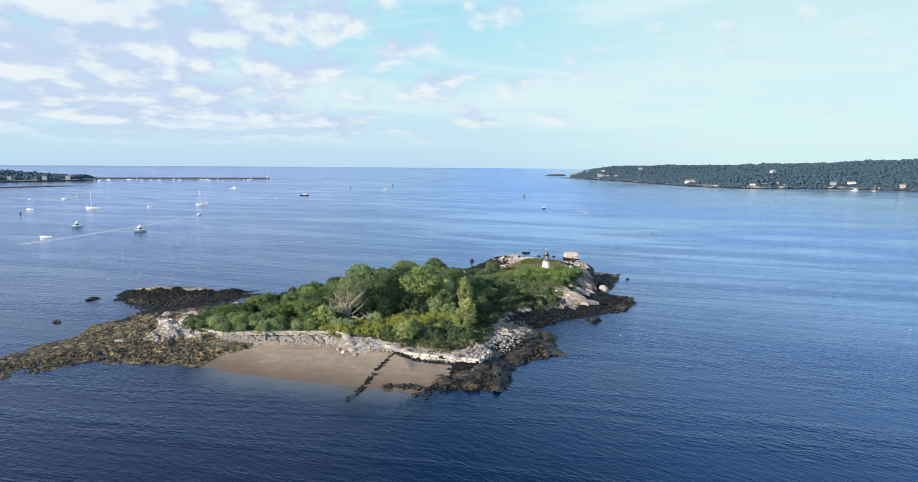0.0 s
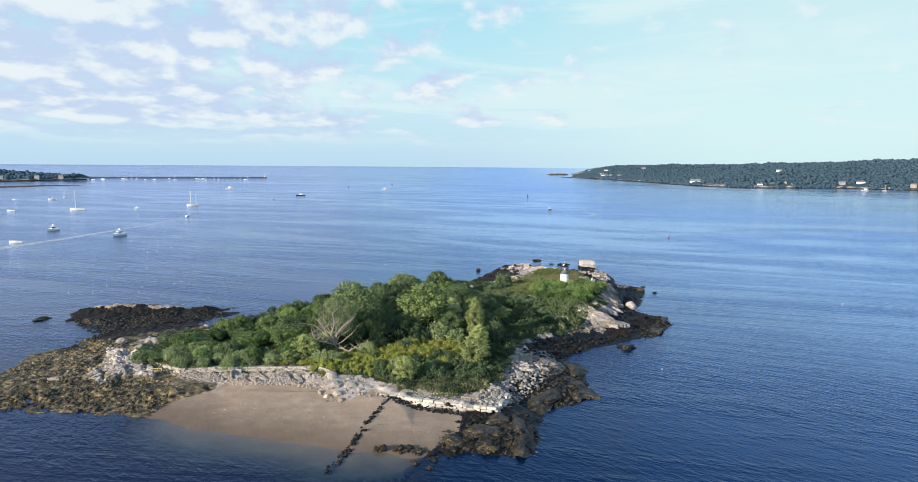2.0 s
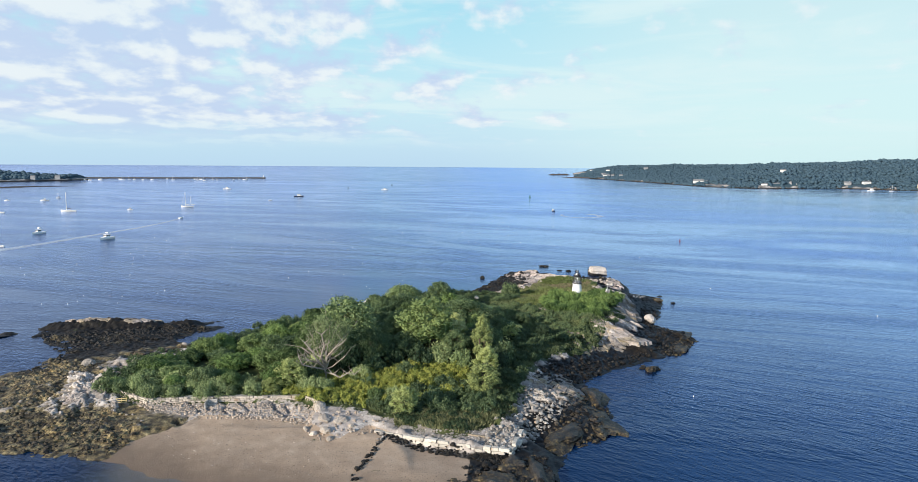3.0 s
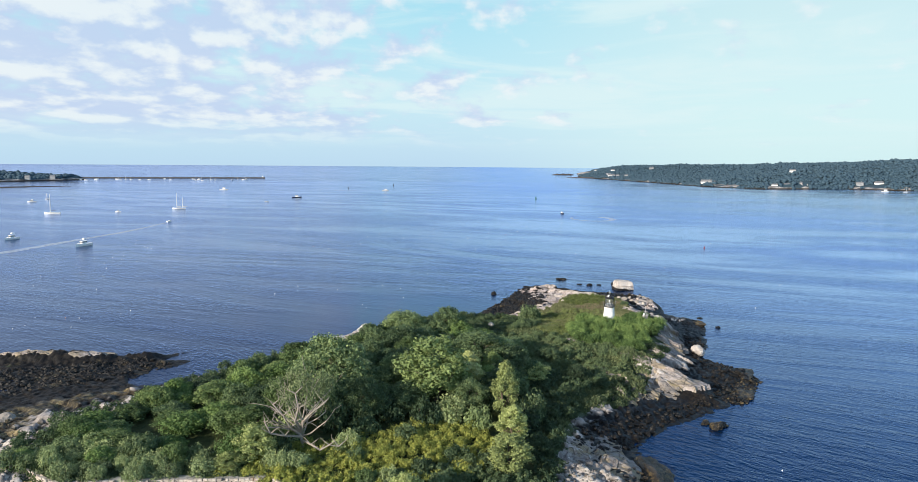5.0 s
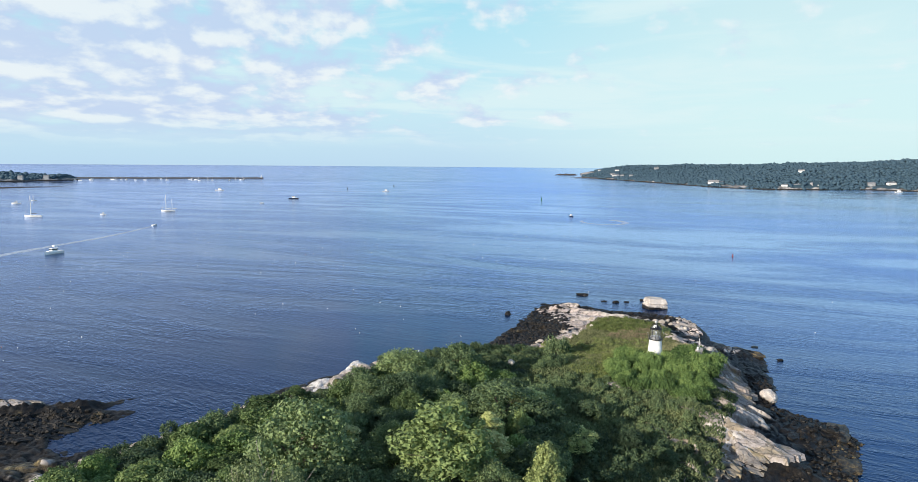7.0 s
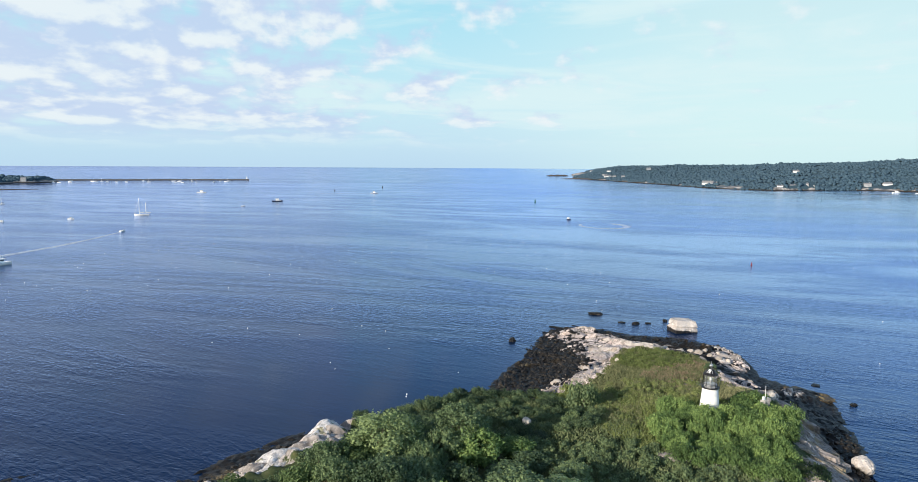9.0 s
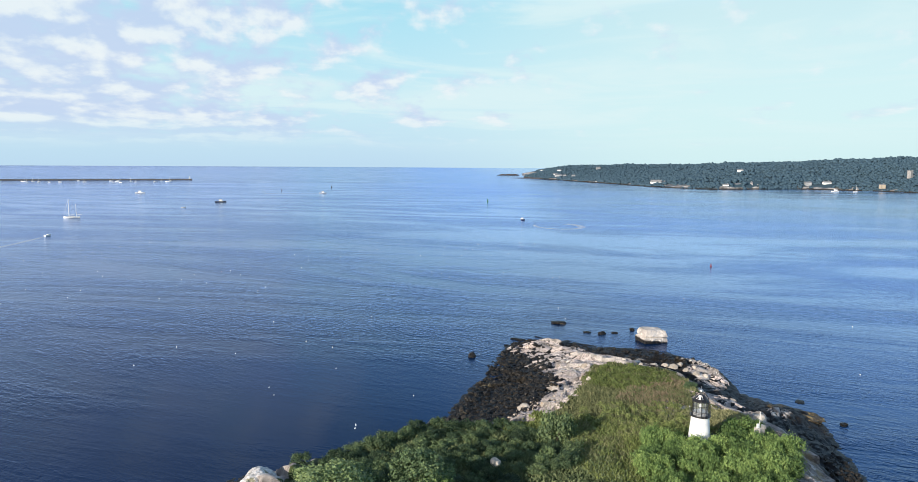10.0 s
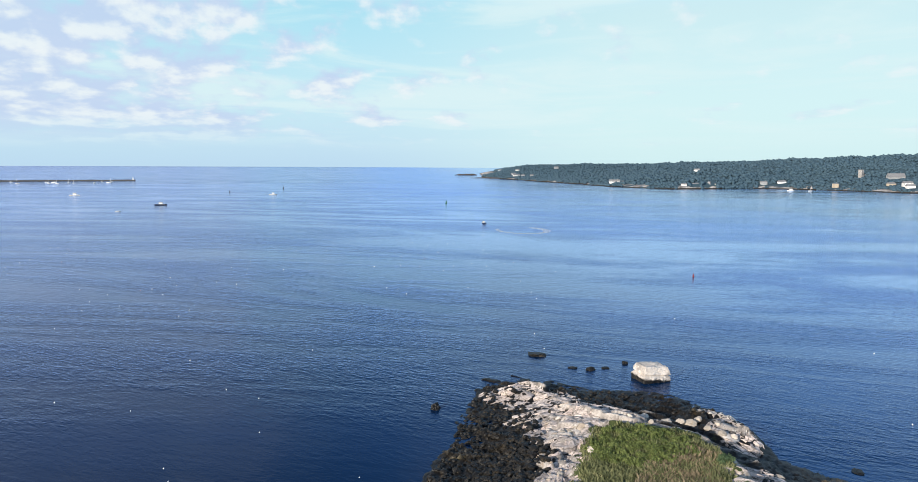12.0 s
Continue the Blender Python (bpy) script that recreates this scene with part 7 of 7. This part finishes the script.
def motor_boat(x, y, rz, length, label, hull=None, cabin=True, top=False, size=1.0):
    th = far_thing("motor_boat", x, y, 0, rz, size)
    beam, free = length * 0.32, length * 0.11 + 0.2 if length < 14 else length * 0.08
    part("hull", hull_bm(length, beam, free), hull or HULL, th)
    bm = bmesh.new()
    box(bm, length * 0.12, 0, free * 0.9, length * 0.42, beam * 0.62, free * 0.45, 0, 0.05)
    part("foredeck", bm, HULL, th)
    if cabin:
        bm = bmesh.new()
        box(bm, 0, 0, free * 1.2, length * 0.3, beam * 0.66, 1.5 if length < 14 else 3.2, 0, 0.12)
        c = part("cabin", bm, HULL, th)
        bm = bmesh.new()
        box(bm, length * 0.01, 0, free * 1.2 + (0.65 if length < 14 else 2.1), length * 0.305, beam * 0.67, 0.55, 0, 0.02)
        part("window_band", bm, DARKGLASS, c)
        bm = bmesh.new()
        box(bm, -length * 0.04, 0, free * 1.2 + (1.5 if length < 14 else 3.2), length * 0.42, beam * 0.74, 0.12, 0, 0.03)
        part("cabin_roof", bm, HULL, c)
    else:
        bm = bmesh.new()
        box(bm, 0, 0, free * 1.2, 0.08, beam * 0.5, 0.6)
        part("windscreen", bm, DARKGLASS, th)
    bm = bmesh.new()
    box(bm, -length * 0.34, 0, free * 0.55, length * 0.22, beam * 0.6, 0.6, 0, 0.03)
    part("cockpit", bm, GREYP, th)
    if top:
        bm = bmesh.new()
        rod(bm, (-0.3, 0, free + 2.2), (-0.5, 0, free + 4.2), 0.08, 0.05, 6)
        for s in (-1, 1):
            rod(bm, (-0.4, 0, free + 3.4), (-0.4, s * 0.9, free + 3.4), 0.05, None, 5)
        part("radar_mast", bm, HULL, th)
        bm = bmesh.new()
        box(bm, -0.6, 0, free + 2.6, 1.6, beam * 0.5, 0.8, 0, 0.05)
        part("flybridge", bm, HULL, th)
    tagged(th, label, "boat", "boats in the harbour")
    return th


def sail_boat(x, y, rz, length, label, masts=1, size=1.0):
    th = far_thing("sailing_boat", x, y, 0, rz, size)
    beam, free = length * 0.27, length * 0.08 + 0.3
    part("hull", hull_bm(length, beam, free, 0.3, 0.6), HULL, th)
    bm = bmesh.new()
    box(bm, 0, 0, free * 0.9, length * 0.36, beam * 0.5, 0.6, 0, 0.1)
    c = part("cabin", bm, HULL, th)
    bm = bmesh.new()
    box(bm, 0, 0, free * 0.9 + 0.25, length * 0.3, beam * 0.505, 0.18)
    part("window_band", bm, DARKGLASS, c)
    spots = [(length * 0.12, length * 1.25)] if masts == 1 else [(length * 0.16, length * 1.2), (-length * 0.28, length * 0.85)]
    for mx, mh in spots:
        bm = bmesh.new()
        rod(bm, (mx, 0, free * 0.5), (mx, 0, free + mh), 0.32, 0.2, 6)
        for s in (0.45, 0.7):
            rod(bm, (mx, -beam * 0.3, free + mh * s), (mx, beam * 0.3, free + mh * s), 0.05, None, 4)
        m = part("mast", bm, HULL, th)
        bm = bmesh.new()
        rod(bm, (mx - 0.2, 0, free + 1.6), (mx - length * 0.34, 0, free + 1.7), 0.12, None, 6)
        part("boom", bm, TIMBER, m)
        bm = bmesh.new()
        rod(bm, (mx - 0.3, 0, free + 1.85), (mx - length * 0.33, 0, free + 1.9), 0.26, 0.18, 8)
        part("furled_sail", bm, NAVY if masts == 1 else HULL, m)
        bm = bmesh.new()
        for ex, ey in ((length * 0.49, 0), (-length * 0.48, 0), (mx, beam * 0.45), (mx, -beam * 0.45)):
            rod(bm, (mx, 0, free + mh * 0.98), (ex, ey, free), 0.025, None, 3)
        part("rigging", bm, STEEL, m)
    tagged(th, label, "boat", "boats in the harbour")


sail_boat(-422, 1115, 200, 15, "white two-masted ketch lying at its mooring", 2, 1.2)
sail_boat(-541, 1003, 190, 15, "white sloop with furled sail at its mooring", 1, 1.3)
sail_boat(-752, 1340, 210, 8, "small white sailing boat at a far mooring", 1, 1.0)
motor_boat(-317, 672, 250, 11, "white motor cruiser with flybridge riding at its mooring", None, True, True, 1.35)
motor_boat(-403, 713, 250, 10, "white sport-fishing cruiser with a mast at its mooring", None, True, True, 1.3)
motor_boat(-374, 612, 190, 9.5, "low white open motor boat at its mooring", None, False, False, 1.1)
motor_boat(-478, 1048, 200, 7, "small white motor boat with cabin", None, True, False, 1.0)
motor_boat(-613, 970, 185, 10, "white motor boat lying at its mooring", None, False, False, 1.1)
motor_boat(-725, 1252, 205, 13, "white cabin cruiser in the far moorings", None, True, True, 1.0)
motor_boat(-785, 1243, 200, 8, "small white boat in the far moorings", None, True, False, 1.0)
motor_boat(-336, 1476, 15, 19, "dark-hulled fishing boat with white wheelhouse steaming slowly", NAVY, True, True, 1.0)
motor_boat(-352, 1322, 20, 7, "small white open boat adrift", None, False, False, 1.0)
motor_boat(-603, 1825, 5, 17, "white pilot boat with an orange deck in the far harbour", None, True, False, 1.2)
motor_boat(-200, 1850, 10, 17, "white launch running out of the harbour", None, True, False, 1.0)
motor_boat(-346, 904, 84, 9, "small speedboat running down the harbour with a wake", None, False, False, 1.0)
motor_boat(136, 1085, 110, 9, "small dark workboat turning in a circle", NAVY, True, False, 1.0)
motor_boat(1200, 2060, 10, 20, "white motor yacht moored off the headland", None, True, True, 1.2)
sail_boat(1245, 2040, 10, 14, "sailing boat moored off the headland", 1, 1.0)
boat_rng = np.random.default_rng(21)
for k in range(34):
    f = boat_rng.uniform(0, 1)
    bx, by = -1500 + 640 * f + boat_rng.normal(0, 18), 2660 + 150 * f + boat_rng.normal(0, 70)
    if k % 3:
        motor_boat(bx, by, boat_rng.uniform(170, 230), 9, "small white boat moored inside the breakwater", None, bool(k % 2), False, boat_rng.uniform(0.9, 1.5))
    else:
        sail_boat(bx, by, boat_rng.uniform(170, 230), 10, "white sailing boat moored inside the breakwater", 1, boat_rng.uniform(0.8, 1.2))


# ---- buoys ----
def channel_buoy(x, y, mat, label, size=1.0):
    th = far_thing("channel_buoy", x, y, 0, 0, size)
    part("float", lathe(bmesh.new(), [(0.9, -0.6), (1.25, -0.2), (1.25, 0.5), (0.8, 0.7)], 16), mat, th)
    part("tower", lathe(bmesh.new(), [(0.75, 0.7), (0.6, 2.6), (0.35, 3.6), (0.1, 4.0)], 12), mat, th)
    bm = bmesh.new()
    rod(bm, (0, 0, 3.9), (0, 0, 4.8), 0.08, None, 6)
    part("lamp", bm, BLACK, th)
    tagged(th, label, "buoy", "channel buoys")


channel_buoy(198, 690, RED, "red nun channel buoy afloat", 0.55)
channel_buoy(144, 1500, GREEN, "green can channel buoy afloat", 1.4)
channel_buoy(735, 1585, GREEN, "small green channel buoy off the headland", 0.8)
channel_buoy(-219, 2237, BLACK, "dark channel buoy in the outer harbour", 1.5)
channel_buoy(-317, 1983, BLACK, "dark channel buoy in the outer harbour", 1.2)
channel_buoy(-573, 885, BLACK, "dark mooring buoy beside the moored boats", 0.9)

FLOATS = []
for fk, col in enumerate((HULL, HULL, HULL, ORANGE)):
    bm = lathe(bmesh.new(), [(0.1, -0.22), (0.26, -0.16), (0.3, 0.05), (0.26, 0.28), (0.12, 0.4), (0.05, 0.42), (0.045, 0.8)], 10)
    me = bpy.data.meshes.new("pot_buoy")
    bm.to_mesh(me)
    bm.free()
    me.materials.append(col)
    FLOATS.append(me)
float_rng = np.random.default_rng(33)
made = 0
while made < 170:
    if made < 150:
        x, y = float_rng.uniform(-330, 120), float_rng.uniform(395, 900)
        if x > 40 + (y - 400) * 0.2:
            continue
    else:
        x, y = float_rng.uniform(60, 420), float_rng.uniform(240, 760)
    if vnoise(np.array([x / 60]), np.array([y / 60]), 8)[0] < 0.38 or inside(SHORE, np.array([x]), np.array([y]))[0] > -12:
        continue
    ob = new("pot_buoy", FLOATS[int(float_rng.integers(4)) if made % 5 == 0 else 0])
    s = float_rng.uniform(0.4, 0.65)
    ob.matrix_basis = pose(x, y, 0.02, float_rng.uniform(-18, 18), float_rng.uniform(-18, 18), 0) @ Matrix.Diagonal((s, s, s, 1))
    tagged(ob, "small white lobster-pot buoy afloat", "buoy", "lobster-pot buoys")
    made += 1


# ---- wakes ----
def wake(name, pts, w0, w1, label):
    bm = bmesh.new()
    n, rows = 60, []
    line = np.array(pts, float)
    run = np.concatenate([[0], np.cumsum(np.hypot(*np.diff(line, axis=0).T))])
    for k in range(n):
        t = k / (n - 1)
        s = t * run[-1]
        x, y = float(np.interp(s, run, line[:, 0])), float(np.interp(s, run, line[:, 1]))
        s2 = min(s + 2, run[-1])
        dx, dy = float(np.interp(s2, run, line[:, 0])) - float(np.interp(s2 - 2, run, line[:, 0])), float(np.interp(s2, run, line[:, 1])) - float(np.interp(s2 - 2, run, line[:, 1]))
        l = math.hypot(dx, dy)
        w = (w0 + (w1 - w0) * t) * random.uniform(0.8, 1.2)
        rows.append([bm.verts.new((x - dy / l * w * o, y + dx / l * w * o, 0.05 + 0.08 * (1 - abs(o)))) for o in (-1, 0, 1)])
    for a, b in zip(rows, rows[1:]):
        for i in range(2):
            bm.faces.new((a[i], a[i + 1], b[i + 1], b[i]))
    tagged(part(name, bm, FOAM, None), label, "wake", kind="structure")


wake("boat_wake", [(-346, 900), (-341, 840), (-340, 780), (-346, 720), (-352, 640), (-364, 560)], 1.2, 6.0, "thin white foam wake of the speedboat")
circle = [(162 + 26 * math.cos(a), 1000 + 36 * math.sin(a)) for a in np.linspace(2.6, 7.2, 30)]
wake("turning_wake", circle, 1.5, 5.0, "curved foam wake of the turning workboat")
wake("launch_wake", [(-210, 1848), (-260, 1842), (-330, 1830)], 1.0, 3.0, "foam wake of the running launch")
